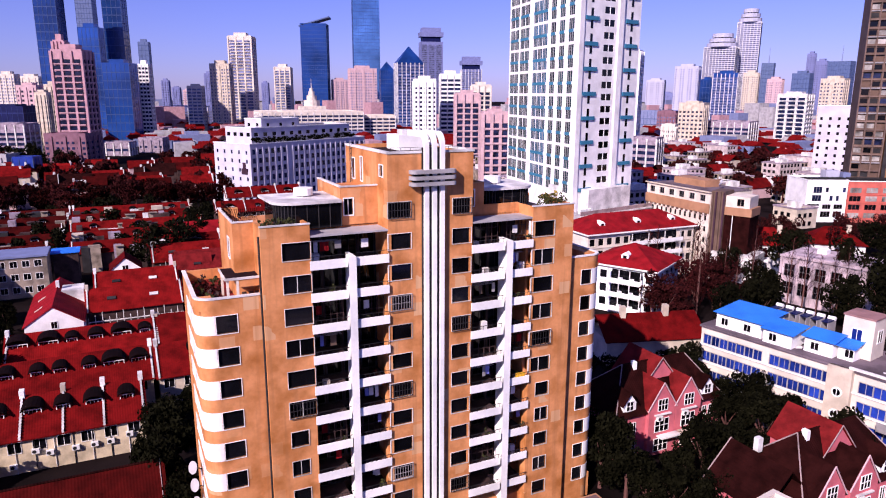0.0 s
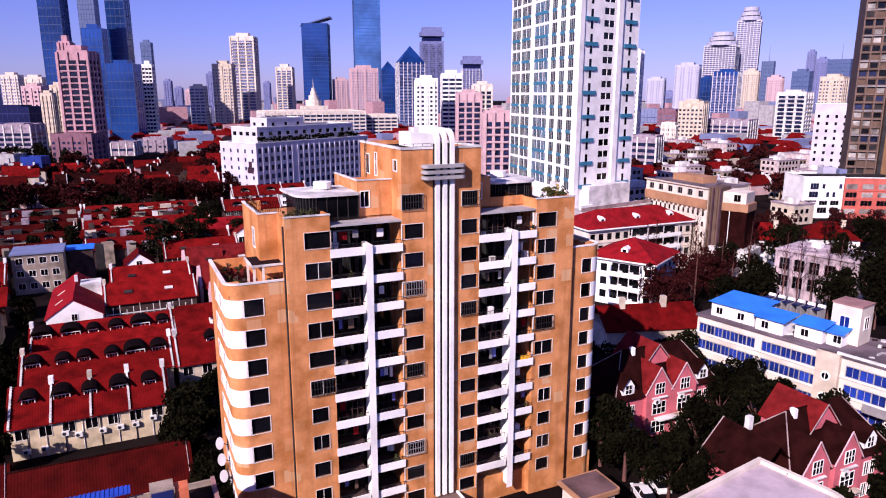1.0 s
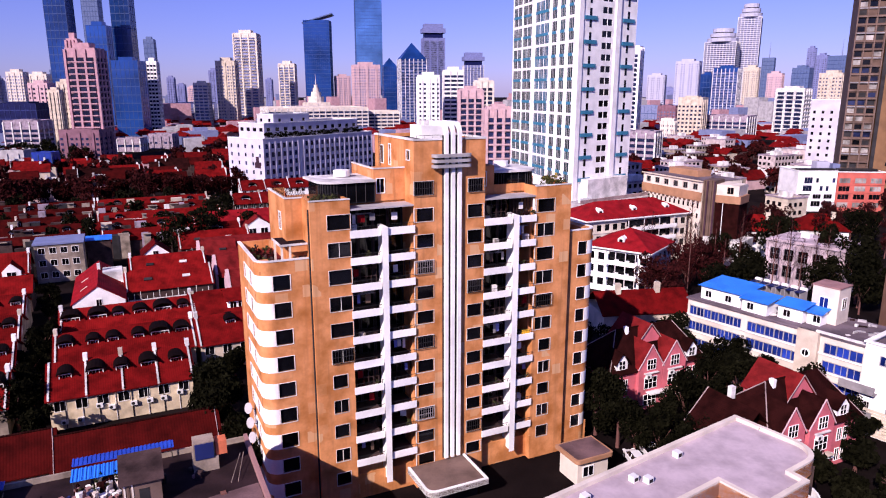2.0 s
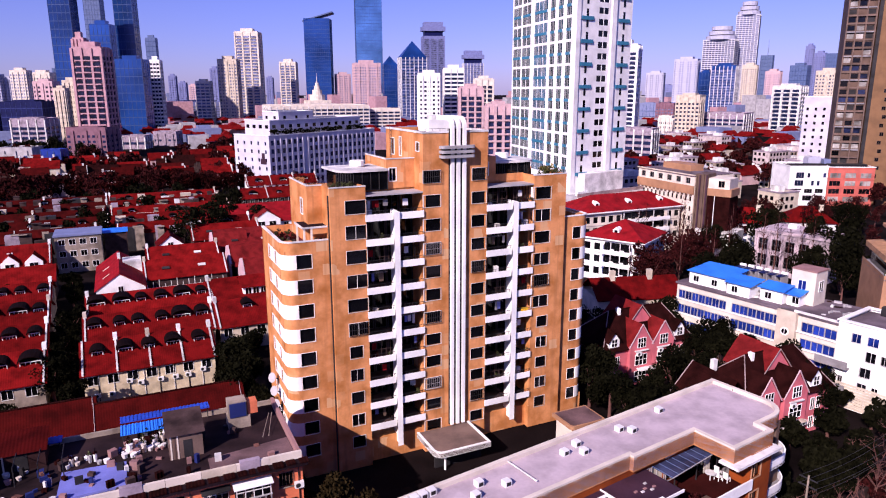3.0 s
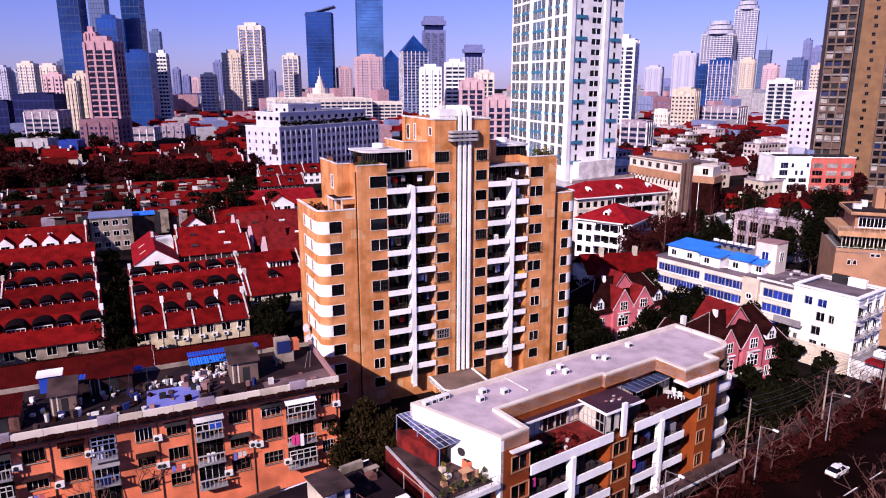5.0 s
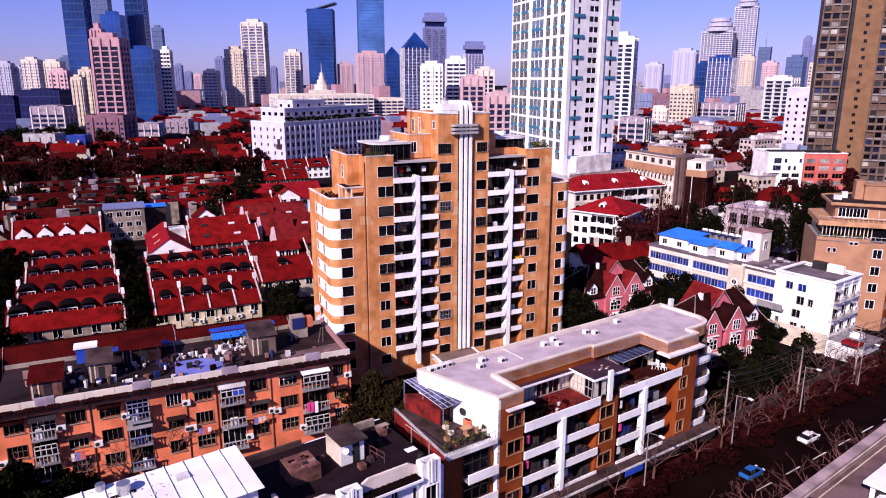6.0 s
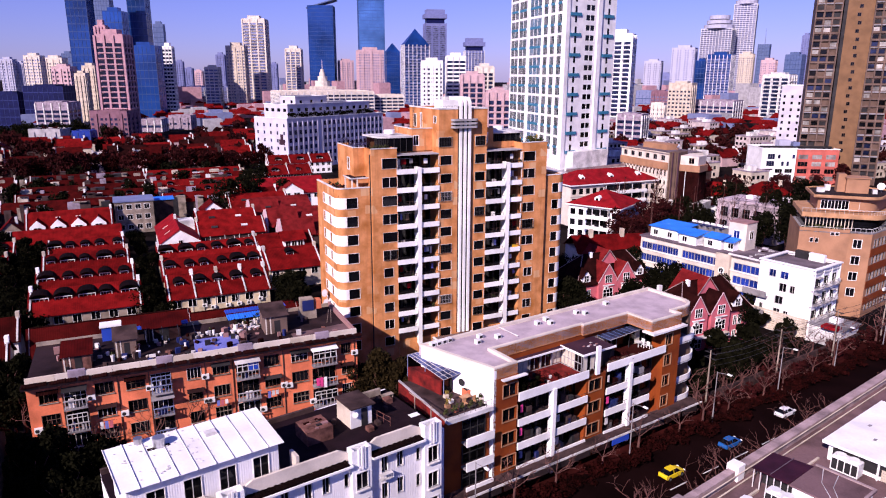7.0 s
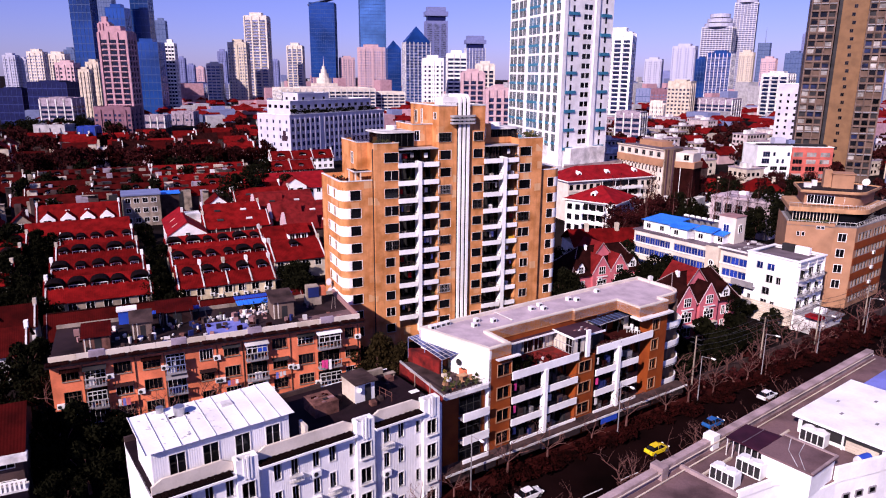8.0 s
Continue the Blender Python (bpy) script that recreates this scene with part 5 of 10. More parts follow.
# ---- the orange housing block ----
def orange_block():
    O = thing("housing_block", -15.6, 43.5, 28.1, "four-storey orange-rendered housing block with a cluttered roof terrace", "building")
    rnd = random.Random(41)
    L, D = 38.7, 13.0
    heads = [10.8, 7.9, 4.95, 2.1]
    # columns of openings along the front: start, end, and whether a balcony bay
    cols = [(1.2, 3.0, 0), (3.7, 5.9, 1), (6.9, 8.8, 0), (10.2, 12.2, 0), (12.9, 15.1, 1), (17.0, 18.6, 0), (20.0, 21.9, 0), (22.8, 25.5, 1), (26.3, 28.2, 0), (29.8, 31.9, 0), (32.5, 35.6, 1), (36.5, 37.8, 0)]
    holes = [(a, b, h - (2.2 if bay else 1.45), h) for a, b, bay in cols for h in heads if h > 3]
    bm = bmesh.new()
    holed(bm, L, 0, 11.8, holes, face(-L, 0), 0.35)
    holed(bm, D, 0, 11.8, [], face(-L, D, -90))
    holed(bm, D, 0, 11.8, [], face(0, 0, 90))
    box(bm, -L, 0, D - 0.2, D, 0, 11.8)
    part("wall", bm, M_ORANGE, O, "orange rendered wall, stained")
    for i, (a, b, bay) in enumerate(cols):
        for k, h in enumerate(heads[:3]):
            x, w = -L + a, b - a
            deep = 2.2 if bay else 1.45
            window(O, face(-L, 0), a, b, h - deep, h, 3, 0 if rnd.random() < 0.6 else 1, frame_mat=rnd.choice((M_WHITE_OLD, M_BROWN, M_BROWN, M_DIMCREAM)), rim=0.04, deep=0.2)
            if bay:
                bl = part("balcony", cube(x - 0.1, x + w + 0.1, -0.95, 0.0, h - 2.4, h - 2.2), M_GREY, O, "thin concrete balcony")
                for j in range(7):
                    q = x + (w - 0.06) * j / 6
                    part("baluster", cube(q, q + 0.07, -0.9, -0.83, h - 2.2, h - 1.3), M_GREYPALE if i != 4 else M_SLATE, bl)
                part("handrail", cube(x - 0.1, x + w + 0.1, -0.94, -0.8, h - 1.3, h - 1.2), M_GREYPALE if i != 4 else M_SLATE, bl)
                if (i, k) in ((1, 1), (4, 0), (7, 0), (10, 0), (10, 2)):
                    bm = bmesh.new()
                    for q in range(5):
                        box(bm, x + (w - 0.08) * q / 4, x + (w - 0.08) * q / 4 + 0.08, -0.9, -0.82, h - 1.2, h)
                    for z in (h - 0.55, h - 0.08):
                        box(bm, x, x + w, -0.9, -0.82, z, z + 0.08)
                    part("enclosure_frame", bm, M_WHITE_OLD if i != 4 else M_SLATE, bl, "frame of an enclosed balcony")
                    part("enclosure_pane", cube(x + w * 0.5, x + w - 0.1, -0.87, -0.85, h - 1.15, h - 0.1), M_BLUEPAINT if i == 7 else M_GLASS, bl, "panel of an enclosed balcony")
                if (i, k) in ((10, 0), (7, 0), (4, 1), (1, 0)):
                    part("awning", box(bmesh.new(), x - 0.2, x + w + 0.2, -1.2, 0, -0.03, 0.04, pose(0, 0, h + 0.12, 8, 0, 0)), {10: M_WHITE, 7: M_WHITE_OLD, 4: M_GREY, 1: M_DARK}[i], bl, "sloping sheet awning")
                for j in range(2):
                    q = x + rnd.uniform(0.2, w - 0.7)
                    part("balcony_clutter", cube(q, q + rnd.uniform(0.25, 0.6), -0.7, -0.35, h - 2.2, h - 2.2 + rnd.uniform(0.5, 1.3)), rnd.choice((M_DARK, M_WHITE_OLD, M_BROWN, M_NAVYPAINT)), bl, "odd things kept on a balcony")
            else:
                part("sill", cube(x - 0.1, x + w + 0.1, -0.14, 0.0, h - deep - 0.08, h - deep), M_DIMCREAM, O)
                if rnd.random() < 0.6:
                    ac_unit(O, Matrix.Translation((x + rnd.choice((-0.9, w + 0.05)), -0.02, h - 1.5 - rnd.random() * 0.5)))
                if (i + k) % 3 == 0:
                    part("canopy", box(bmesh.new(), x - 0.2, x + w + 0.2, -0.8, 0, -0.02, 0.03, pose(0, 0, h + 0.12, 14, 0, 0)), rnd.choice((M_DARK, M_BROWNROOF, M_NEARBLACK)), O, "small sloping window canopy")
                if (i * 2 + k) % 4 == 1:
                    rail = part("drying_rail", rod(bmesh.new(), (x, -0.85, h - 1.6), (x + w, -0.85, h - 1.6), 0.025, n=4), M_DARK, O, "drying rail below a window")
                    for j in range(3):
                        q = x + 0.1 + j * 0.5
                        part("laundry", cube(q, q + 0.36, -0.87, -0.83, h - 2.2 - 0.4 * rnd.random(), h - 1.6), rnd.choice((M_WHITE_OLD, M_TARP, M_WHITE, M_PINK)), rail, "clothes hung out to dry")
                if rnd.random() < 0.5:
                    part("downpipe", rod(bmesh.new(), (x + w + 0.5, -0.08, 0), (x + w + 0.5, -0.08, 11.6), 0.05, n=5), M_BROWN, O, "thin brown downpipe")
    for j in range(3):
        part("laundry", cube(-6.0 + j * 0.5, -5.6 + j * 0.5, -1.15, -1.1, 5.9 - 0.2 * j, 7.0), (M_LAUNDRYPINK, M_LAUNDRYPINK, M_WHITE)[j], O, "bright pink cloth hung from a balcony")
    # eave with a broken row of tiles, parapet with lilac piers
    part("eave", cube(-L - 0.4, 0.4, -0.8, 0.2, 11.55, 11.9), M_PLUMDARK, O, "sooty plum eave under the parapet")
    bm = bmesh.new()
    x = -L - 0.3
    while x < 0.2:
        w = rnd.uniform(0.5, 1.1)
        box(bm, x, x + w, -0.85 - 0.1 * rnd.random(), -0.02, 11.9, 11.97 + 0.09 * rnd.random())
        x += w + (rnd.uniform(0.1, 0.5) if rnd.random() < 0.6 else 0.02)
    part("tile_course", bm, M_BROWNROOF, O, "broken row of dark tiles along the eave", kind="stuff")
    for i in range(13):
        x = -L + i * 2.98
        part("parapet", cube(x + 0.01, x + 2.96, 0.05, 0.35, 11.9, 12.62), M_CREAM2 if i % 5 else M_CREAM, O, "cream parapet, streaked with soot")
    for x in (-34.4, -25.0, -15.5, -5.6):
        part("parapet_pier", cube(x, x + 1.8, 0.0, 0.5, 11.9, 12.8), M_GREYLILAC, O, "lilac-grey parapet pier")
    part("roof_deck", cube(-L, 0, 0.35, D - 0.2, 11.4, 11.8), M_SCREED, O, "dark violet-grey roof terrace")
    part("parapet", cube(-0.35, 0, 0.35, D, 11.8, 12.5), M_SALMON, O, "stained reddish end parapet")
    part("parapet", cube(-L, 0, D - 0.25, D, 11.8, 12.3), M_DIMCREAM, O, "sooty back parapet")
    part("screed_patch", prism(bmesh.new(), [(-8.0, 0.5), (-0.4, 0.5), (-0.4, 4.6), (-8.0, 3.6)], 11.8, 11.9), M_SCREED2, O, "worn reddish screed")
    # huts: place, size, wall
    for x, y, w, d, h, wall in ((-11.2, 4.9, 3.0, 3.7, 2.5, M_BROWNPALE), (-29.4, 4.6, 2.4, 3.0, 2.3, M_BROWNPALE), (-35.0, 2.6, 3.0, 3.4, 1.9, M_RUST), (-26.0, 8.8, 4.4, 3.2, 1.8, M_NEARBLACK)):
        s = part("roof_shed", cube(x, x + w, y, y + d, 11.8, 11.8 + h), wall, O, "small roof-top hut")
        bm = bmesh.new()
        bm.faces.new([bm.verts.new(c) for c in ((x - 0.25, y - 0.3, 11.75 + h), (x + w + 0.25, y - 0.3, 11.75 + h), (x + w + 0.25, y + d + 0.2, 12.5 + h), (x - 0.25, y + d + 0.2, 12.5 + h))])
        bmesh.ops.solidify(bm, geom=bm.faces[:], thickness=0.1)
        part("shed_roof", bm, M_DIMWALL if wall is M_BROWNPALE else M_DARKRED, s, "sooty brown sheet roof")
        part("shed_door", cube(x + w * 0.42, x + w * 0.68, y - 0.03, y, 11.8, 13.6), M_DARK, s)
        for q in range(3):
            part("board", cube(x + 0.1 + q * w * 0.1, x + 0.1 + q * w * 0.1 + 0.14, y - 0.04, y, 11.8, 11.7 + h), M_BROWN if q % 2 else M_CREAM2, s, "upright board")
    # tank house with a blue panel
    t = part("tank_house", cube(-5.4, -3.2, 8.6, 10.4, 11.8, 13.1), M_DIMCREAM, O, "small roof tank house")
    part("tank_panel", cube(-5.2, -3.6, 8.5, 8.58, 13.1, 14.6), M_NAVYPAINT, t, "navy-blue tank panel")
    part("tank_body", cube(-5.3, -3.5, 8.6, 10.2, 13.1, 14.7), M_DIMCREAM, t, "sooty pale tank")
    part("chimney", cube(-3.4, -2.4, 8.8, 10.0, 13.1, 14.4), M_ORANGE, t, "orange brick stack")
    for i in range(2):
        part("frame_bar", rod(bmesh.new(), (-2.6 + i * 0.6, 5.4, 12.0), (-1.2 + i * 0.3, 9.4, 12.5), 0.04, n=4), M_DIMCREAM, O, "bare metal drying frame")
    # sheets and covers
    part("tarpaulin", prism(bmesh.new(), [(-20.4, 1.8), (-14.9, 1.9), (-14.9, 6.2), (-20.2, 6.5)], 11.8, 12.0), M_TARP, O, "lavender-blue tarpaulin spread on the roof")
    for (x0, x1, y0, y1, z), mat in (((-15.3, -10.3, 9.6, 11.8, 12.9), M_BLUEROOF), ((-15.3, -6.8, 12.2, 13.6, 13.0), M_BLUEPAINT), ((-28.0, -20.4, 11.0, 12.4, 12.8), M_BLUEPAINT)):
        bm = cube(x0, x1, y0, y1, z, z + 0.06)
        n = int((x1 - x0) / 0.35)
        for q in range(n):
            box(bm, x0 + q * (x1 - x0) / n, x0 + q * (x1 - x0) / n + 0.14, y0, y1, z + 0.06, z + 0.11)
        c = part("corrugated_cover", bm, mat, O, "blue corrugated sheet cover", kind="stuff")
        for q in (x0 + 0.2, x1 - 0.2):
            part("cover_post", rod(bmesh.new(), (q, y0 + 0.2, 11.8), (q, y0 + 0.2, z), 0.05, n=5), M_DARK, c)
    t = part("water_tank", cube(-31.0, -28.8, 11.2, 12.6, 11.8, 13.7), M_BLUEPAINT, O, "blue roof tank")
    part("tank_lid", cube(-31.2, -28.6, 11.0, 12.8, 13.7, 13.95), M_WHITE, t, "white tank lid")
    # pots and odds and ends
    for i in range(84):
        x, y = (rnd.uniform(-15.3, -9.6), rnd.uniform(7.0, 10.2)) if i < 54 else (rnd.uniform(-20.0, -15.3), rnd.uniform(6.8, 9.0)) if i < 68 else (rnd.uniform(-31, -20), rnd.uniform(2.0, 8.5))
        if -11.5 < x < -8.0 and 4.6 < y < 8.8:
            x -= 3.4
        s = rnd.uniform(0.18, 0.42)
        z = 11.8 + (0.0 if i % 4 else 0.5)
        pot = part("plant_pot", rod(bmesh.new(), (x, y, 11.8), (x, y, z + s), s * 0.55, s * 0.75, 8), rnd.choice((M_WHITE_OLD, M_WHITE, M_WHITE, M_CREAM2, M_SALMON)), O, "pale plant pot")
        if i % 4 == 0:
            part("pot_plant", clump_mesh("p", s, s, 40, 0.08, i, M_GREENPLANT, 4), M_GREENPLANT if i % 8 else M_BROWNLEAF, pot, m=Matrix.Translation((x, y, z + s * 1.6)))
    for i in range(90):
        x, y = rnd.uniform(-37, -12) if i < 60 else rnd.uniform(-24, -2), rnd.uniform(1.4, 9.5)
        w, d, h = rnd.uniform(0.2, 0.8), rnd.uniform(0.2, 0.6), rnd.uniform(0.15, 0.9)
        part("roof_clutter", box(bmesh.new(), 0, w, 0, d, 0, h, pose(x, y, 11.8, 0, 0, rnd.uniform(-40, 40))), rnd.choice((M_DARK, M_RUST, M_BROWNROOF, M_NAVYPAINT, M_WHITE_OLD, M_DIMWALL, M_SALMON)), O, "odd crates and boards on the terrace")
    for i in range(6):
        x = -29.5 + i * 1.9
        part("trellis_post", rod(rod(bmesh.new(), (x, 6.0, 11.8), (x, 6.0, 13.7), 0.05, n=5), (x, 6.0, 13.6), (x, 9.0, 13.6), 0.04, n=4), M_DARK, O, "bare trellis frame")
    return O


orange_block()


# ---- the white block with a roof shed ----
def white_block():
    W = thing("white_housing_block", -2.45, 19.38, 39.0, "white-rendered housing block with fluted bays and roof sheds", "building")
    rnd = random.Random(51)
    L = 29.4
    bays = ((-2.6, -0.6), (-10.55, -8.55), (-22.5, -20.5))
    narrow = (-7.27, -5.56, -18.97, -17.27, -15.09, -13.38, -27.0, -25.2, -23.4)
    slits = (-3.35, -11.2)
    holes = [(L + x, L + x + 0.68, z - 1.65, z) for x in narrow for z in (10.9, 8.05, 5.2, 2.35)]
    holes += [(L + x, L + x + 0.42, z - 1.35, z) for x in slits for z in (10.5, 7.65, 4.8)]
    bm = bmesh.new()
    holed(bm, L, 0, 11.6, holes, face(-L, 0))
    holed(bm, 11, 0, 11.6, [], face(-L, 11, -90))
    box(bm, -0.3, 0, 0.01, 11, 0, 11.6)
    box(bm, -L, 0, 10.8, 11, 0, 11.6)
    part("wall", bm, M_RIBWHITE, W, "white rendered wall with rain streaks")
    for h in holes:
        window(W, face(-L, 0), *h, 1 if h[1] - h[0] > 0.5 else 0, 0, frame_mat=M_WHITE_OLD, rim=0.05)
        if h[1] - h[0] < 0.5:
            continue
        if rnd.random() < 0.35:
            cage = bmesh.new()
            for q in range(6):
                box(cage, -L + h[0] - 0.3 + q * 0.26, -L + h[0] - 0.27 + q * 0.26, -0.5, -0.46, h[2] - 0.6, h[2] - 0.05)
            for z in (h[2] - 0.6, h[2] - 0.08):
                box(cage, -L + h[0] - 0.3, -L + h[0] + 1.03, -0.5, 0.0, z, z + 0.03)
            part("flower_cage", cage, M_WHITE_OLD, W, "white iron flower cage below a window")
        elif rnd.random() < 0.5:
            ac_unit(W, Matrix.Translation((-L + h[0] - 0.2, -0.02, h[2] - 0.85)))
    # projecting bays with fluted heads
    for x0, x1 in bays:
        w = x1 - x0
        bm = bmesh.new()
        hs = [(w / 2 - 0.6, w / 2 + 0.6, z - 1.7, z) for z in (10.35, 7.5, 4.65, 1.9)]
        holed(bm, w, 0, 12.75, hs, face(x0, -0.4), 0.25)
        box(bm, x0, x0 + 0.25, -0.39, 0.6, 0, 12.75)
        box(bm, x1 - 0.25, x1, -0.39, 0.6, 0, 12.75)
        box(bm, x0 + 0.25, x1 - 0.25, 0.3, 0.6, 11.6, 12.75)
        b = part("bay", bm, M_WHITE, W, "white projecting bay")
        for h in hs:
            window(b, face(x0, -0.4), *h, 1, 0, frame_mat=M_WHITE_OLD, rim=0.05)
            part("window_ledge", cube(x0 + h[0] - 0.1, x0 + h[1] + 0.1, -0.62, -0.4, h[2] - 0.16, h[2] - 0.04), M_WHITE_OLD, b)
        for i in range(3):
            c = x0 + w / 2 - 0.3 + i * 0.3
            part("flute", cube(c - 0.09, c + 0.09, -0.5 - 0.06 * (i == 1), -0.4, 10.7, 12.9 + 0.15 * (i == 1)), M_WHITE, b, "raised white flute")
    # cream parapets that fall away beside the bays, with a strip of dark tiles below
    for a, b in ((-8.5, -2.65), (-20.45, -10.6), (-29.4, -22.55)):
        part("cornice", cube(a, b, -0.75, 0.1, 11.35, 11.55), M_WHITE, W, "thin white projecting cornice")
        bm = bmesh.new()
        n = int((b - a) / 0.3)
        for i in range(n):
            box(bm, a + i * 0.3, a + i * 0.3 + 0.26, -0.62, 0.3, 11.55, 11.66 + 0.05 * (i % 2))
        part("tile_course", bm, M_HOOD, W, "strip of sooty tiles along the cornice", kind="stuff")
        bm = bmesh.new()
        prof = [(a, 11.55), (b, 11.55), (b, 12.35), (b - 0.9, 12.85), (a + 0.9, 12.85), (a, 12.35)]
        fr, bk = [bm.verts.new((x, 0.3, z)) for x, z in prof], [bm.verts.new((x, 0.55, z)) for x, z in prof]
        bm.faces.new(fr)
        bm.faces.new(bk[::-1])
        for i in range(6):
            bm.faces.new((fr[i - 1], bk[i - 1], bk[i], fr[i]))
        part("parapet", bm, M_CREAM2, W, "cream parapet with sloping ends")
    part("roof_deck", cube(-L, 0, 0.6, 10.8, 11.2, 11.6), M_PLUMDARK, W, "dark plum felt roof")
    part("parapet", cube(-L, -9.0, 10.7, 11, 11.6, 12.1), M_DIMWALL, W, "sooty back parapet")
    part("parapet", cube(-3.6, -1.4, 10.0, 10.4, 11.6, 12.3), M_DIMCREAM, W, "stub of a pale back parapet")
    # large white shed with standing-seam roof
    bm = bmesh.new()
    hs = [(1.4 + j * 2.85, 2.75 + j * 2.85, 12.2, 14.3) for j in range(4)]
    holed(bm, 12.2, 11.6, 15.0, hs, face(-29.0, 1.2))
    holed(bm, 5.7, 11.6, 15.2, [], face(-29.0, 6.9, -90))
    holed(bm, 5.7, 11.6, 15.2, [], face(-16.8, 1.2, 90))
    s = part("roof_shed", bm, M_RIBWHITE, W, "white panelled roof shed")
    for h in hs:
        window(s, face(-29.0, 1.2), *h, 1, 0, frame_mat=M_WHITE_OLD, rim=0.06)
    for i in range(9):
        x0 = -29.5 + i * 1.46
        bm = bmesh.new()
        v = [bm.verts.new(c) for c in ((x0, 0.75, 15.15), (x0 + 1.44, 0.75, 15.15), (x0 + 1.44, 7.2, 15.75), (x0, 7.2, 15.75))]
        bm.faces.new(v)
        bmesh.ops.solidify(bm, geom=bm.faces[:], thickness=0.12)
        part("roof_sheet", bm, M_WHITE, s, "white sheet-metal roof sheet")
        part("roof_seam", rod(bmesh.new(), (x0, 0.75, 15.2), (x0, 7.2, 15.8), 0.05, n=4), M_WHITE_OLD, s)
    bm = bmesh.new()
    for i in range(60):
        x, y = rnd.uniform(-29, -22), rnd.uniform(1.5, 7)
        z = 15.2 + (y - 0.75) / 6.45 * 0.6
        w = rnd.uniform(0.08, 0.22)
        box(bm, x, x + w, y, y + w * 0.8, z, z + 0.02)
    part("roof_stains", bm, M_WHITE_OLD, s, "flaked grey patches", kind="stuff")
    part("roof_hatch", cube(-21.8, -20.8, 4.8, 5.6, 15.5, 15.75), M_WHITE_OLD, s, "small roof hatch")
    part("water_tank", rod(bmesh.new(), (-25.4, 5.6, 15.3), (-25.4, 5.6, 16.4), 0.5, n=14), M_METAL, W, "ribbed metal water tank")
    part("water_tank", rod(bmesh.new(), (-26.8, 6.8, 15.3), (-26.8, 6.8, 16.2), 0.35, n=12), M_METAL, W, "small metal water tank")
    part("tank_platform", cube(-26.4, -24.6, 5.2, 7.0, 15.35, 15.6), M_DARKROOF, W)
    # stair house and rusty shed
    sh = part("stair_house", cube(-7.7, -5.3, 5.2, 8.1, 11.6, 13.8), M_CREAM, W, "small cream-rendered stair house")
    part("house_front", cube(-7.7, -5.3, 5.14, 5.2, 11.6, 13.8), M_WHITE, sh, "white painted front")
    part("house_roof", cube(-7.85, -5.1, 4.7, 8.25, 13.8, 13.95), M_DIMWALL, sh, "dark brown felt roof")
    part("house_door", cube(-6.5, -5.8, 5.1, 5.14, 11.6, 13.5), M_DARK, sh, "dark open doorway")
    part("house_dish", rod(bmesh.new(), (-7.25, 5.1, 13.1), (-7.3, 4.9, 13.15), 0.08, 0.32, 12), M_WHITE, sh, "small white dish")
    bm = bmesh.new()
    for z in (12.1, 12.6):
        rod(bm, (-4.9, 7.4, z), (-4.2, 3.4, z), 0.03, n=4)
    for i in range(5):
        rod(bm, (-4.9 + 0.175 * i, 7.4 - i, 11.6), (-4.9 + 0.175 * i, 7.4 - i, 12.6), 0.03, n=4)
    part("railing", bm, M_RUST, W, "rusty roof railing")
    sh = part("rusty_shed", cube(-12.6, -9.9, 4.6, 7.3, 11.6, 13.0), M_RUST, W, "rusty sheet-metal shed")
    for i in range(12):
        x, y = rnd.uniform(-12.5, -10.6), rnd.uniform(4.8, 6.8)
        part("shed_scrap", cube(x, x + rnd.uniform(0.2, 0.7), y, y + rnd.uniform(0.1, 0.5), 13.0, 13.04 + 0.12 * rnd.random()), (M_RUST, M_SALMON, M_BROWNROOF, M_DARK)[i % 4], sh, "scrap on the shed roof")
    part("upright_board", cube(-15.4, -15.1, 0.8, 2.2, 11.6, 13.4), M_CREAM2, W, "pale upright board beside the shed")
    part("paper_sheet", cube(-1.6, -0.5, 3.5, 4.2, 11.7, 11.74), M_WHITE, W, "white sheet lying on the roof")
    bench = part("bench", cube(-1.9, -0.5, 8.6, 9.2, 12.0, 12.08), M_DIMCREAM, W, "grey wooden bench")
    for x in (-1.8, -0.7):
        part("bench_leg", cube(x, x + 0.08, 8.65, 9.15, 11.6, 12.0), M_DIMCREAM, bench)
    pf = bmesh.new()
    for y in (2.0, 5.0):
        rod(pf, (-0.2, y, 11.6), (-0.2, y, 13.2), 0.06, n=6)
    rod(pf, (-0.2, 1.6, 13.1), (-0.2, 6.0, 13.1), 0.05, n=6)
    part("drying_frame", pf, M_DIMCREAM, W, "weathered drying frame")
    for i in range(8):
        x, y = rnd.uniform(-14, -1), rnd.uniform(1.5, 9)
        part("roof_clutter", cube(x, x + rnd.uniform(0.3, 0.9), y, y + rnd.uniform(0.3, 0.8), 11.6, 11.9 + rnd.random() * 0.5), rnd.choice((M_DIMWALL, M_DARK, M_RUST)), W, "odd crate on the roof")


white_block()


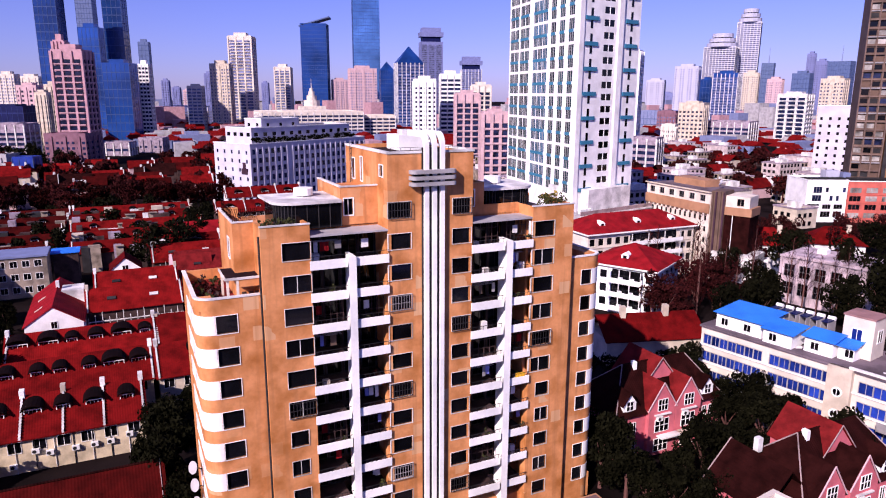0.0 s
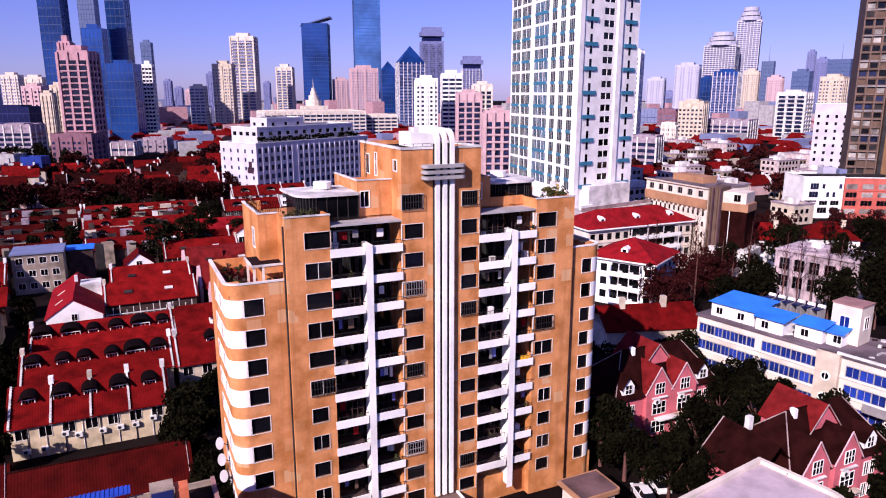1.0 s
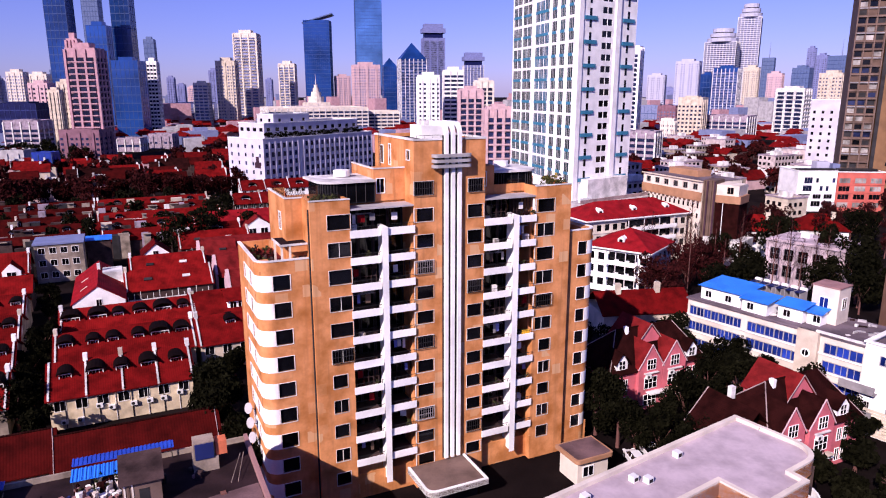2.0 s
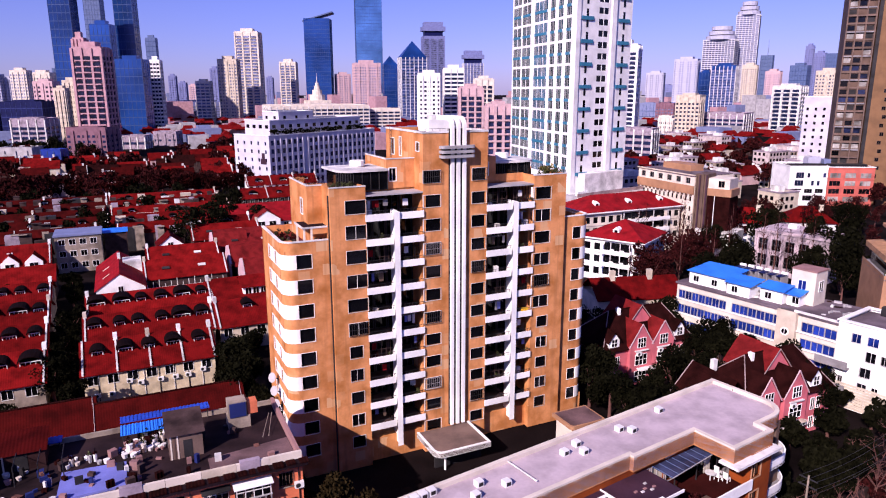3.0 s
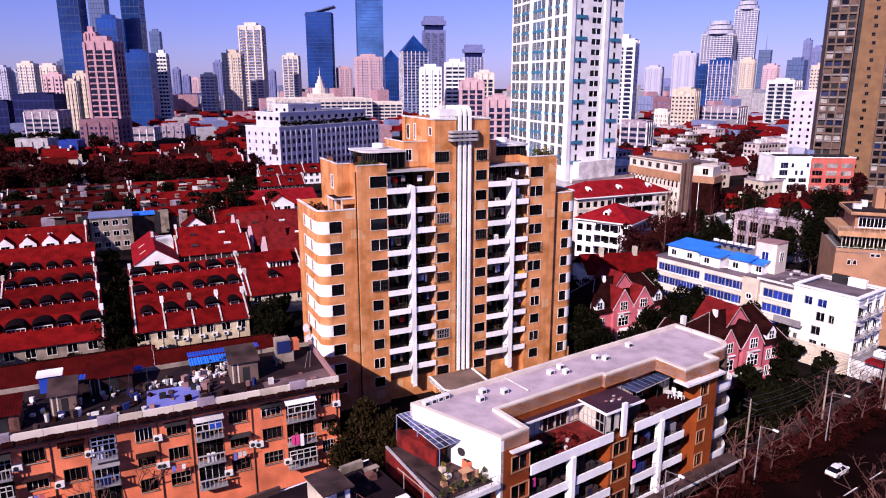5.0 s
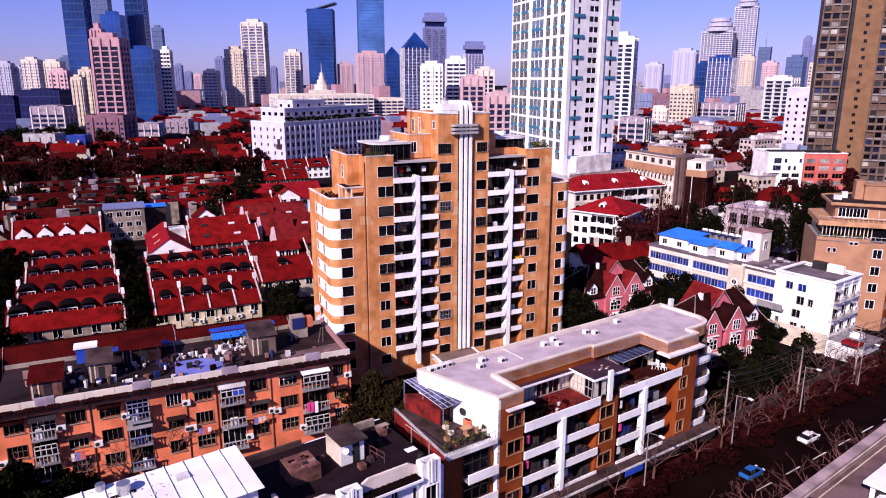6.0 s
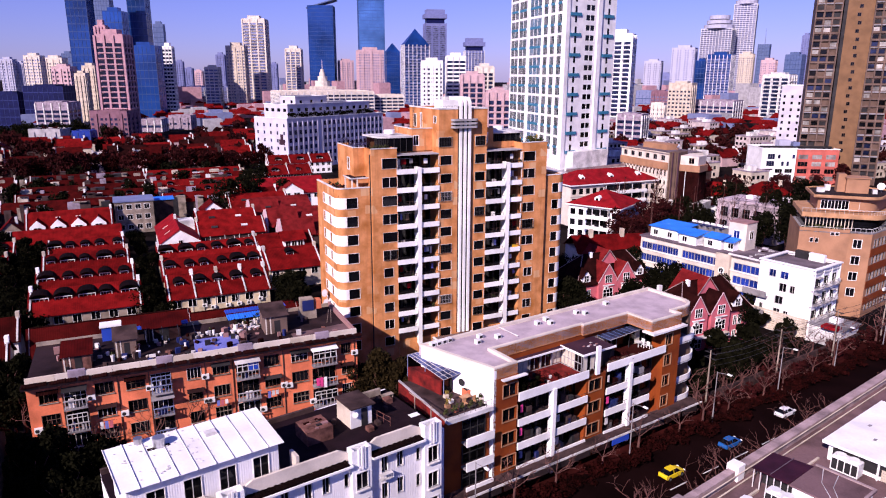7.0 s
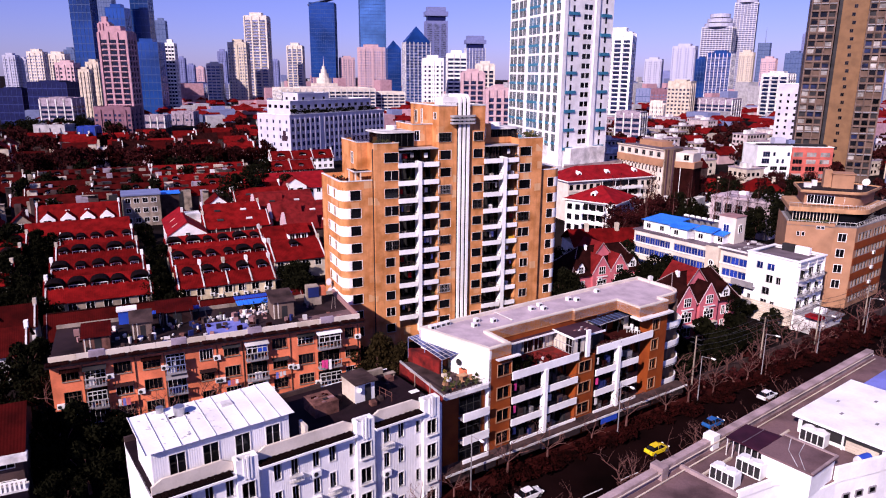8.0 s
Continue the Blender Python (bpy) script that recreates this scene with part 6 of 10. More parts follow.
# ---- the office roof nearest the camera ----
def near_block():
    N = thing("office_block", 18.26, 6.12, 41.0, "low office block with a grey flat roof and cooling plant", "building")
    outline = [(-40, -14), (2.6, -14), (2.6, -4.7), (8.0, -5.8), (8.0, -8.0), (11.6, -8.6), (16.6, -10.2), (45, -17), (45, 1.6), (-40, 1.6)]
    part("wall", prism(bmesh.new(), outline, 0, 11.5), M_WHITE, N, "white office wall")
    inner = [(-39.8, -13.8), (2.4, -13.8), (2.4, -4.5), (7.8, -5.6), (7.8, -7.8), (11.5, -8.4), (16.5, -10.0), (44.8, -16.8), (44.8, 1.0), (-39.8, 1.0)]
    part("roof_deck", prism(bmesh.new(), inner, 11.5, 11.6), M_SCREED2, N, "violet-grey roof deck")
    for (x0, y0), (x1, y1), h in (((2.6, -4.7), (8.0, -5.8), 12.1), ((11.6, -8.6), (16.6, -10.2), 12.9), ((16.6, -10.2), (45, -17), 12.9)):
        part("parapet", coping(bmesh.new(), [(x0, y0), (x1, y1)], 11.4, 0.35, h - 11.4, False), M_WHITE, N, "white roof-edge parapet")
    k = math.degrees(math.atan2(-1.6, 5.0))
    for j in range(3):
        window(N, face(11.8, -8.68, k), 0.8 + j * 1.6, 1.5 + j * 1.6, 9.6, 10.1, 0, 0, deep=-0.05, proud=0.1, frame_mat=M_GREY)
        window(N, face(11.8, -8.68, k), 0.8 + j * 1.6, 1.7 + j * 1.6, 6.6, 8.0, 1, 0, deep=-0.05, proud=0.1, frame_mat=M_GREY)
    part("parapet", cube(-40, -0.6, 1.0, 1.7, 11.5, 12.4), M_PARAPET, N, "tiled grey-pink parapet")
    for i in range(13):
        part("parapet_stone", cube(0.3 + i * 0.55, 0.83 + i * 0.55, 0.95, 1.65, 11.5, 12.55), M_PARAPET, N)
    for i in range(44):
        x = 8.6 + i * 0.8
        part("parapet_stone", cube(x, x + 0.77, 0.85, 1.7, 11.5, 12.5), M_PARAPET, N)
    part("parapet_post", cube(7.45, 8.55, 0.7, 1.8, 11.5, 13.0), M_WHITE, N, "white corner post of the parapet")
    part("parapet_post", cube(-0.6, 0.3, 0.6, 1.9, 11.5, 12.8), M_PARAPET, N, "pale corner post of the parapet")
    for y, z, r in ((0.7, 12.35, 0.06), (0.35, 11.75, 0.07)):
        part("roof_pipe", rod(bmesh.new(), (-40, y, z), (43, y, z), r, n=5), M_CREAM, N, "thin pale pipe along the parapet")
    part("kerb", cube(2.45, 2.75, -4.6, 0.9, 11.6, 11.95), M_PARAPET, N, "low pale kerb across the roof")
    part("kerb", cube(2.8, 7.6, -1.15, -0.95, 11.6, 11.8), M_CREAM, N, "low pale kerb across the roof")
    part("kerb", cube(12.0, 17.0, -1.9, -1.7, 11.6, 11.75), M_CREAM, N, "low pale kerb across the roof")
    # open plant room with a plum roof
    r = part("plant_room", cube(9.2, 11.2, -3.3, -0.6, 11.6, 13.3), M_DARK, N, "open plant room")
    part("plant_roof", prism(bmesh.new(), [(7.7, -3.4), (12.0, -3.5), (11.4, -0.2), (7.7, -0.3)], 13.4, 13.52), M_MAROON, r, "dull plum sheet roof")
    part("roof_seam", cube(7.8, 11.9, -1.85, -1.78, 13.52, 13.56), M_PLUMROOF, r)
    for i in range(6):
        part("post", rod(bmesh.new(), (7.9, -3.3 + i * 0.58, 11.6), (7.9, -3.3 + i * 0.58, 13.4), 0.05, n=5), M_WHITE_OLD, r, "pale post")
    w = part("roof_house", cube(7.3, 11.6, -8.2, -3.9, 11.5, 13.7), M_WHITE, N, "white rendered roof house")
    part("house_roof", cube(7.1, 11.8, -8.4, -3.7, 13.7, 13.85), M_SCREED2, w, "violet-grey roof")
    part("roof_edge", cube(7.1, 11.8, -8.4, -8.2, 13.85, 13.97), M_PARAPET, w)
    part("roof_edge", cube(11.6, 11.8, -8.2, -3.7, 13.85, 13.97), M_PARAPET, w)
    for y0, y1 in ((-7.6, -5.6), (-7.0, -4.4)):
        part("roof_cable", rod(rod(bmesh.new(), (7.3, y0, 13.88), (9.4, (y0 + y1) / 2 + 0.5, 13.88), 0.03, n=4), (9.4, (y0 + y1) / 2 + 0.5, 13.88), (11.5, y1, 13.88), 0.03, n=4), M_WHITE_OLD, w, "pale cable lying on the roof")
    # large white shed
    s = part("roof_shed", cube(17.6, 29.5, -10.6, -2.3, 11.6, 13.35), M_WHITE, N, "long white roof shed with open front")
    part("shed_roof", prism(bmesh.new(), [(17.0, -11.2), (29.9, -11.2), (29.9, -2.0), (17.0, -1.9)], 13.35, 13.6), M_WHITE, s, "white sheet roof")
    for x, y in ((20.5, -5.0), (23.0, -3.6), (21.0, -8.0), (26.0, -6.0)):
        part("roof_patch", cube(x, x + 0.5, y, y + 0.25, 13.6, 13.63), M_GREY, s, "small grey roof patch")
    c = part("roof_shed", cube(30.6, 38.0, -10.0, -3.2, 11.6, 12.9), M_WHITE_OLD, N, "low white roof shed")
    part("shed_roof", prism(bmesh.new(), [(30.3, -10.4), (38.4, -10.4), (38.4, -2.8), (30.3, -2.8)], 12.9, 13.05), M_TARP, c, "lavender-blue sheet roof")
    # dark sheet on the solid shed face draws the shade of its open front
    part("shed_opening", cube(17.54, 17.6, -9.8, -2.7, 12.0, 13.2), M_DARK, s, "dark panel for the shaded open front")
    for i in range(4):
        part("board", cube(17.46, 17.52, -9.6, -6.8, 11.7 + i * 0.26, 11.93 + i * 0.26), M_CREAM, s, "stacked pale board")
    part("shed_post", cube(17.4, 17.6, -6.6, -6.45, 11.6, 13.35), M_WHITE, s)
    part("roof_tank", rod(bmesh.new(), (15.8, -8.6, 12.1), (17.2, -8.9, 12.1), 0.42, n=14), M_BLUEPAINT, N, "blue tank lying on the roof")
    part("tank_end", rod(bmesh.new(), (15.5, -8.53, 12.1), (15.8, -8.6, 12.1), 0.3, 0.42, n=14), M_WHITE_OLD, N, "white tank end")
    # cooling units
    for x, y in ((3.1, -1.6), (6.1, -2.3), (16.0, -3.2)):
        u = part("cooling_unit", cube(x, x + 1.1, y - 2.3, y, 11.7, 13.0), M_ACWHITE, N, "large white cooling unit with dark grilles")
        for j in range(4):
            part("grille", cube(x - 0.03, x + 0.01, y - 2.2 + j * 0.55, y - 1.75 + j * 0.55, 11.85, 12.85), M_DARK, u)
        for j in range(2):
            part("fan_ring", rod(bmesh.new(), (x + 0.55, y - 0.6 - j * 1.1, 13.0), (x + 0.55, y - 0.6 - j * 1.1, 13.2), 0.42, n=14), M_ACWHITE, u)


near_block()


# ---- the blue-roofed offices and white end block ----
def blue_block():
    B = thing("office_building", 38.26, 106.07, -51.0, "white office wing with blue strip windows and blue roof sheds", "building")
    heads = [10.9, 8.3, 5.5]
    bm = bmesh.new()
    holes, strips = [], []
    for x0, x1 in ((-0.6, 8.6), (9.6, 18.2), (21.2, 26.4)):
        for h in heads:
            n = int((x1 - x0) / 1.3)
            strips.append((1.0 + x0, 1.0 + x1, h - 1.6, h))
            holes += [(1.07 + x0 + j * (x1 - x0) / n, 0.93 + x0 + (j + 1) * (x1 - x0) / n, h - 1.5, h - 0.1) for j in range(n)]
    holed(bm, 28.0, 0, 11.9, strips, face(-1.0, -2.2))
    holed(bm, 10, 0, 11.9, [], face(-1.0, 8, -90))
    box(bm, -1, 27, 7.8, 8, 0, 11.9)
    part("wall", bm, M_CREAM2, B, "pale cream rendered wall")
    for h in holes:
        window(B, face(-1.0, -2.2), *h, 1, 0, pane_mat=M_GLASSBLUE, frame_mat=M_GREYPALE, rim=0.05, proud=0.02)
    for h in heads:
        part("ledge", cube(-1.1, 27, -2.45, -2.2, h - 1.75, h - 1.55), M_WHITE, B, "white ledge below the windows")
    part("stair_bay", prism(bmesh.new(), [(17.6, -2.9)] + [(20.6, -2.9), (20.6, -2.2), (17.6, -2.2)], 0, 12.2), M_CREAM, B, "projecting stair bay")
    for z in (8.9, 5.9, 2.9):
        ring = part("porthole", rod(bmesh.new(), (19.1, -3.0, z), (19.1, -2.88, z), 0.66, n=20), M_WHITE, B, "round window with a white rim")
        part("pane", rod(bmesh.new(), (19.1, -3.02, z), (19.1, -2.98, z), 0.46, n=20), M_GLASS, ring)
        part("glazing_bar", cube(19.06, 19.14, -3.05, -3.0, z - 0.5, z + 0.5), M_WHITE, ring)
    part("roof_deck", cube(-1.2, 27, -2.5, 8, 11.9, 12.2), M_PLUMROOF, B, "dark violet-grey roof")
    # sheds with blue roofs
    for x0, x1, y0, y1, h in ((0.6, 7.6, -1.2, 4.8, 2.2), (8.2, 12.2, -1.8, 1.8, 2.0), (13.3, 17.0, -0.6, 2.0, 2.1), (17.3, 19.2, 0.2, 2.2, 1.8)):
        s = part("roof_shed", cube(x0, x1, y0, y1, 12.2, 12.2 + h), M_WHITE, B, "white prefabricated roof shed")
        bm = bmesh.new()
        v = [bm.verts.new(c) for c in ((x0 - 0.4, y0 - 0.5, 12.2 + h), (x1 + 0.4, y0 - 0.5, 12.2 + h), (x1 + 0.4, y1 + 0.4, 12.8 + h), (x0 - 0.4, y1 + 0.4, 12.8 + h))]
        bm.faces.new(v)
        bmesh.ops.solidify(bm, geom=bm.faces[:], thickness=0.1)
        part("shed_roof", bm, M_BLUEROOF, s, "blue corrugated sheet roof")
        for j in range(max(1, int((x1 - x0) / 3.5))):
            window(s, face(x0, y0), 0.9 + j * 3.5, 1.9 + j * 3.5, 12.7, 13.7, 1, 0, deep=-0.05, proud=0.1, frame_mat=M_WHITE)
    for i in range(6):
        x = 5.0 + i * 1.5
        rack = part("solar_rack", box(box(bmesh.new(), x, x + 0.06, 5.2, 7.6, 12.2, 14.9), x + 0.9, x + 0.96, 5.2, 7.6, 12.2, 14.9), M_GREYPALE, B, "pale frame of a solar water heater")
        part("solar_panel", cube(x, x + 1.0, 5.2, 7.0, 14.9, 15.0), M_NAVYCLAD, rack, "dark solar collector")
        part("tank", rod(bmesh.new(), (x, 7.3, 15.1), (x + 1.0, 7.3, 15.1), 0.3, n=10), M_WHITE, rack, "white hot-water tank")
    t = part("stair_tower", cube(16.6, 20.4, 2.4, 6.0, 12.2, 17.6), M_CREAM2, B, "cream stair tower on the roof")
    part("tower_roof", cube(16.5, 20.5, 2.3, 6.1, 17.6, 17.8), M_SALMON, t)
    window(t, face(16.6, 2.4), 1.2, 2.4, 14.4, 16.0, 1, 0, deep=-0.05, proud=0.1, pane_mat=M_GLASSBLUE)
    window(t, face(20.4, 2.4, 90), 1.2, 2.4, 14.4, 16.0, 1, 0, deep=-0.05, proud=0.1)
    for i in range(10):
        part("cooling_unit", cube(3 + (i % 5) * 1.3, 4 + (i % 5) * 1.3, 5.4 + (i // 5) * 1.2, 6.3 + (i // 5) * 1.2, 12.2, 13.2), M_ACWHITE, B, "white cooling unit")
    rnd = random.Random(63)
    for i in range(34):
        x, y = rnd.uniform(12, 26), rnd.uniform(-1.8, 7.2)
        if 14.4 < x < 22.4 and y < 6.4:
            continue
        part("roof_litter", box(bmesh.new(), 0, rnd.uniform(0.3, 1.2), 0, rnd.uniform(0.15, 0.6), 0, rnd.uniform(0.08, 0.4), pose(x, y, 12.2, 0, 0, rnd.uniform(0, 90))), rnd.choice((M_DARK, M_WHITE_OLD, M_NEARBLACK, M_GREYPALE)), B, "boards and bits lying on the roof")
    part("roof_upstand", cube(20.0, 27.0, -2.5, -2.2, 12.2, 12.5), M_WHITE_OLD, B, "low pale upstand along the roof")
    # end block
    Wb = thing("white_end_block", *(Matrix.Rotation(radians(-51), 4, "Z") @ Vector((26.8, -3.0, 0)) + Vector((38.26, 106.07, 0))).xy, -51.0, "white rendered end block with railed balconies beside the road", "building")
    bm = bmesh.new()
    front = [(2.0, 3.2, 10.2, 11.5), (4.1, 5.5, 10.2, 11.5), (4.1, 5.4, 7.8, 9.3), (6.1, 6.9, 7.9, 9.2), (3.6, 5.0, 5.4, 6.8), (0.8, 1.4, 3.4, 4.7), (3.5, 4.7, 3.0, 4.4), (5.4, 6.2, 3.0, 4.3), (0.9, 2.0, 0.9, 2.1), (3.4, 4.6, 0.8, 2.0)]
    holed(bm, 9.8, 0, 13.0, front, face(0, 0))
    side = [(x, x + 1.4, h - 1.6, h) for h in (11.2, 8.2, 5.2, 2.4) for x in (1.2, 4.0, 6.8)]
    holed(bm, 9.5, 0, 13.0, side, face(9.8, 0, 90))
    holed(bm, 9.5, 0, 13.0, [], face(0, 9.5, -90))
    box(bm, 0, 9.8, 9.2, 9.5, 0, 13.0)
    part("wall", bm, M_WHITE, Wb, "white rendered wall")
    for i, h in enumerate(front):
        window(Wb, face(0, 0), *h, 1, 0, pane_mat=M_GLASSBLUE if i < 2 else M_GLASS, frame_mat=M_WHITE_OLD, rim=0.06)
    for h in side:
        window(Wb, face(9.8, 0, 90), *h, 1, 1, frame_mat=M_DARK)
    part("roof_deck", cube(0.3, 9.5, 0.3, 9.2, 12.3, 12.5), M_PLUMROOF, Wb, "violet-grey roof")
    part("coping", coping(bmesh.new(), [(-0.2, -0.2), (10.3, -0.2), (10.3, 9.6), (-0.2, 9.6)], 12.9, 0.7, 0.2), M_WHITE, Wb, "white projecting coping")
    for z in (6.2, 2.6):
        b = part("balcony", cube(-2.4, 2.2, -0.9, 0, z - 0.2, z), M_GREY, Wb)
        part("balustrade", cube(-2.4, 2.2, -0.95, -0.85, z, z + 1.0), M_GREY, b, "grey balustrade")
    rnd = random.Random(61)
    for h in (11.2, 8.2, 5.2):
        for x in (1.0, 3.8, 6.6):
            b = part("balcony", cube(9.8, 10.7, x, x + 1.9, h - 1.9, h - 1.75), M_GREY, Wb)
            bm = bmesh.new()
            for j in range(8):
                rod(bm, (10.68, x + 0.05 + j * 0.26, h - 1.75), (10.68, x + 0.05 + j * 0.26, h - 0.9), 0.02, n=4)
            box(bm, 10.64, 10.72, x, x + 1.9, h - 0.93, h - 0.87)
            part("cage", bm, M_WHITE_OLD, b, "white iron railing")
    bm = bmesh.new()
    for x in (0.2, 3.2, 6.2, 9.2):
        box(bm, 9.82, 10.1, x, x + 0.25, 0, 12.9)
    part("pilaster", bm, M_WHITE, Wb)
    for z in (3.3, 6.1, 9.1, 12.0):
        part("string_course", cube(9.8, 10.05, -0.1, 9.5, z, z + 0.22), M_WHITE_OLD, Wb, "projecting white string course")
        if z < 12:
            for y in (2.7, 5.6, 8.4):
                ac_unit(Wb, face(9.83, y, 90) @ Matrix.Translation((0, 0, z + 0.5)))
                if rnd.random() < 0.4:
                    part("awning", box(bmesh.new(), 9.85, 10.5, y - 1.7, y - 0.1, z + 2.2, z + 2.28), rnd.choice((M_WHITE_OLD, M_GREYPALE, M_CREAM)), Wb, "small pale window awning")
    for k in range(9):
        part("stone_course", cube(-0.06, 9.86, -0.06, 0.0, 0.1 + k * 0.42, 0.46 + k * 0.42), M_CREAM, Wb, "tan stone course of the base")
        part("stone_course", cube(9.8, 9.86, 0.0, 9.5, 0.1 + k * 0.42, 0.46 + k * 0.42), M_CREAM, Wb, "tan stone course of the base")
    a = part("annexe", cube(9.9, 15.5, 0.5, 7.0, 0, 3.2), M_WHITE_OLD, Wb, "low white annexe")
    part("annexe_roof", cube(9.9, 15.8, 0.2, 7.3, 3.2, 3.4), M_GREY, a)
    part("shop_awning", prism(bmesh.new(), [(12.5, -0.6), (15.2, -0.6), (15.2, 1.2), (12.5, 1.2)], 3.4, 3.9), M_REDBRIGHT, a, "red awning")
    part("skylight", cube(12, 13.6, 3.4, 5.2, 3.4, 4.2), M_WHITE, a, "white roof light")
    part("tank_rack", cube(2.2, 4.6, 8.0, 9.0, 12.5, 13.9), M_DARK, Wb, "dark tank rack")
    part("roof_fan", cube(4.8, 7.6, 8.0, 8.8, 12.5, 13.9), M_WHITE, Wb, "white cooling unit")


blue_block()


# ---- pink gabled houses ----
def gable_roof(bm, x0, x1, y0, y1, ze, zr, over=0.4, th=0.14):
    """A roof with its ridge along y."""
    xm = (x0 + x1) / 2
    for a in (x0 - over, x1 + over):
        za = ze - (zr - ze) * over / ((x1 - x0) / 2)
        p = [(a, y0 - over, za), (xm, y0 - over, zr), (xm, y1 + over, zr), (a, y1 + over, za)]
        lo = [bm.verts.new(c) for c in p]
        hi = [bm.verts.new((c[0], c[1], c[2] + th)) for c in p]
        bm.faces.new(lo)
        bm.faces.new(hi)
        for i in range(4):
            bm.faces.new((lo[i], lo[(i + 1) % 4], hi[(i + 1) % 4], hi[i]))
    return bm


def pentagon(bm, x0, x1, y, zb, ze, zr, th=0.25):
    """A gable wall in a plane across y."""
    xm = (x0 + x1) / 2
    co = [(x0, zb), (x1, zb), (x1, ze), (xm, zr), (x0, ze)]
    a, b = [bm.verts.new((x, y, z)) for x, z in co], [bm.verts.new((x, y + th, z)) for x, z in co]
    bm.faces.new(a)
    bm.faces.new(b[::-1])
    for i in range(5):
        bm.faces.new((a[i], a[(i + 1) % 5], b[(i + 1) % 5], b[i]))
    return bm


def ridge_x_roof(bm, x0, x1, y0, y1, ze, zr, over=0.4, th=0.14):
    """A roof with its ridge along x."""
    t = bmesh.new()
    gable_roof(t, y0, y1, x0, x1, ze, zr, over, th)
    for v in t.verts:
        v.co = Vector((v.co.y, v.co.x, v.co.z))
    me = bpy.data.meshes.new("t")
    t.to_mesh(me)
    t.free()
    bm.from_mesh(me)
    bpy.data.meshes.remove(me)
    return bm


def pink_house(x, y, turn, L, gables, dormers, cross, gable_tile):
    H = thing("pink_house", x, y, turn, "pink-rendered gabled house with dark brown tile roof and white dormers", "house", "pink gabled houses")
    part("wall", cube(0, L, 0, 9, 0, 6.2), M_PINK, H, "pink rendered wall")
    # main roof, ridge along x
    bm = bmesh.new()
    v = [bm.verts.new(c) for c in ((-0.4, -0.4, 6.0), (L + 0.4, -0.4, 6.0), (L + 0.4, 9.4, 6.0), (-0.4, 9.4, 6.0), (4.2, 4.5, 10.9), (L - 2.6, 4.5, 10.9))]
    for f in ((0, 1, 5, 4), (1, 2, 5), (2, 3, 4, 5), (3, 0, 4), (3, 2, 1, 0)):
        bm.faces.new([v[i] for i in f])
    part("roof", bm, M_BROWNROOF, H, "dark brown tile roof")
    # a taller cross wing behind the front gables, its verges mortared white
    part("cross_wing", pentagon(bmesh.new(), cross - 2.6, cross + 2.6, 2.6, 6.0, 8.6, 11.6, 6.2), M_PINK, H, "pink cross wing")
    part("cross_roof", gable_roof(bmesh.new(), cross - 2.6, cross + 2.6, 2.7, 8.8, 8.6, 11.7, 0.3), M_RED2, H, "red tile roof of the cross wing")
    for (a, b) in (((-0.4, -0.4, 6.05), (4.2, 4.5, 10.98)), ((-0.4, 9.4, 6.05), (4.2, 4.5, 10.98)), ((L + 0.4, -0.4, 6.05), (L - 2.6, 4.5, 10.98)), ((cross - 2.9, 2.4, 8.4), (cross, 2.4, 11.85)), ((cross + 2.9, 2.4, 8.4), (cross, 2.4, 11.85))):
        part("verge", rod(bmesh.new(), a, b, 0.07, n=5), M_PARAPET, H, "pale mortared verge")
    part("chimney", cube(cross - 3.6, cross - 3.1, 3.8, 4.5, 8.5, 11.3), M_WHITE, H, "white chimney")
    for gx in gables:
        bm = pentagon(bmesh.new(), gx - 2.15, gx + 2.15, -0.6, 0, 6.6, 9.7)
        box(bm, gx - 2.15, gx + 2.15, -0.36, 0.5, 0, 6.5)
        part("front_gable", bm, M_PINK, H, "pink front gable")
        for sx in (-1, 1):
            part("verge", rod(bmesh.new(), (gx + sx * 2.4, -0.66, 6.35), (gx, -0.66, 9.95), 0.09, n=5), M_PALEPINK, H, "pale gable verge")
        part("gable_roof", gable_roof(bmesh.new(), gx - 2.15, gx + 2.15, -0.4, 5.0, 6.6, 9.8, 0.12), gable_tile, H, "tile roof of the front gable")
        for z, w, h in ((6.2, 1.5, 1.5), (3.3, 2.2, 1.7), (0.6, 2.2, 1.7)):
            window(H, face(gx - w / 2, -0.6), 0, w, z, z + h, 2, 1, deep=-0.05, proud=0.09, rim=0.06)
        part("ledge", cube(gx - 1.3, gx + 1.3, -0.9, -0.6, 5.6, 5.75), M_WHITE_OLD, H)
    for gx, d in dormers:
        dm = part("dormer", pentagon(bmesh.new(), gx - d, gx + d, 0.2, 6.2, 7.7, 9.0, 2.5), M_WHITE, H, "white dormer")
        part("dormer_roof", gable_roof(bmesh.new(), gx - d, gx + d, 0.2, 3.0, 7.7, 9.05, 0.25), M_BROWNROOF, dm, "dark tile dormer roof")
        window(dm, face(gx - 0.5, 0.2), 0, 1.0, 6.7, 7.9, 1, 1, deep=-0.05, proud=0.08)
        for z in (3.4, 0.7):
            window(H, face(gx - 0.9, 0), 0, 0.7, z, z + 1.6, 1, 0, deep=-0.05, proud=0.09, rim=0.06)
            window(H, face(gx + 0.2, 0), 0, 0.7, z, z + 1.6, 1, 0, deep=-0.05, proud=0.09, rim=0.06)
    for ax, az in ((gables[0] - 1.0, 4.9), (gables[1] - 1.1, 4.9), (gables[1] + 1.3, 2.0), (gables[0] + 1.7, 2.0)):
        ac_unit(H, Matrix.Translation((ax, -0.62, az)))
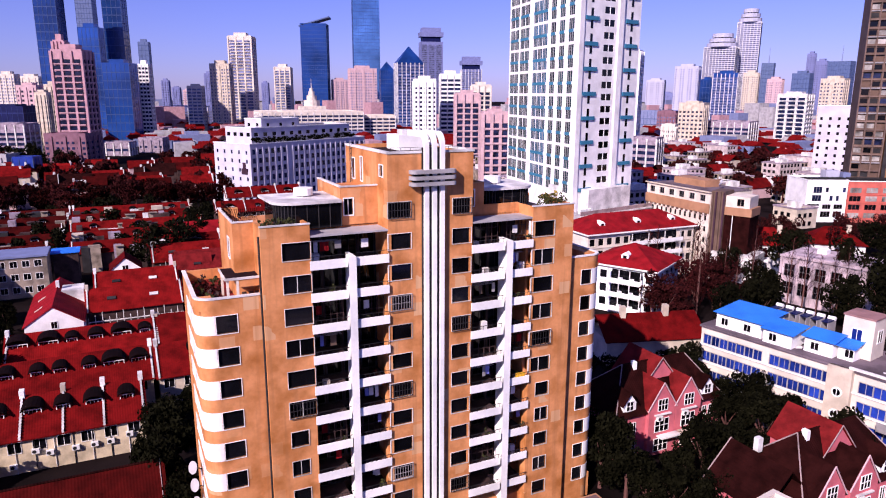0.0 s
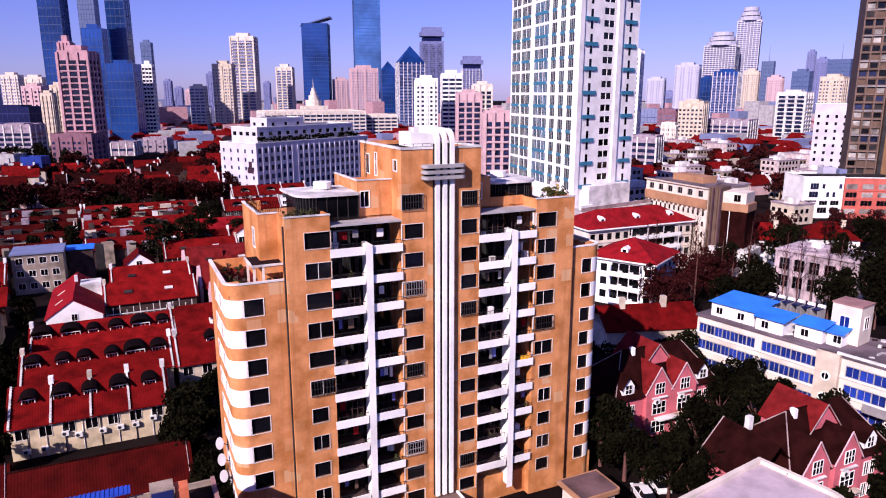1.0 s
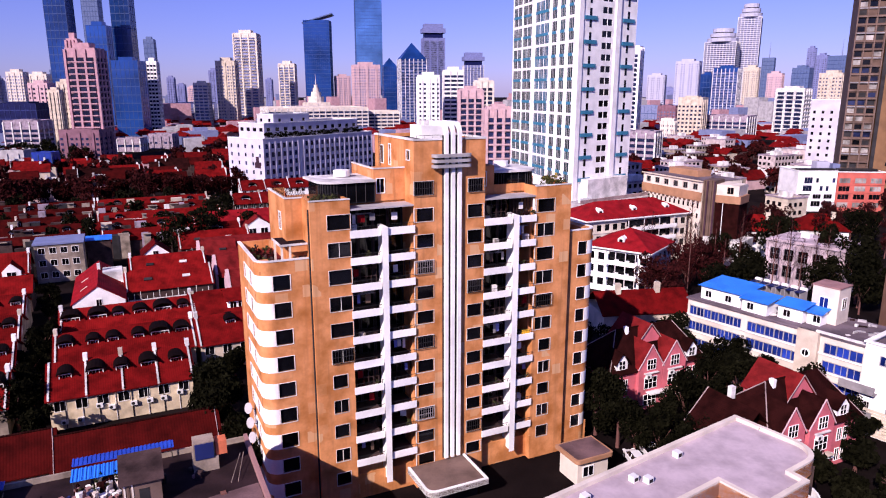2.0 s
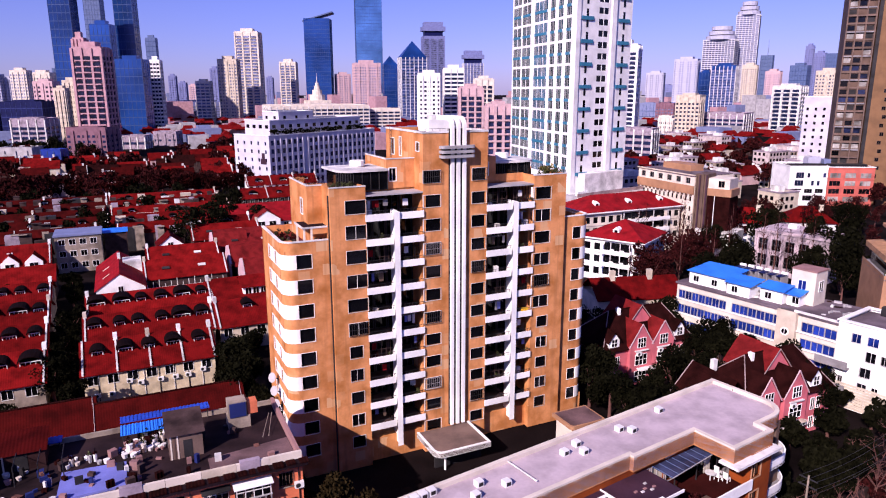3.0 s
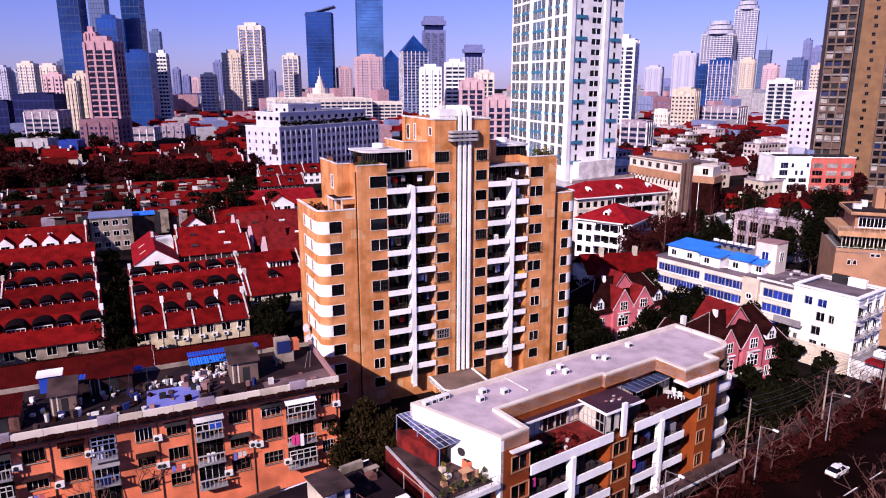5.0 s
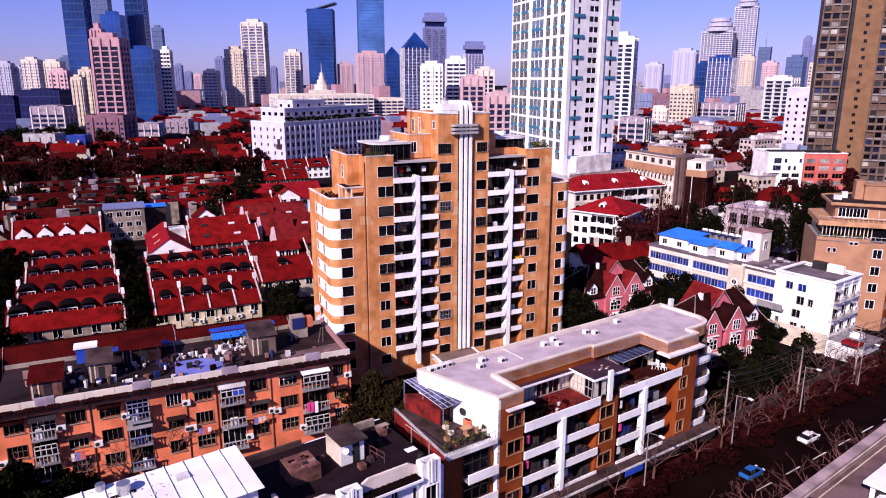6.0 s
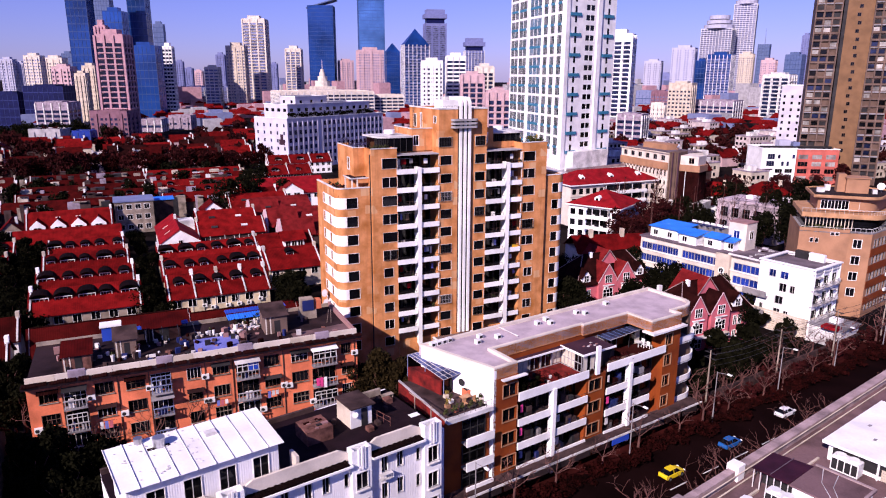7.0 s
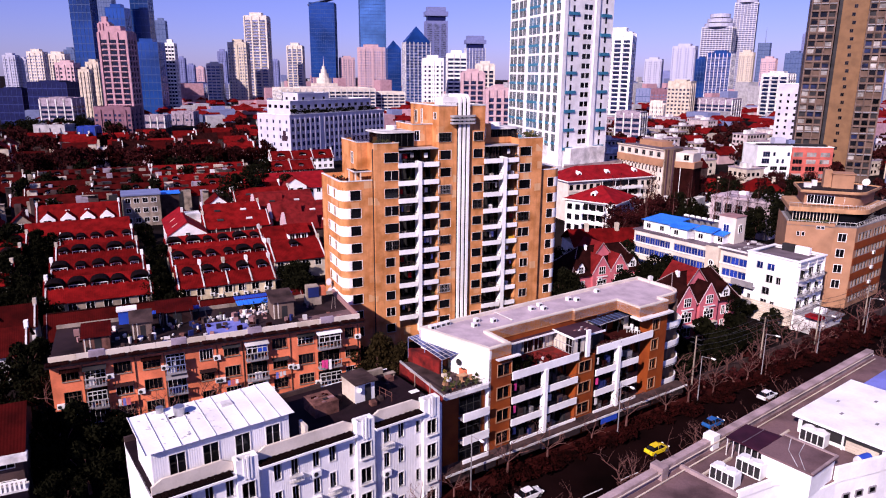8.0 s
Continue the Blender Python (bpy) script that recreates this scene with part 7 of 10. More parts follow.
    part("awning", cube(gables[1] - 1.7, gables[1] + 1.6, -1.5, -0.6, 2.75, 2.85), M_CREAM, H, "pale sheet awning")
    part("ridge", rod(bmesh.new(), (4.2, 4.5, 10.92), (L - 2.6, 4.5, 10.92), 0.12, n=6), M_BROWNROOF, H)
    part("balcony", cube(gables[0] - 0.7, gables[0] + 2.5, -1.6, -0.6, 2.6, 2.8), M_WHITE_OLD, H, "white balcony")
    return H


pink_house(19.8, 85.8, 28, 17.5, (6.9, 11.3), ((2.2, 1.0), (15.3, 1.0)), 9.2, M_RED2)
H = pink_house(34.6, 68.0, 28.5, 16.2, (3.3, 8.5), ((13.2, 1.1),), 8.4, M_BROWNROOF)
# a lower gabled wing at the end of the second house
bm = cube(-4.0, 2.6, 1.4, 8.2, 0, 6.0)
pentagon(bm, -4.0, 2.6, 7.94, 6.0, 6.05, 9.3, 0.25)
part("wing_wall", bm, M_PINK, H, "pink wall of the gabled wing")
part("wing_roof", gable_roof(bmesh.new(), -4.0, 2.6, 1.4, 8.2, 6.0, 9.4), M_BROWNROOF, H, "dark brown tile roof of the wing")
for x in (-4.4, 3.0):
    part("verge", rod(bmesh.new(), (x, 8.62, 5.75), (-0.7, 8.62, 9.55), 0.08, n=5), M_PARAPET, H, "pale mortared verge")
part("chimney", cube(0.6, 1.3, 6.2, 6.8, 8.6, 10.2), M_WHITE_OLD, H, "small pale chimney")


# ---- terraces and houses with red roofs ----
def dormer(parent, x, y, z, w=1.9):
    """A low arched dormer with a white window under a dark hood."""
    # body and hood nearly black, so the dormer looks unlit by colour alone
    d = new("dormer", shared(("dormer_body", w), lambda: cube(-w / 2, w / 2, 0.35, 3.0, -0.3, 0.95), M_HOOD))
    d.parent = parent
    d.matrix_basis = Matrix.Translation((x, y, z))

    def hood():
        bm = bmesh.new()
        r = w / 2 + 0.25
        o, i = arc(0, 0.75, r, 180, 0, 8), arc(0, 0.75, r - 0.18, 180, 0, 8)
        for (a, b), (c, e) in zip(zip(o, o[1:]), zip(i, i[1:])):
            v = [bm.verts.new((p[0], yy, 0.2 + p[1] * 0.54)) for yy in (-0.55, 3.0) for p in (a, b, e, c)]
            for f in ((0, 1, 2, 3), (7, 6, 5, 4), (0, 4, 5, 1), (1, 5, 6, 2), (2, 6, 7, 3), (3, 7, 4, 0)):
                bm.faces.new([v[j] for j in f])
        return bm

    for name, make, mat in (("hood", hood, M_HOOD), ("opening", lambda: cube(-w / 2 + 0.1, w / 2 - 0.1, 0.32, 0.36, 0.0, 0.92), M_GLASS),
                            ("window_frame", lambda: frame_mesh(w - 0.3, 0.62, 3, 0, 0.1), M_WHITE)):
        o = new(name, shared(("dormer_" + name, w), make, mat))
        o.parent = d
        if name == "window_frame":
            o.matrix_basis = Matrix.Translation((-w / 2 + 0.15, 0.1, -0.12))
    return d


def terrace(u, v, length, depth, eave, ridge, dormers=5, group="terraces", roof=None, walls=None, party=4, turn=0.0, facade=True, seed=0, label="", dormer_at=0.14):
    """A row of attached houses, front towards -y, ridge along x."""
    rnd = random.Random(seed + int(u * 7 + v * 13))
    x, y = plan(u, v)
    H = thing("terrace_house", x, y, GRID + turn, label or "row of attached houses with dark red roof and white dormers", "house", group)
    wm = walls or M_CREAM
    bm = bmesh.new()
    holes = []
    if facade:
        n = int(length / 2.6)
        holes = [(0.6 + i * length / n, 2.0 + i * length / n, eave - 1.9, eave - 0.5) for i in range(n)]
        if eave > 5:
            holes += [(a, b, c - 2.8, d - 2.8) for a, b, c, d in holes]
    holed(bm, length, 0, eave, holes, face(0, 0))
    holed(bm, depth, 0, eave, [], face(0, depth, -90))
    holed(bm, depth, 0, eave, [], face(length, 0, 90))
    for a in (0.0, length - 0.25):
        g = pentagon(bmesh.new(), 0, depth, 0, eave, eave, ridge - 0.1)
        g.transform(pose(a + 0.25, 0, 0, 0, 0, 90))
        me = bpy.data.meshes.new("g")
        g.to_mesh(me)
        g.free()
        bm.from_mesh(me)
        bpy.data.meshes.remove(me)
    part("wall", bm, wm, H)
    for h in holes:
        window(H, face(0, 0), *h, 1, 0, rim=0.05)
    part("roof", ridge_x_roof(bmesh.new(), 0, length, 0, depth, eave, ridge, 0.45), roof or M_RED, H, "dark red tile roof")
    slope = (ridge - eave) / (depth / 2)
    for i in range(dormers):
        dy = depth * dormer_at
        dormer(H, length * (i + 0.5) / dormers + rnd.uniform(-0.4, 0.4), dy, eave + slope * dy + 0.15, rnd.choice((1.7, 2.1, 2.9)) if facade else 1.9)
    for i in range(party + 1):
        px = length * i / party if party else 0
        if not party:
            break
        n = 14
        steps = [(-0.4, eave - 0.3)]
        for j in range(n):
            ya, yb = -0.4 + (depth / 2 + 0.4) * j / n, -0.4 + (depth / 2 + 0.4) * (j + 1) / n
            zb = eave + slope * max(yb, 0) + 0.28
            steps += [(ya, zb), (yb - 0.01, zb)]
        steps.append((depth / 2 - 0.01, eave - 0.3))
        bm = prism(bmesh.new(), steps, -0.13, 0.13)
        bm.transform(Matrix(((0, 0, 1, px), (1, 0, 0, 0), (0, 1, 0, 0), (0, 0, 0, 1))))
        part("party_wall", bm, M_WHITE_OLD, H, "stepped white party wall")
        if rnd.random() < 0.8:
            part("chimney", cube(px - 0.3, px + 0.3, depth / 2 - 0.5, depth / 2 + 0.5, ridge - 1.0, ridge + 0.9), rnd.choice((M_WHITE_OLD, M_CREAM, M_WHITE)), H, "pale chimney stack")
    return H


# two blocks of stepped terraces beside the tower
for k, (v, n) in enumerate(((33.6, 5), (47.0, 6), (60.6, 6))):
    front = terrace(-26.4, v, (18.6, 20.4, 22.0)[k], 12.4, 4.6, 7.5, n, "dormered terraces", party=4 if k == 0 else 1, seed=k, walls=M_YELLOWCREAM, dormer_at=0.25)
    for i in range(8 if k == 0 else 0):
        ac_unit(front, Matrix.Translation((0.9 + i * 2.1 + rt.uniform(0, 0.8), -0.02, rt.choice((0.8, 1.9, 2.4)))))
        part("drainpipe", rod(bmesh.new(), (1.9 + i * 2.1, -0.08, 0), (1.9 + i * 2.1, -0.08, 4.5), 0.05, n=5), M_WHITE_OLD if i % 2 else M_DARK, front)
# left blocks have darker walls: shade on their fronts put into the colour
for k, v in enumerate((33.6, 47.2, 61.4, 75.6)):
    terrace(-49.2, v, 17.8 - 0.7 * k, 12.4, 4.6, 7.5, 5, "dormered terraces", party=1, seed=10 + k, walls=M_DIMCREAM, dormer_at=0.25)
    if k:
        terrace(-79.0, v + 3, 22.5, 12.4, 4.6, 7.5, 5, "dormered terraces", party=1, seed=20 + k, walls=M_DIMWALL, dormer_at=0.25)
terrace(-5.2, 46.4, 11.5, 12.0, 4.6, 7.6, 1, "dormered terraces", party=1, seed=31, walls=M_CREAM, dormer_at=0.3)
wd = terrace(-4.8, 60.8, 13.5, 12.0, 4.8, 8.0, 0, "dormered terraces", party=1, seed=32, label="house with a red roof and one long white dormer")
g = part("gable_dormer", cube(6.2, 11.2, 1.2, 5.0, 5.0, 7.1), M_WHITE, wd, "long white dormer")
part("dormer_roof", ridge_x_roof(bmesh.new(), 6.0, 11.4, 0.9, 7.0, 7.1, 8.6, 0.3), M_RED, g)
for i in range(3):
    window(g, face(6.7 + i * 1.5, 1.2), 0, 1.1, 5.5, 6.7, 1, 0, deep=-0.05, proud=0.08)
for u0, length, v0, z in ((-47.5, 23.0, 13.9, 7.6), (-24.4, 17.6, 12.6, 7.1)):
    hall = terrace(u0, v0, length, 7.2, z - 3.0, z, 0, "long roofs", party=0, seed=33, walls=M_DIMCREAM, facade=False, roof=M_DARKRED, label="long single-storey hall with a plain dark red tile roof")
    for x in (0.0, length):
        part("verge", rod(rod(bmesh.new(), (x, -0.4, z - 3.1), (x, 3.6, z + 0.25), 0.05, n=4), (x, 3.6, z + 0.25), (x, 7.6, z - 3.1), 0.05, n=4), M_PARAPET, hall, "pale mortared verge")
    part("ridge", rod(bmesh.new(), (0, 3.6, z + 0.16), (length, 3.6, z + 0.16), 0.13, n=6), M_BROWNROOF, hall, "sooty ridge tiles")
terrace(-68, 10, 18, 8, 4.6, 7.4, 1, "long roofs", party=2, seed=34, walls=M_WHITE_OLD, roof=M_DARKRED)
terrace(-64, 23, 14, 8, 4.4, 7.0, 1, "long roofs", party=1, seed=39, walls=M_WHITE_OLD, roof=M_DARKRED)
bh = terrace(-60, -29.5, 13.7, 10, 8.8, 11.6, 0, "long roofs", party=0, seed=35, walls=M_DIMWALL, roof=M_DARKRED, label="white house with balconies and a dark red tile roof")
part("fascia", cube(-0.4, 14.3, -1.3, -0.1, 8.0, 8.6), M_WHITE_OLD, bh, "white eaves fascia")
for z in (1.8, 4.8):
    b = part("balcony", cube(0, 14.0, -1.4, 0, z, z + 0.25), M_WHITE_OLD, bh, "white balcony")
    part("handrail", cube(0, 14.0, -1.45, -1.3, z + 1.15, z + 1.3), M_WHITE, b)
    for i in range(34):
        part("baluster", cube(0.1 + i * 0.41, 0.3 + i * 0.41, -1.42, -1.32, z + 0.25, z + 1.15), M_WHITE, b)
# plain red ranges behind the white gable house
for u, v, l, d, e, r in ((-15.6, 84.4, 17.0, 9.4, 5.0, 8.1), (-14.4, 97.6, 16.0, 10.5, 5.0, 8.1), (2.6, 103.5, 17.0, 18.0, 5.0, 9.1), (4.0, 88.0, 16.0, 14.0, 5.0, 8.6), (4.6, 74.5, 15.0, 12.0, 5.0, 8.3), (-2, 122, 18, 9, 5.0, 8.3), (-92, 96, 26, 9, 5.0, 8.3)):
    rg = terrace(u, v, l, d, e, r, 0, "mid terraces", party=1 if u < 0 else 0, seed=40, walls=M_DIMWALL, facade=False, label="house range under a plain dark red tile roof", roof=M_RED2 if u > 0 else None)
    for i in range(2):
        x, y = l * (0.25 + 0.45 * i), d * 0.2
        part("skylight", box(bmesh.new(), -0.8, 0.8, 0, 0.7, 0.1, 0.35, pose(x, y, e + (r - e) * 0.4, math.degrees(math.atan2(r - e, d / 2)), 0, 0)), M_WHITE_OLD if i else M_DARK, rg, "small roof light")
    if u < 0:
        fence = bmesh.new()
        for i in range(14):
            box(fence, i * l / 14, i * l / 14 + 0.12, -2.2, -2.1, 0, 4.2 + 0.5 * (i % 3))
        box(fence, 0, l, -2.2, -2.12, 3.3, 3.5)
        part("yard_fence", fence, M_WHITE_OLD, rg, "pale posts and rails over the yard", kind="stuff")
small = thing("small_house", *plan(-11.6, 113.4), GRID, "small house with a white gable end and red tile roof", "house", "white gabled houses")
part("wall", pentagon(bmesh.new(), 0, 6.6, 0, 0, 5.8, 8.4, 7.0), M_WHITE, small, "white gable wall")
part("roof", gable_roof(bmesh.new(), 0, 6.6, 0.1, 7.0, 5.8, 8.5, 0.3), M_RED, small)
window(small, face(2.6, 0), 0, 1.2, 5.6, 6.7, 1, 0, deep=-0.05, proud=0.08)
for u, v in ((-80, 112), (-105, 118), (-120, 100)):
    for j in range(3):
        h = thing("small_house", *plan(u + j * 8.2, v), GRID, "small house with a sooty cream gable end and red tile roof", "house", "white gabled houses")
        part("wall", pentagon(bmesh.new(), 0, 6, 0, 0, 4.4, 7.2, 8.0), M_DIMCREAM, h, "dull cream gable wall")
        part("roof", gable_roof(bmesh.new(), 0, 6, 0, 8.0, 4.4, 7.3), M_RED, h)
        window(h, face(2.2, 0), 0, 1.4, 3.2, 4.6, 1, 0, deep=-0.05, proud=0.08)
        part("chimney", cube(4.0, 4.6, 3, 3.7, 5.6, 8.0), M_WHITE_OLD, h)

# the terrace with small white gables along its eave
h = terrace(-57, 113, 21, 9.5, 4.6, 8.4, 0, "mid terraces", party=1, seed=47, walls=M_DIMWALL, label="terrace with four small white gables along its red roof")
for i in range(4):
    g = part("gable_dormer", pentagon(bmesh.new(), 0.8 + i * 5.0, 4.6 + i * 5.0, -0.7, 3.2, 5.2, 7.0, 3.4), M_WHITE, h, "small white gable dormer")
    part("dormer_roof", gable_roof(bmesh.new(), 0.8 + i * 5.0, 4.6 + i * 5.0, -0.4, 3.2, 5.2, 7.05, 0.1), M_RED, g)
    window(g, face(1.8 + i * 5.0, -0.7), 0, 1.8, 3.7, 5.0, 1, 0, deep=-0.05, proud=0.08)
for i in range(2):
    part("skylight", cube(7.0 + i * 5, 8.2 + i * 5, 2.6, 3.4, 6.7, 7.1), M_WHITE_OLD, h, "small white skylight")
terrace(-58, 95, 24, 8.5, 4.4, 7.0, 0, "mid terraces", party=0, seed=48, walls=M_DIMWALL, facade=False, label="low row of houses with a plain dark red roof")

# the white gable house and its neighbours
h = thing("white_house", *plan(-25.3, 76.6), GRID, "white-rendered house end under a steep red tile roof", "house")
part("wall", pentagon(bmesh.new(), 0, 9.3, 0, 0, 5.6, 8.6, 22), M_WHITE, h, "white gable wall")
part("roof", gable_roof(bmesh.new(), 0, 9.3, 0.15, 22, 5.6, 8.75, 0.3), M_REDBRIGHT, h, "steep red tile roof")
window(h, face(4.2, 0), 0, 0.9, 4.9, 6.1, 1, 0, deep=-0.05, proud=0.08)
for y in (5.0, 12.0):
    part("skylight", box(bmesh.new(), 0, 1.6, 0, 0.12, 0.05, 0.2, pose(1.4, y, 6.7, 0, -34, 0)), M_CREAM2, h, "pale roof bar")
part("roof_house", prism(bmesh.new(), [(5.2, 12.0), (9.2, 12.0), (9.2, 17.0), (5.2, 17.0)], 5.0, 8.4), M_WHITE_OLD, h, "pale back room")
part("chimney", cube(4.4, 5.0, 14.0, 14.8, 8.0, 10.0), M_WHITE_OLD, h)
for u, v in ((1.0, 112.5), (2.6, 95.0), (3.4, 80.5)):
    h = thing("gable_house", *plan(u, v), GRID - 90, "house with a pale pink gable end and red roof", "house", "pink gable ends")
    part("wall", pentagon(bmesh.new(), 0, 6.4, 0, 0, 5.6, 9.3, 0.6), M_PALEPINK, h, "pale pink stepped gable")
    for i in range(4):
        part("gable_step", cube(0.2 + i * 0.75, 0.95 + i * 0.75, -0.05, 0.65, 5.0, 6.5 + i * 0.85), M_PALEPINK, h, "pink gable step")
    part("roof", gable_roof(bmesh.new(), 0, 6.4, 0.6, 9, 5.2, 8.9, 0.2), M_RED2, h)
h = thing("grey_house", *plan(-35, 119), GRID, "plain beige three-storey house with a flat slate-blue roof", "house")
bm = bmesh.new()
hs = [(0.8 + i * 2.4, 2.2 + i * 2.4, z, z + 1.4) for i in range(4) for z in (1.2, 4.2, 7.2)]
holed(bm, 10.5, 0, 9.4, hs, face(0, 0))
holed(bm, 9, 0, 9.4, [], face(0, 9, -90))
box(bm, 10.2, 10.5, 0.01, 9, 0, 9.4)
part("wall", bm, M_DIMCREAM, h)
part("roof", prism(bmesh.new(), [(-0.3, -0.3), (10.8, -0.3), (10.8, 9.2), (-0.3, 9.2)], 9.4, 9.8), M_SLATE, h, "slate-blue flat roof")
for w in hs:
    window(h, face(0, 0), *w, 1, 0)
h = thing("roof_cabin", *plan(-24, 127), GRID, "small building with a bright blue sheet roof", "house")
part("wall", cube(0, 5.5, 0, 5, 0, 8.0), M_DIMWALL, h)
part("roof", cube(-0.4, 5.9, -0.4, 5.4, 8.0, 8.3), M_BLUEROOF, h, "bright blue sheet roof")

# pale houses below the hotel
terrace(4.6, 140.5, 30, 21, 5.0, 9.3, 0, "pale houses", party=0, seed=71, walls=M_WHITE, roof=M_REDBRIGHT, label="white house with a broad bright red roof")
wing = thing("white_house", *plan(17.5, 138.6), GRID, "white gabled wing beside a broad red roof", "house")
part("wall", pentagon(bmesh.new(), 0, 8, 0, 0, 6.0, 8.6, 8.0), M_WHITE, wing)
part("roof", gable_roof(bmesh.new(), 0, 8, 0.15, 9.0, 6.0, 8.7, 0.3), M_RED2, wing)
for x in (1.2, 4.6):
    window(wing, face(x, 0), 0, 2.0, 3.6, 5.4, 1, 0, deep=-0.05, proud=0.08)
terrace(30, 222, 30, 9, 5.5, 8.8, 3, "pale houses", party=3, seed=72, walls=M_WHITE, label="white terrace with party walls below the hotel")
terrace(22, 190, 20, 9, 5.0, 8.2, 2, "pale houses", party=2, seed=74, walls=M_DIMWALL, label="dark-walled house with a dark red tile roof")

def lane_clutter(name, label, mat, seed, count):
    """Back kitchens, verandas and water tanks that crowd the lanes between the far terraces."""
    rnd = random.Random(seed)
    bm = bmesh.new()
    for i in range(count):
        v, u = 140 + 15.5 * rnd.randrange(6) - rnd.uniform(0.3, 1.6), rnd.uniform(-190, 18)
        w, z = rnd.uniform(0.8, 3.0), rnd.uniform(5.2, 7.4)
        t = box(bmesh.new(), 0, w, -rnd.uniform(0.4, 1.4), 0.2, 0, z)
        if rnd.random() < 0.5:
            box(t, -0.15, w + 0.15, -1.5, 0.3, z, z + 0.12)
        t.transform(pose(*plan(u, v), 0, 0, 0, GRID))
        me = bpy.data.meshes.new("t")
        t.to_mesh(me)
        t.free()
        bm.from_mesh(me)
        bpy.data.meshes.remove(me)
    ob = link(name, bm, mat)
    return tagged(ob, label, "lean-to", kind="stuff")


lane_clutter("white_annexes", "small dull cream back rooms crowding the lanes between terraces", M_DIMCREAM, 81, 110)
lane_clutter("sooty_annexes", "small dark back rooms crowding the lanes between terraces", M_DIMWALL, 82, 160)

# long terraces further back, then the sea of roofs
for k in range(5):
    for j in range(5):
        # left rows get darker roofs and annexes: shade there is put into the colours
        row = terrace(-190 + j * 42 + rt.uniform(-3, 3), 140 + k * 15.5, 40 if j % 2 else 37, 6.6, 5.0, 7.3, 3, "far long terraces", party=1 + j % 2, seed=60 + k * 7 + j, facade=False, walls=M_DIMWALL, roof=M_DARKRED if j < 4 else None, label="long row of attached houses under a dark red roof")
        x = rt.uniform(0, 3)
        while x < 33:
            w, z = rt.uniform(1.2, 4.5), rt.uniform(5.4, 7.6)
            pale = rt.choice((M_WHITE_OLD, M_GREYLILAC, M_DIMWALL, M_DIMWALL, M_CREAM, M_DARK)) if j > 2 else rt.choice((M_DIMWALL, M_DARK, M_NEARBLACK, M_NEARBLACK, M_DIMCREAM))
            part("yard_annexe", cube(x, x + w, -1.2 - rt.uniform(0, 0.8), 0.6, 0, z), pale, row, "small yard annexe")
            x += w + rt.uniform(1.6, 7.0)


def far_house(w, d, e, r, roof, wall, seed):
    rnd = random.Random(seed)
    H = thing("far_house", 0, 0, 0, "small far house with a red tile roof and pale chimneys", "house", "sea of red roofs")
    part("wall", cube(0, w, 0, d, 0, e), wall, H)
    part("roof", ridge_x_roof(bmesh.new(), 0, w, 0, d, e, r, 0.4), roof, H)
    x = rnd.uniform(0.5, w - 1)
    if w > 12:
        part("party_wall", cube(x, x + 0.25, 0.2, d * 0.5, e + 0.1, r + 0.35), M_WHITE_OLD, H, "slanting white party wall")
    c = rnd.uniform(1, w - 2)
    if seed not in (1, 3):
        part("chimney", cube(c, c + 0.9, d * 0.5, d * 0.5 + 0.9, r - 1, r + 1.2), M_WHITE_OLD, H)
    return H


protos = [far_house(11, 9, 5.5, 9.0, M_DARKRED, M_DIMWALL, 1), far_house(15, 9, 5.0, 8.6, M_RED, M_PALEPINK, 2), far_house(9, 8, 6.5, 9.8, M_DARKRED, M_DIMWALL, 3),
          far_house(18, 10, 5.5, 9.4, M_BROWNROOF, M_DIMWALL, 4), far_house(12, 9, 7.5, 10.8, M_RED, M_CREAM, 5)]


def flat_house(w, d, h, wall, seed):
    rnd = random.Random(seed)
    H = thing("flat_roofed_house", 0, 0, 0, "far pale flat-roofed house with rows of dark windows", "house", "far flat roofs")
    part("wall", cube(0, w, 0, d, 0, h), wall, H)
    bm = bmesh.new()
    for m, l in ((face(0, 0), w), (face(0, d, -90), d)):
        for k in range(int(h / 3)):
            for i in range(int(l / 2.6)):
                box(bm, 0.7 + i * 2.6, 2.1 + i * 2.6, -0.05, 0.05, 1.0 + k * 3.0, 2.5 + k * 3.0, m)
    part("window_grid", bm, M_GLASS, H, "small dark windows", kind="stuff")
    part("parapet", coping(bmesh.new(), [(-0.2, -0.2), (w + 0.2, -0.2), (w + 0.2, d + 0.2), (-0.2, d + 0.2)], h, 0.4, 0.5), M_GREYLILAC, H)
    part("roof_house", cube(w * 0.3, w * 0.6, d * 0.3, d * 0.7, h, h + 2.2), rnd.choice((M_WHITE_OLD, M_PLUMROOF)), H)
    return H


protos += [flat_house(13, 9, 9.0, M_DIMCREAM, 1), flat_house(17, 10, 12.0, M_PALEWALL, 2), flat_house(10, 10, 7.0, M_CREAM, 3)]
spots = []
for i in range(-13, 4):
    for j in range(0, 10):
        spots.append((i * 20 + rt.uniform(-4, 4), 262 + j * 17 + rt.uniform(-3, 3)))
for i in range(0, 12):
    for j in range(0, 18):
        u, v = 165 + i * 21 + rt.uniform(-4, 4), -20 + j * 20 + rt.uniform(-3, 3)
        if not (205 < u < 262 and 80 < v < 125) and not (u < 185 and 75 < v < 130) and v > 140 - (u - 165) * 1.2:
            spots.append((u, v))
for i in range(0, 9):
    for j in range(0, 5):
        spots.append((85 + i * 17 + rt.uniform(-4, 4), 135 + j * 16 + rt.uniform(-3, 3)))
used = set()
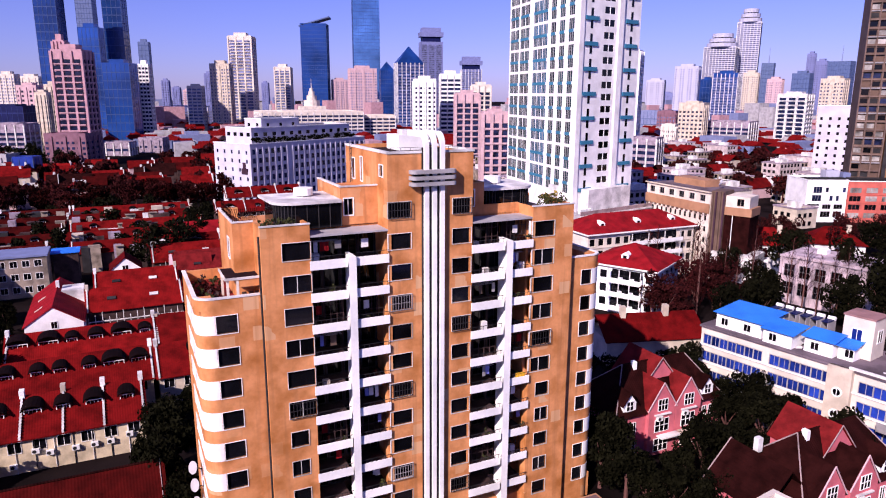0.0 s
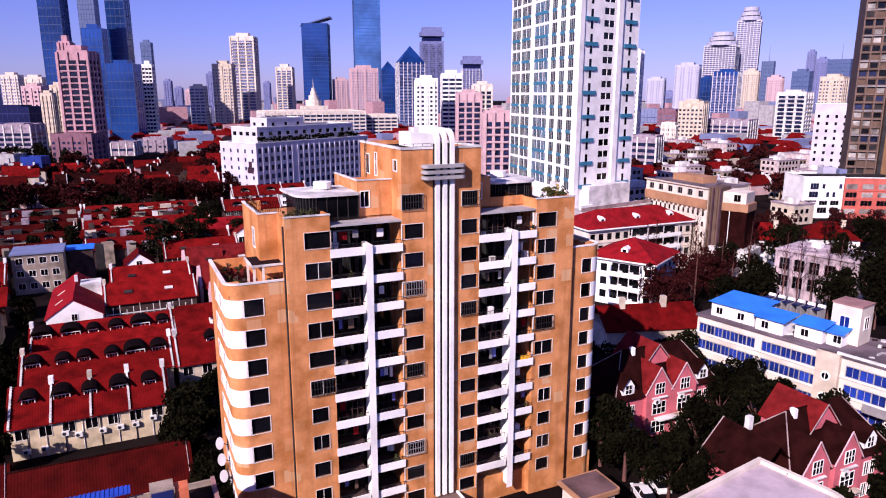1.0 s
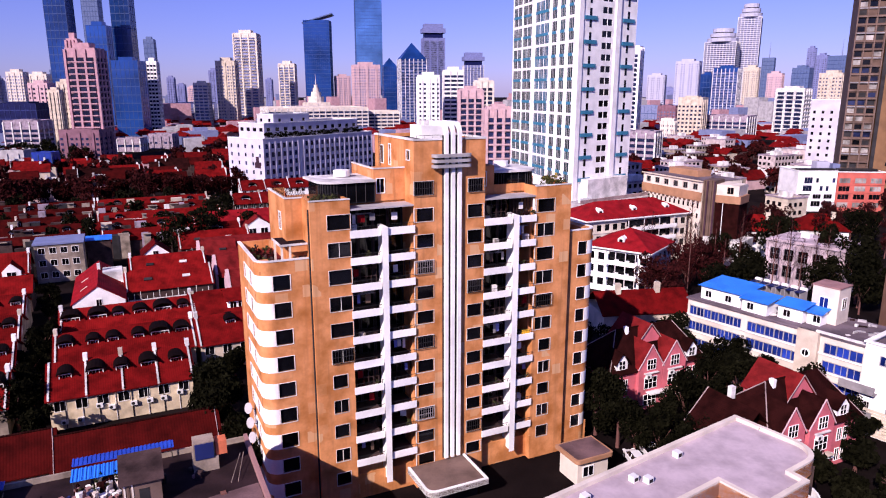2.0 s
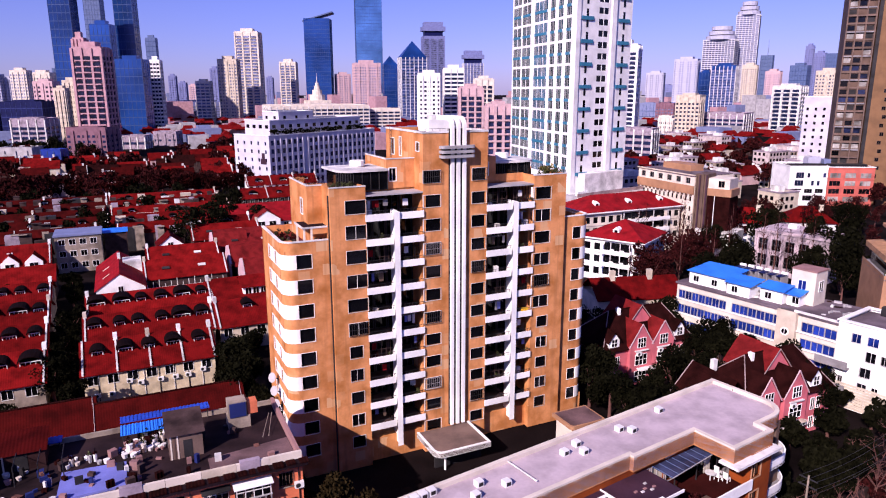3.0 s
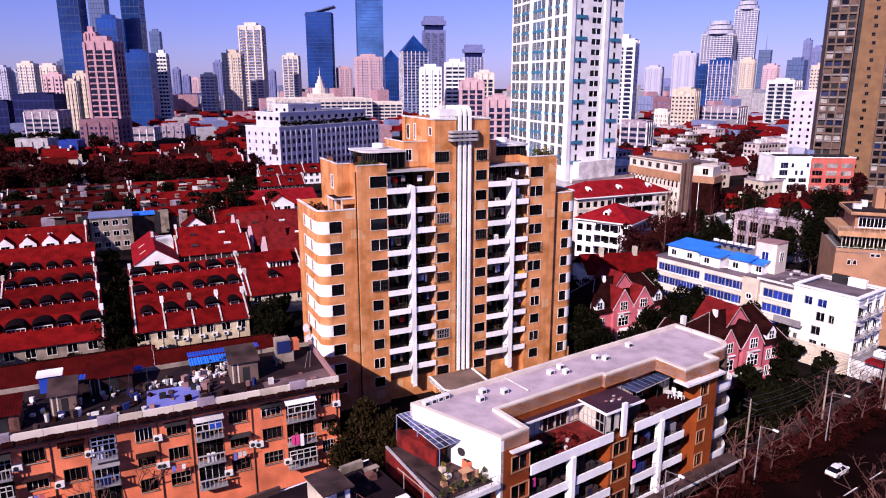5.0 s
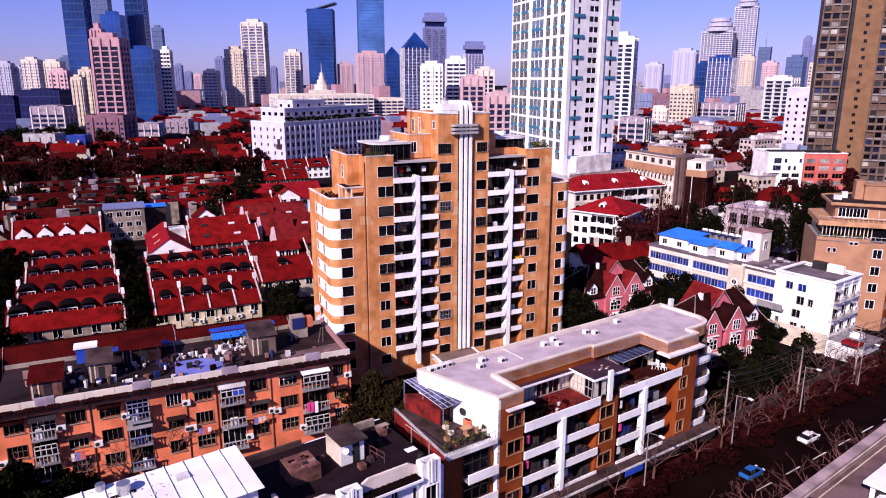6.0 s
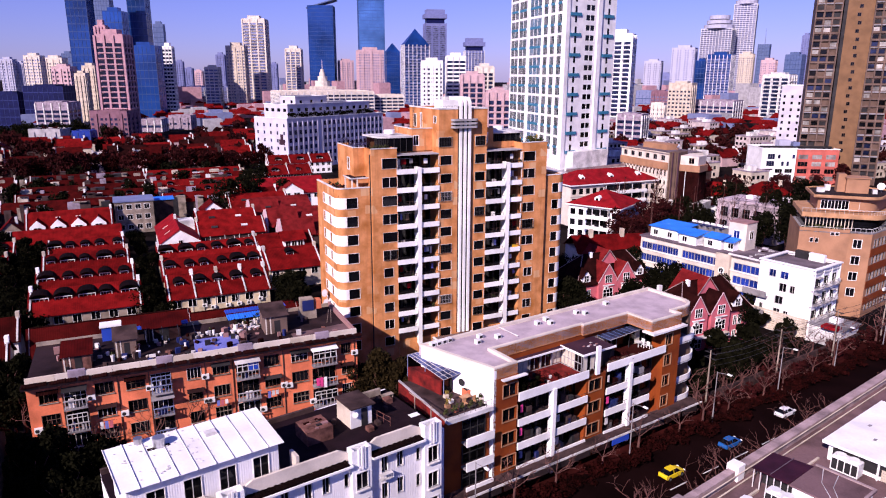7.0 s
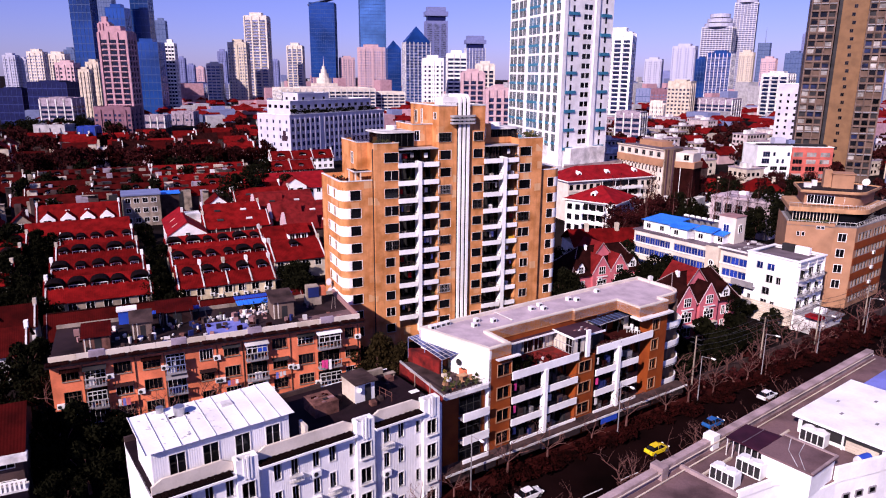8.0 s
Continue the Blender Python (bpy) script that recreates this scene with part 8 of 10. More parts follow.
for u, v in spots:
    x, y = plan(u, v)
    if rt.random() < 0.2 or (-90 < u < 45 and v > 380) or (25 < x < 60 and 180 < y < 235) or (-130 < x < -30 and 265 < y < 330):
        continue
    k = rt.choice((0, 1, 0, 1, 2, 3, 4)) if u < 80 else rt.choice((0, 1, 2, 3, 4, 5, 5, 6, 6, 7, 7))
    m = pose(x, y, 0, 0, 0, GRID + rt.choice((0, 0, 0, 90)) + rt.uniform(-4, 4))
    if k in used:
        copy_thing(protos[k], m)
    else:
        used.add(k)
        protos[k].matrix_basis = m


# ---- larger buildings behind ----
rw = random.Random(91)


def block(name, label, category, x, y, turn, w, d, h, wall, rows, cols, side_cols=0, pane=None, top=None, win=(1.2, 1.5), first=None, side="left", each=3.0, group="", frame_mat=None, coped=True, bars=1, framed=False, mixed=False):
    """A plain building with real openings on its front and one side, each window a part."""
    B = thing(name, x, y, turn, label, category, group)
    z0 = first if first is not None else h - 1.0 - rows * each
    ww, hh = win
    bm = bmesh.new()
    front = [((i + 0.5) * w / cols - ww / 2, (i + 0.5) * w / cols + ww / 2, z0 + k * each + 0.9, z0 + k * each + 0.9 + hh) for i in range(cols) for k in range(rows)] if cols else []
    flank = [((i + 0.5) * d / side_cols - ww / 2, (i + 0.5) * d / side_cols + ww / 2, z0 + k * each + 0.9, z0 + k * each + 0.9 + hh) for i in range(side_cols) for k in range(rows)] if side_cols else []
    holed(bm, w, 0, h, front, face(0, 0))
    holed(bm, d, 0, h, flank if side == "left" else [], face(0, d, -90))
    holed(bm, d, 0, h, flank if side == "right" else [], face(w, 0, 90))
    box(bm, 0, w, d - 0.3, d, 0, h)
    part("wall", bm, wall, B)
    part("roof_deck", cube(0.3, w - 0.3, 0.3, d - 0.3, h - 0.9, h - 0.6), top or M_GREY, B)
    if coped:
        part("coping", coping(bmesh.new(), [(-0.15, -0.15), (w + 0.15, -0.15), (w + 0.15, d + 0.15), (-0.15, d + 0.15)], h - 0.1, 0.5, 0.3), M_WHITE if wall is not M_BROWN else wall, B)
    for hs, m in ((front, face(0, 0)), (flank, face(0, d, -90) if side == "left" else face(w, 0, 90))):
        for q in hs:
            p = rw.choice((M_GLASS, M_GLASS, M_GLASSNAVY, M_GLASSPALE, M_BROWN, M_DARK)) if mixed else pane
            window(B, m, *q, bars, 0, pane_mat=p, frame_mat=frame_mat, rim=0.07, framed=framed)
    return B


# red-roofed villas right of the tower
for x, y, turn, w, d, e, r, n, lab in ((26.0, 152.0, -33, 15, 15, 10.5, 14.2, 1, "white four-storey villa with balconies and a hipped red roof"), (28.5, 168.5, 27, 33, 13, 13.0, 16.6, 3, "long white villa with a red roof and three white dormers")):
    V = block("villa", lab, "building", x, y, turn, w, d, e, M_WHITE if n == 1 else M_CREAM2, 3, max(5, int(w / 2.4)), 5, top=M_GREY, side="right", win=(1.5, 1.7), coped=False)
    bm = bmesh.new()
    o = 0.7
    base = [(-o, -o, e), (w + o, -o, e), (w + o, d + o, e), (-o, d + o, e)]
    s = min(w, d) / 2
    topl = [(s, d / 2, r), (w - s + 0.02, d / 2, r)] if w > d else [(w / 2, d / 2, r), (w / 2 + 0.02, d / 2, r)]
    v = [bm.verts.new(c) for c in base + topl]
    for f in ((0, 1, 5, 4), (1, 2, 5), (2, 3, 4, 5), (3, 0, 4), (3, 2, 1, 0)):
        bm.faces.new([v[i] for i in f])
    part("roof", bm, M_REDBRIGHT, V, "bright red hipped tile roof")
    part("eave", cube(-0.8, w + 0.8, -0.8, d + 0.8, e - 0.35, e - 0.05), M_WHITE, V, "white eave")
    for i in range(n):
        gx = w * (i + 0.5) / n
        dm = part("dormer", pentagon(bmesh.new(), gx - 0.8, gx + 0.8, 2.0, e + 0.6, e + 1.9, e + 2.5, 2.0), M_WHITE, V, "white arched dormer")
        part("dormer_window", cube(gx - 0.4, gx + 0.4, 1.95, 2.0, e + 1.1, e + 1.8), M_GLASS, dm)
    for k in range(3):
        b = part("balcony", cube(w * 0.35, w * 0.85, -1.6, 0, e - 9.6 + k * 3.0, e - 9.4 + k * 3.0), M_WHITE_OLD, V, "white balcony")
        part("parapet", cube(w * 0.35, w * 0.85, -1.65, -1.5, e - 9.4 + k * 3.0, e - 8.5 + k * 3.0), M_WHITE, b)
        part("loggia", cube(w * 0.38, w * 0.82, -0.06, 0.0, e - 8.5 + k * 3.0, e - 6.9 + k * 3.0), M_GLASS, b, "dark glazed loggia")
        for i in range(4):
            part("post", cube(w * (0.36 + 0.155 * i), w * (0.36 + 0.155 * i) + 0.2, -1.6, -1.45, e - 8.5 + k * 3.0, e - 6.6 + k * 3.0), M_WHITE_OLD, b)
        part("ledge", cube(-0.15, w + 0.15, -0.15, 0.0, e - 6.75 + k * 3.0, e - 6.55 + k * 3.0), M_CREAM2, V, "pale string course")
h = thing("red_roofed_hall", 24.5, 118.0, 12, "low hall with a broad dark red tile roof", "house")
part("wall", cube(0, 18, 0, 10, 0, 4.5), M_CREAM, h)
part("roof", ridge_x_roof(bmesh.new(), 0, 18, 0, 10, 4.5, 7.6), M_RED, h)
for x in (4, 12):
    part("chimney", cube(x, x + 0.9, 4, 5, 6.5, 9.2), M_CREAM, h)
def white_hall():
    W = thing("white_hall", 70.4, 159.7, -48, "white two-storey hall with pilasters and a flat white roof", "building")
    holes = [(0.9 + i * 3.3, 3.1 + i * 3.3, z, z + 2.7) for i in range(5) for z in (2.2, 6.2)]
    bm = bmesh.new()
    holed(bm, 17.4, 0, 11, holes, face(0, 0))
    holed(bm, 11.5, 0, 11, [(1.5 + i * 3.4, 3.4 + i * 3.4, z, z + 2.5) for i in range(3) for z in (2.2, 6.2)], face(0, 11.5, -90))
    box(bm, 0.3, 17.4, 11.2, 11.5, 0, 11)
    box(bm, 17.1, 17.4, 0.3, 11.2, 0, 11)
    part("wall", bm, M_HALL, W, "pinkish white wall dulled for tree shade")
    for h in holes:
        window(W, face(0, 0), *h, 2, 1, frame_mat=M_GREY, rim=0.06)
    for i in range(3):
        for z in (2.2, 6.2):
            window(W, face(0, 11.5, -90), 1.5 + i * 3.4, 3.4 + i * 3.4, z, z + 2.5, framed=False)
    for i in range(6):
        part("pilaster", cube(-0.15 + i * 3.3, 0.35 + i * 3.3, -0.25, 0.0, 0, 10.4), M_HALL, W, "white pilaster")
    part("cornice", cube(-0.3, 17.7, -0.4, -0.01, 10.5, 10.9), M_HALL, W, "white cornice")
    part("roof_deck", cube(0.2, 17.2, 0.2, 11.3, 10.8, 11.1), M_HALL, W, "pale flat roof")
    part("roof_hatch", cube(5, 7, 6, 8, 11.1, 12.0), M_WHITE, W, "small white roof hatch")


white_hall()
for x, y, w, d in ((72.5, 186, 11, 8), (89, 188, 14, 9)):
    h = thing("red_roofed_villa", x, y, -12, "low villa under a red hipped roof among trees", "house")
    part("wall", cube(0, w, 0, d, 0, 7.6), M_WHITE_OLD, h)
    bm = bmesh.new()
    v = [bm.verts.new(c) for c in ((-0.6, -0.6, 7.5), (w + 0.6, -0.6, 7.5), (w + 0.6, d + 0.6, 7.5), (-0.6, d + 0.6, 7.5), (w * 0.35, d / 2, 11.6), (w * 0.65, d / 2, 11.6))]
    for f in ((0, 1, 5, 4), (1, 2, 5), (2, 3, 4, 5), (3, 0, 4), (3, 2, 1, 0)):
        bm.faces.new([v[i] for i in f])
    part("roof", bm, M_RED, h, "red hipped tile roof")
    part("chimney", cube(w * 0.7, w * 0.7 + 1.1, d * 0.3, d * 0.3 + 0.9, 9, 12.4), M_CREAM, h, "pale chimney")
    for i in range(3):
        window(h, face(0.8 + i * w / 3.2, 0), 0, 1.4, 4.2, 6.2, 1, 1, deep=-0.05, proud=0.08)

# the tan office: a long cream face under a tan band, and a dark ribbed stair tower at its end
def tan_office():
    D = thing("tan_office", 50.1, 203.5, -64.4, "cream office with a tan band below its attic storey", "building")
    L1 = 24.6
    attic = [(1.6 + i * 3.9, 3.3 + i * 3.9, 19.2, 20.7) for i in range(6)]
    low = [(0.7 + i * 1.85, 1.5 + i * 1.85, z, z + 1.3) for i in range(13) for z in (14.2, 11.4, 8.6, 5.8)]
    bm = bmesh.new()
    holed(bm, L1, 0, 21.5, attic + low, face(0, 0))
    box(bm, 0, 0.3, 0.01, 14, 0, 21.5)
    box(bm, 0, L1, 13.7, 14, 0, 21.5)
    box(bm, L1 - 0.3, L1, 0.01, 13.7, 0, 21.5)
    part("wall", bm, M_CREAM2, D, "cream rendered wall")
    for h in attic:
        window(D, face(0, 0), *h, 1, 0, frame_mat=M_GREY, rim=0.06)
    for h in low:
        window(D, face(0, 0), *h, 0, 0, rim=0.05, framed=False)
    part("tan_band", cube(-0.2, L1, -0.25, 0.02, 16.2, 18.6), M_TAN, D, "tan tiled band")
    for i in range(14):
        part("dentil", cube(0.2 + i * 1.76, 1.0 + i * 1.76, -0.22, 0.0, 15.7, 16.2), M_BROWN, D)
    part("roof_deck", cube(0.2, L1, 0.2, 13.8, 21.3, 21.6), M_PLUMROOF, D, "violet-grey roof")
    part("eave", cube(-0.4, L1 + 0.2, -0.5, 0.0, 21.5, 21.8), M_CREAM, D)
    part("roof_house", cube(4, 16, 6, 11, 21.6, 23.4), M_TAN, D, "low tan roof house")
    part("satellite_dish", rod(bmesh.new(), (20.0, 8, 23.2), (19.6, 7.6, 23.4), 0.2, 1.0, 12), M_WHITE, D, "white satellite dish")
    S = thing("stair_tower", 60.9, 181.0, -38, "dark brown ribbed stair tower of the tan office", "building")
    part("wall", cube(0, 3.4, 0, 6, 0, 22.2), M_BROWN, S)
    for i in range(4):
        part("rib", cube(0.1 + i * 0.95, 0.5 + i * 0.95, -0.35, 0.0, 0, 22.0), M_PLUM if i % 2 else M_BROWN, S, "vertical rib")
    part("end_wall", cube(3.4, 9.6, 0.5, 7, 0, 16.4), M_BROWNROOF, S, "dark brown end wall")
    part("end_attic", cube(3.4, 9.2, 0.6, 7, 18.4, 21.2), M_CREAM2, S, "cream attic storey")
    part("tan_band", cube(3.3, 9.9, 0.2, 7, 16.4, 18.4), M_TAN, S, "tan tiled band")
    window(S, face(6.2, 0.6), 0, 1.6, 18.9, 20.6, 1, 0, deep=-0.05, proud=0.08, frame_mat=M_CREAM)
    part("downpipe", rod(bmesh.new(), (5.4, 0.4, 2), (5.4, 0.4, 17), 0.09), M_WHITE, S, "white downpipe")
    part("annexe", cube(1.5, 12, -1.5, 7, 0, 7.0), M_WHITE_OLD, S, "low white annexe")


tan_office()
office = block("white_office", "white office building with scattered dark windows", "building", 121.9, 262.0, 2, 14.8, 16, 15.5, M_WHITE, 0, 0, top=M_DARKROOF, first=2.0)
red = block("red_office", "salmon-red office building with pale windows", "building", 136.9, 262.4, -2, 17.2, 16, 15.2, M_REDBR, 0, 0, top=M_DARKROOF, first=2.0)
K = 14.8 / 19.2
for x0, x1, z0, z1 in ((3.3, 7.1, 10.9, 13.1), (9.0, 10.2, 11.2, 12.8), (17.0, 18.3, 11.2, 12.8), (2.9, 7.1, 7.9, 10.0), (11.2, 12.5, 8.0, 9.8), (14.2, 15.4, 8.0, 9.8), (1.0, 6.6, 6.2, 6.7), (8.2, 12.0, 5.0, 6.6), (13.6, 17.5, 5.0, 6.6), (1.0, 5.0, 2.0, 4.0), (7.6, 12.0, 2.0, 4.0), (13.6, 17.5, 2.0, 4.0)):
    window(office, face(0, 0), x0 * K, x1 * K, z0, z1, 2 if x1 - x0 > 3 else 0, 0, pane_mat=M_GLASSNAVY if z0 > 7 else M_GLASS, frame_mat=M_GREYPALE, deep=-0.05, proud=0.1, rim=0.06)
for k, z in enumerate((11.0, 7.9, 4.8, 1.7)):
    for i in range(3):
        window(red, face(0, 0), 0.6 + i * 5.7, 4.6 + i * 5.7, z, z + 1.9, 2, 0, pane_mat=M_GLASS if k == 2 or (k == 1 and i == 0) else M_GLASSPALE, frame_mat=M_REDBR, deep=-0.05, proud=0.1, rim=0.08)
    part("string_course", cube(-0.1, 17.3, -0.18, 0.0, z - 0.7, z - 0.45), M_REDBR, red)
for B in (office, red):
    part("roof_band", cube(0.4, 14.4, 1.0, 4.0, 14.9, 16.3), M_DARK, B, "dark low roof plant housing")
    part("roof_rail", rod(rod(bmesh.new(), (0.3, 0.3, 16.3), (14.4, 0.3, 16.3), 0.06, n=4), (0.3, 0.3, 16.0), (14.4, 0.3, 16.0), 0.05, n=4), M_DARK, B, "dark roof rail")
part("roof_plant", cube(9.5, 14.5, 6.0, 10.0, 14.9, 18.4), M_HAZE, office, "pale roof plant room")
part("roof_plant", cube(0.3, 3.0, 6.0, 10.0, 14.3, 17.6), M_SLATE, red, "blue-grey roof plant room")
block("brown_high_rise", "tall brown apartment high-rise with stacked bay windows", "building", 141.5, 272.4, -20, 9.6, 18, 100, M_BROWN, 31, 3, 0, each=3.0, win=(2.4, 1.8), first=3, mixed=True)
gw = thing("gold_high_rise", 151.4, 268.0, -20, "tall ochre slab of the apartment high-rise with small windows", "building")
part("wall", cube(0, 10.5, 0, 16, 0, 102), M_GOLD, gw)
# flat strip on the wall; the recess's shade is its dark colour
part("recess", cube(-0.6, 0.7, -0.1, 0.2, 0, 101.5), M_DARK, gw, "dark strip in place of a shaded vertical recess")
for k in range(29):
    window(gw, face(4.6 + 0.5 * (k % 2), 0), 0, 1.2, 4 + k * 3.3, 5.3 + k * 3.3, 1, 0, deep=-0.05, proud=0.08, frame_mat=M_BROWN)
block("brown_high_rise", "tall brown apartment high-rise with stacked bay windows", "building", 161.5, 264.4, -20, 9, 16, 101, M_BROWN, 31, 3, 0, each=3.0, win=(2.2, 1.8), first=3, mixed=True)
for bx, by, bw, n in ((141.5, 272.4, 9.6, 3), (161.5, 264.4, 9.0, 3)):
    S = thing("bay_frame", bx, by, -20, "stacked brown bay frames and ledges of the high-rise", "facade", "bay frames")
    for i in range(n + 1):
        part("pier", cube(bw * i / n - 0.2, bw * i / n + 0.2, -0.7, -0.01, 0, 99), M_BROWNPALE, S)
    for k in range(31):
        part("ledge", cube(0, bw, -0.4 - 0.25 * (k % 2), -0.01, 3.1 + k * 3.0, 3.6 + k * 3.0), M_BROWNPALE if k % 3 else M_GREY, S)
block("white_high_rise", "slim white apartment tower", "building", 160.0, 342.0, -30, 22, 16, 41.0, M_HOTEL, 10, 6, 0, each=3.4, win=(1.1, 1.4), first=3)
block("dark_office", "dark violet office block in shade", "building", 168, 225, 0, 40, 20, 16, M_SLATE, 3, 8, 0, each=4, win=(3.2, 1.6))


# ---- the white tower with teal panels ----
def teal_tower():
    """Its nearest corner stands at the origin; one face runs back to the left, one back to the right."""
    P = thing("white_high_rise", 27.0, 188.5, 0, "tall white office tower with dark paired windows and teal panels", "building")
    H = 92.0
    left = face(-15.8, 45.5, -70.9)
    L1 = math.hypot(15.8, 45.5)
    bays = [(1.0, 7), (9.0, 7), (19.0, 10), (31.0, 3.4), (36.5, 3.4), (42.0, 3.4)]
    bm, hs, tp = bmesh.new(), [], []
    for k in range(11):
        z = 19.5 + k * 6.6
        for x, w in bays:
            n = max(1, round(w / 3.2))
            for i in range(n):
                a = x + i * w / n
                hs += [(a, a + w / n - 0.35, z + 0.1, z + 2.4), (a, a + w / n - 0.35, z + 3.2, z + 5.9)]
            tp.append((x - 0.1, x + w - 0.7, z + 2.4, z + 3.2))
    holed(bm, L1, 0, H, hs, left, 0.5)
    # right faces in three setbacks
    right = face(0, 0, 39.5)
    R1 = 23.8
    mid = [(9.2 + i * 2.1, 11.1 + i * 2.1, 19.0 + k * 3.15, 20.7 + k * 3.15) for k in range(23) for i in range(2)]
    slots = [(a, a + 0.9, 18.2 + k * 6.3, 23.2 + k * 6.3) for k in range(11) for a in (3.9, 19.6)]
    holed(bm, R1, 0, H, mid, right, 0.6)
    prism(bm, [(-15.8, 45.5), (R1 * math.cos(radians(39.5)), R1 * math.sin(radians(39.5))), (6, 60)], 0, 1)
    part("wall", bm, M_WHITE, P, "white stone cladding")
    for h in hs:
        window(P, left, *h, 1, 0, rim=0.05, pane_mat=M_GLASSTEAL if 19 <= h[0] < 29 else M_TEALPANE, deep=0.06, framed=False)
    for a, b, c, d in tp:
        part("panel", box(bmesh.new(), a, b, -0.05, 0.1, c, d, left), M_TEAL, P, "teal spandrel panel")
    bm = bmesh.new()
    for a, b, c, d in mid:
        box(bm, a, b, 0.1, 0.13, c, d, right)
    for a, b, c, d in slots:
        box(bm, a, b, -0.05, -0.02, c, d, right)
    part("window_panes", bm, M_GLASS, P, "dark panes of the narrow face", kind="stuff")
    bm = bmesh.new()
    for a, b, c, d in hs:
        for q in ((0.33, 0.67) if b - a > 2.4 else (0.5,)):
            x = a + (b - a) * q
            box(bm, x - 0.04, x + 0.04, -0.06, 0.05, c, d, left)
    part("glazing_lattice", bm, M_GREYPALE, P, "white glazing bars", kind="stuff")
    for k in range(11):
        for a in (3.9, 19.6):
            part("panel", box(bmesh.new(), a - 2.0, a + 2.9, -0.3, -0.02, 20.2 + k * 6.3, 21.2 + k * 6.3, right), M_TEAL, P, "teal projecting box")
    part("pier", box(bmesh.new(), 14.4, 16.4, -0.5, 0.2, 0, H, right), M_WHITE, P, "white pier")
    part("pier", box(bmesh.new(), -0.3, 1.4, -0.3, 0.2, 0, H, right), M_WHITE, P, "white corner pier")
    # podium
    part("podium", box(bmesh.new(), -3, 26, -6, 12, 0, 15.0, right), M_GREYPALE, P, "grey-white podium")
    part("podium", box(bmesh.new(), 3, 20, -3, 12, 15.0, 21.0, right), M_WHITE_OLD, P, "white podium storey")
    for z in (3.5, 7.0, 10.5, 14.6):
        part("podium_ledge", box(bmesh.new(), -3.2, 26.2, -6.25, -5.95, z, z + 0.4, right), M_WHITE_OLD, P, "pale podium ledge")
    for i in range(12):
        part("podium_window", box(bmesh.new(), -2 + i * 2.35, -0.6 + i * 2.35, -6.06, -5.98, 8.0, 9.8, right), M_GLASSNAVY, P)
    part("podium_parapet", box(bmesh.new(), -3, 26, -6, -5.7, 15.0, 16.0, right), M_PARAPET, P, "pinkish podium parapet")
    for i in range(5):
        part("podium_plant", box(bmesh.new(), -1 + i * 1.0, -0.2 + i * 1.0, -4, -3.2, 15.0, 16.2, right), M_ACWHITE, P, "white plant box on the podium")
    bm = bmesh.new()
    for i in range(9):
        box(bm, -2 + i * 3.1, 0.4 + i * 3.1, -6.05, -5.9, 12.3, 14.0, right)
    part("podium_windows", bm, M_GREY, P, kind="stuff")


teal_tower()


# ---- the white hotel ----
hotel = block("hotel", "large white hotel with rows of small windows", "building", -112.6, 298.2, -32, 23.6, 71, 25.2, M_HOTEL, 6, 5, 0, each=3.7, win=(1.1, 1.6), first=1.5, pane=M_GLASSNAVY)
for i in range(21):
    for k in range(6):
        a, z = 1.2 + i * 3.35, 2.4 + k * 3.7
        if i != 6:
            window(hotel, face(23.6, 0, 90), a, a + 1.5, z, z + 2.1, 0, 0, pane_mat=M_GLASSNAVY, deep=-0.05, proud=0.08, framed=False)
for i in range(22):
    part("rib", box(bmesh.new(), i * 3.35 - 0.1, i * 3.35 + 0.5, -0.3, 0.02, 1, 23.6, face(23.6, 0, 90)), M_HOTEL, hotel, "white vertical rib")
part("banner", prism(bmesh.new(), [(17.6, -0.12), (21.4, -0.12), (21.4, -0.02), (17.6, -0.02)], 12.5, 15.0), M_PLUM, hotel, "dark red banner")
part("banner", prism(bmesh.new(), [(18.5, -0.12), (20.5, -0.12), (20.5, -0.02), (18.5, -0.02)], 15.0, 17.5), M_PLUM, hotel, "dark red banner")


def hotel_roof(u, v):
    c, s_ = math.cos(radians(-32)), math.sin(radians(-32))
    return -112.6 + c * u - s_ * v, 298.2 + s_ * u + c * v


block("hotel_penthouse", "set-back white penthouse storey of the hotel", "building", *hotel_roof(2, 5), -32, 17, 60, 31.5, M_HOTEL, 1, 4, 12, each=4, win=(2.2, 1.6), first=27.0, side="right")
block("hotel_penthouse", "small white roof house of the hotel", "building", *hotel_roof(4, 14), -32, 11, 22, 35.0, M_HOTEL, 1, 2, 3, each=4, win=(1.6, 1.4), first=30.8, side="right")
for i in range(20):
    h = link("roof_hedge", clump_mesh("h", 2.0, 1.5, 150, 0.3, i, M_LEAF, 5), M_LEAF, None, Matrix.Translation((*hotel_roof(21.3, 4 + i * 3.2), 26.2)))
    tagged(h, "dark clipped hedge on the hotel terrace", "hedge", "terrace hedges")


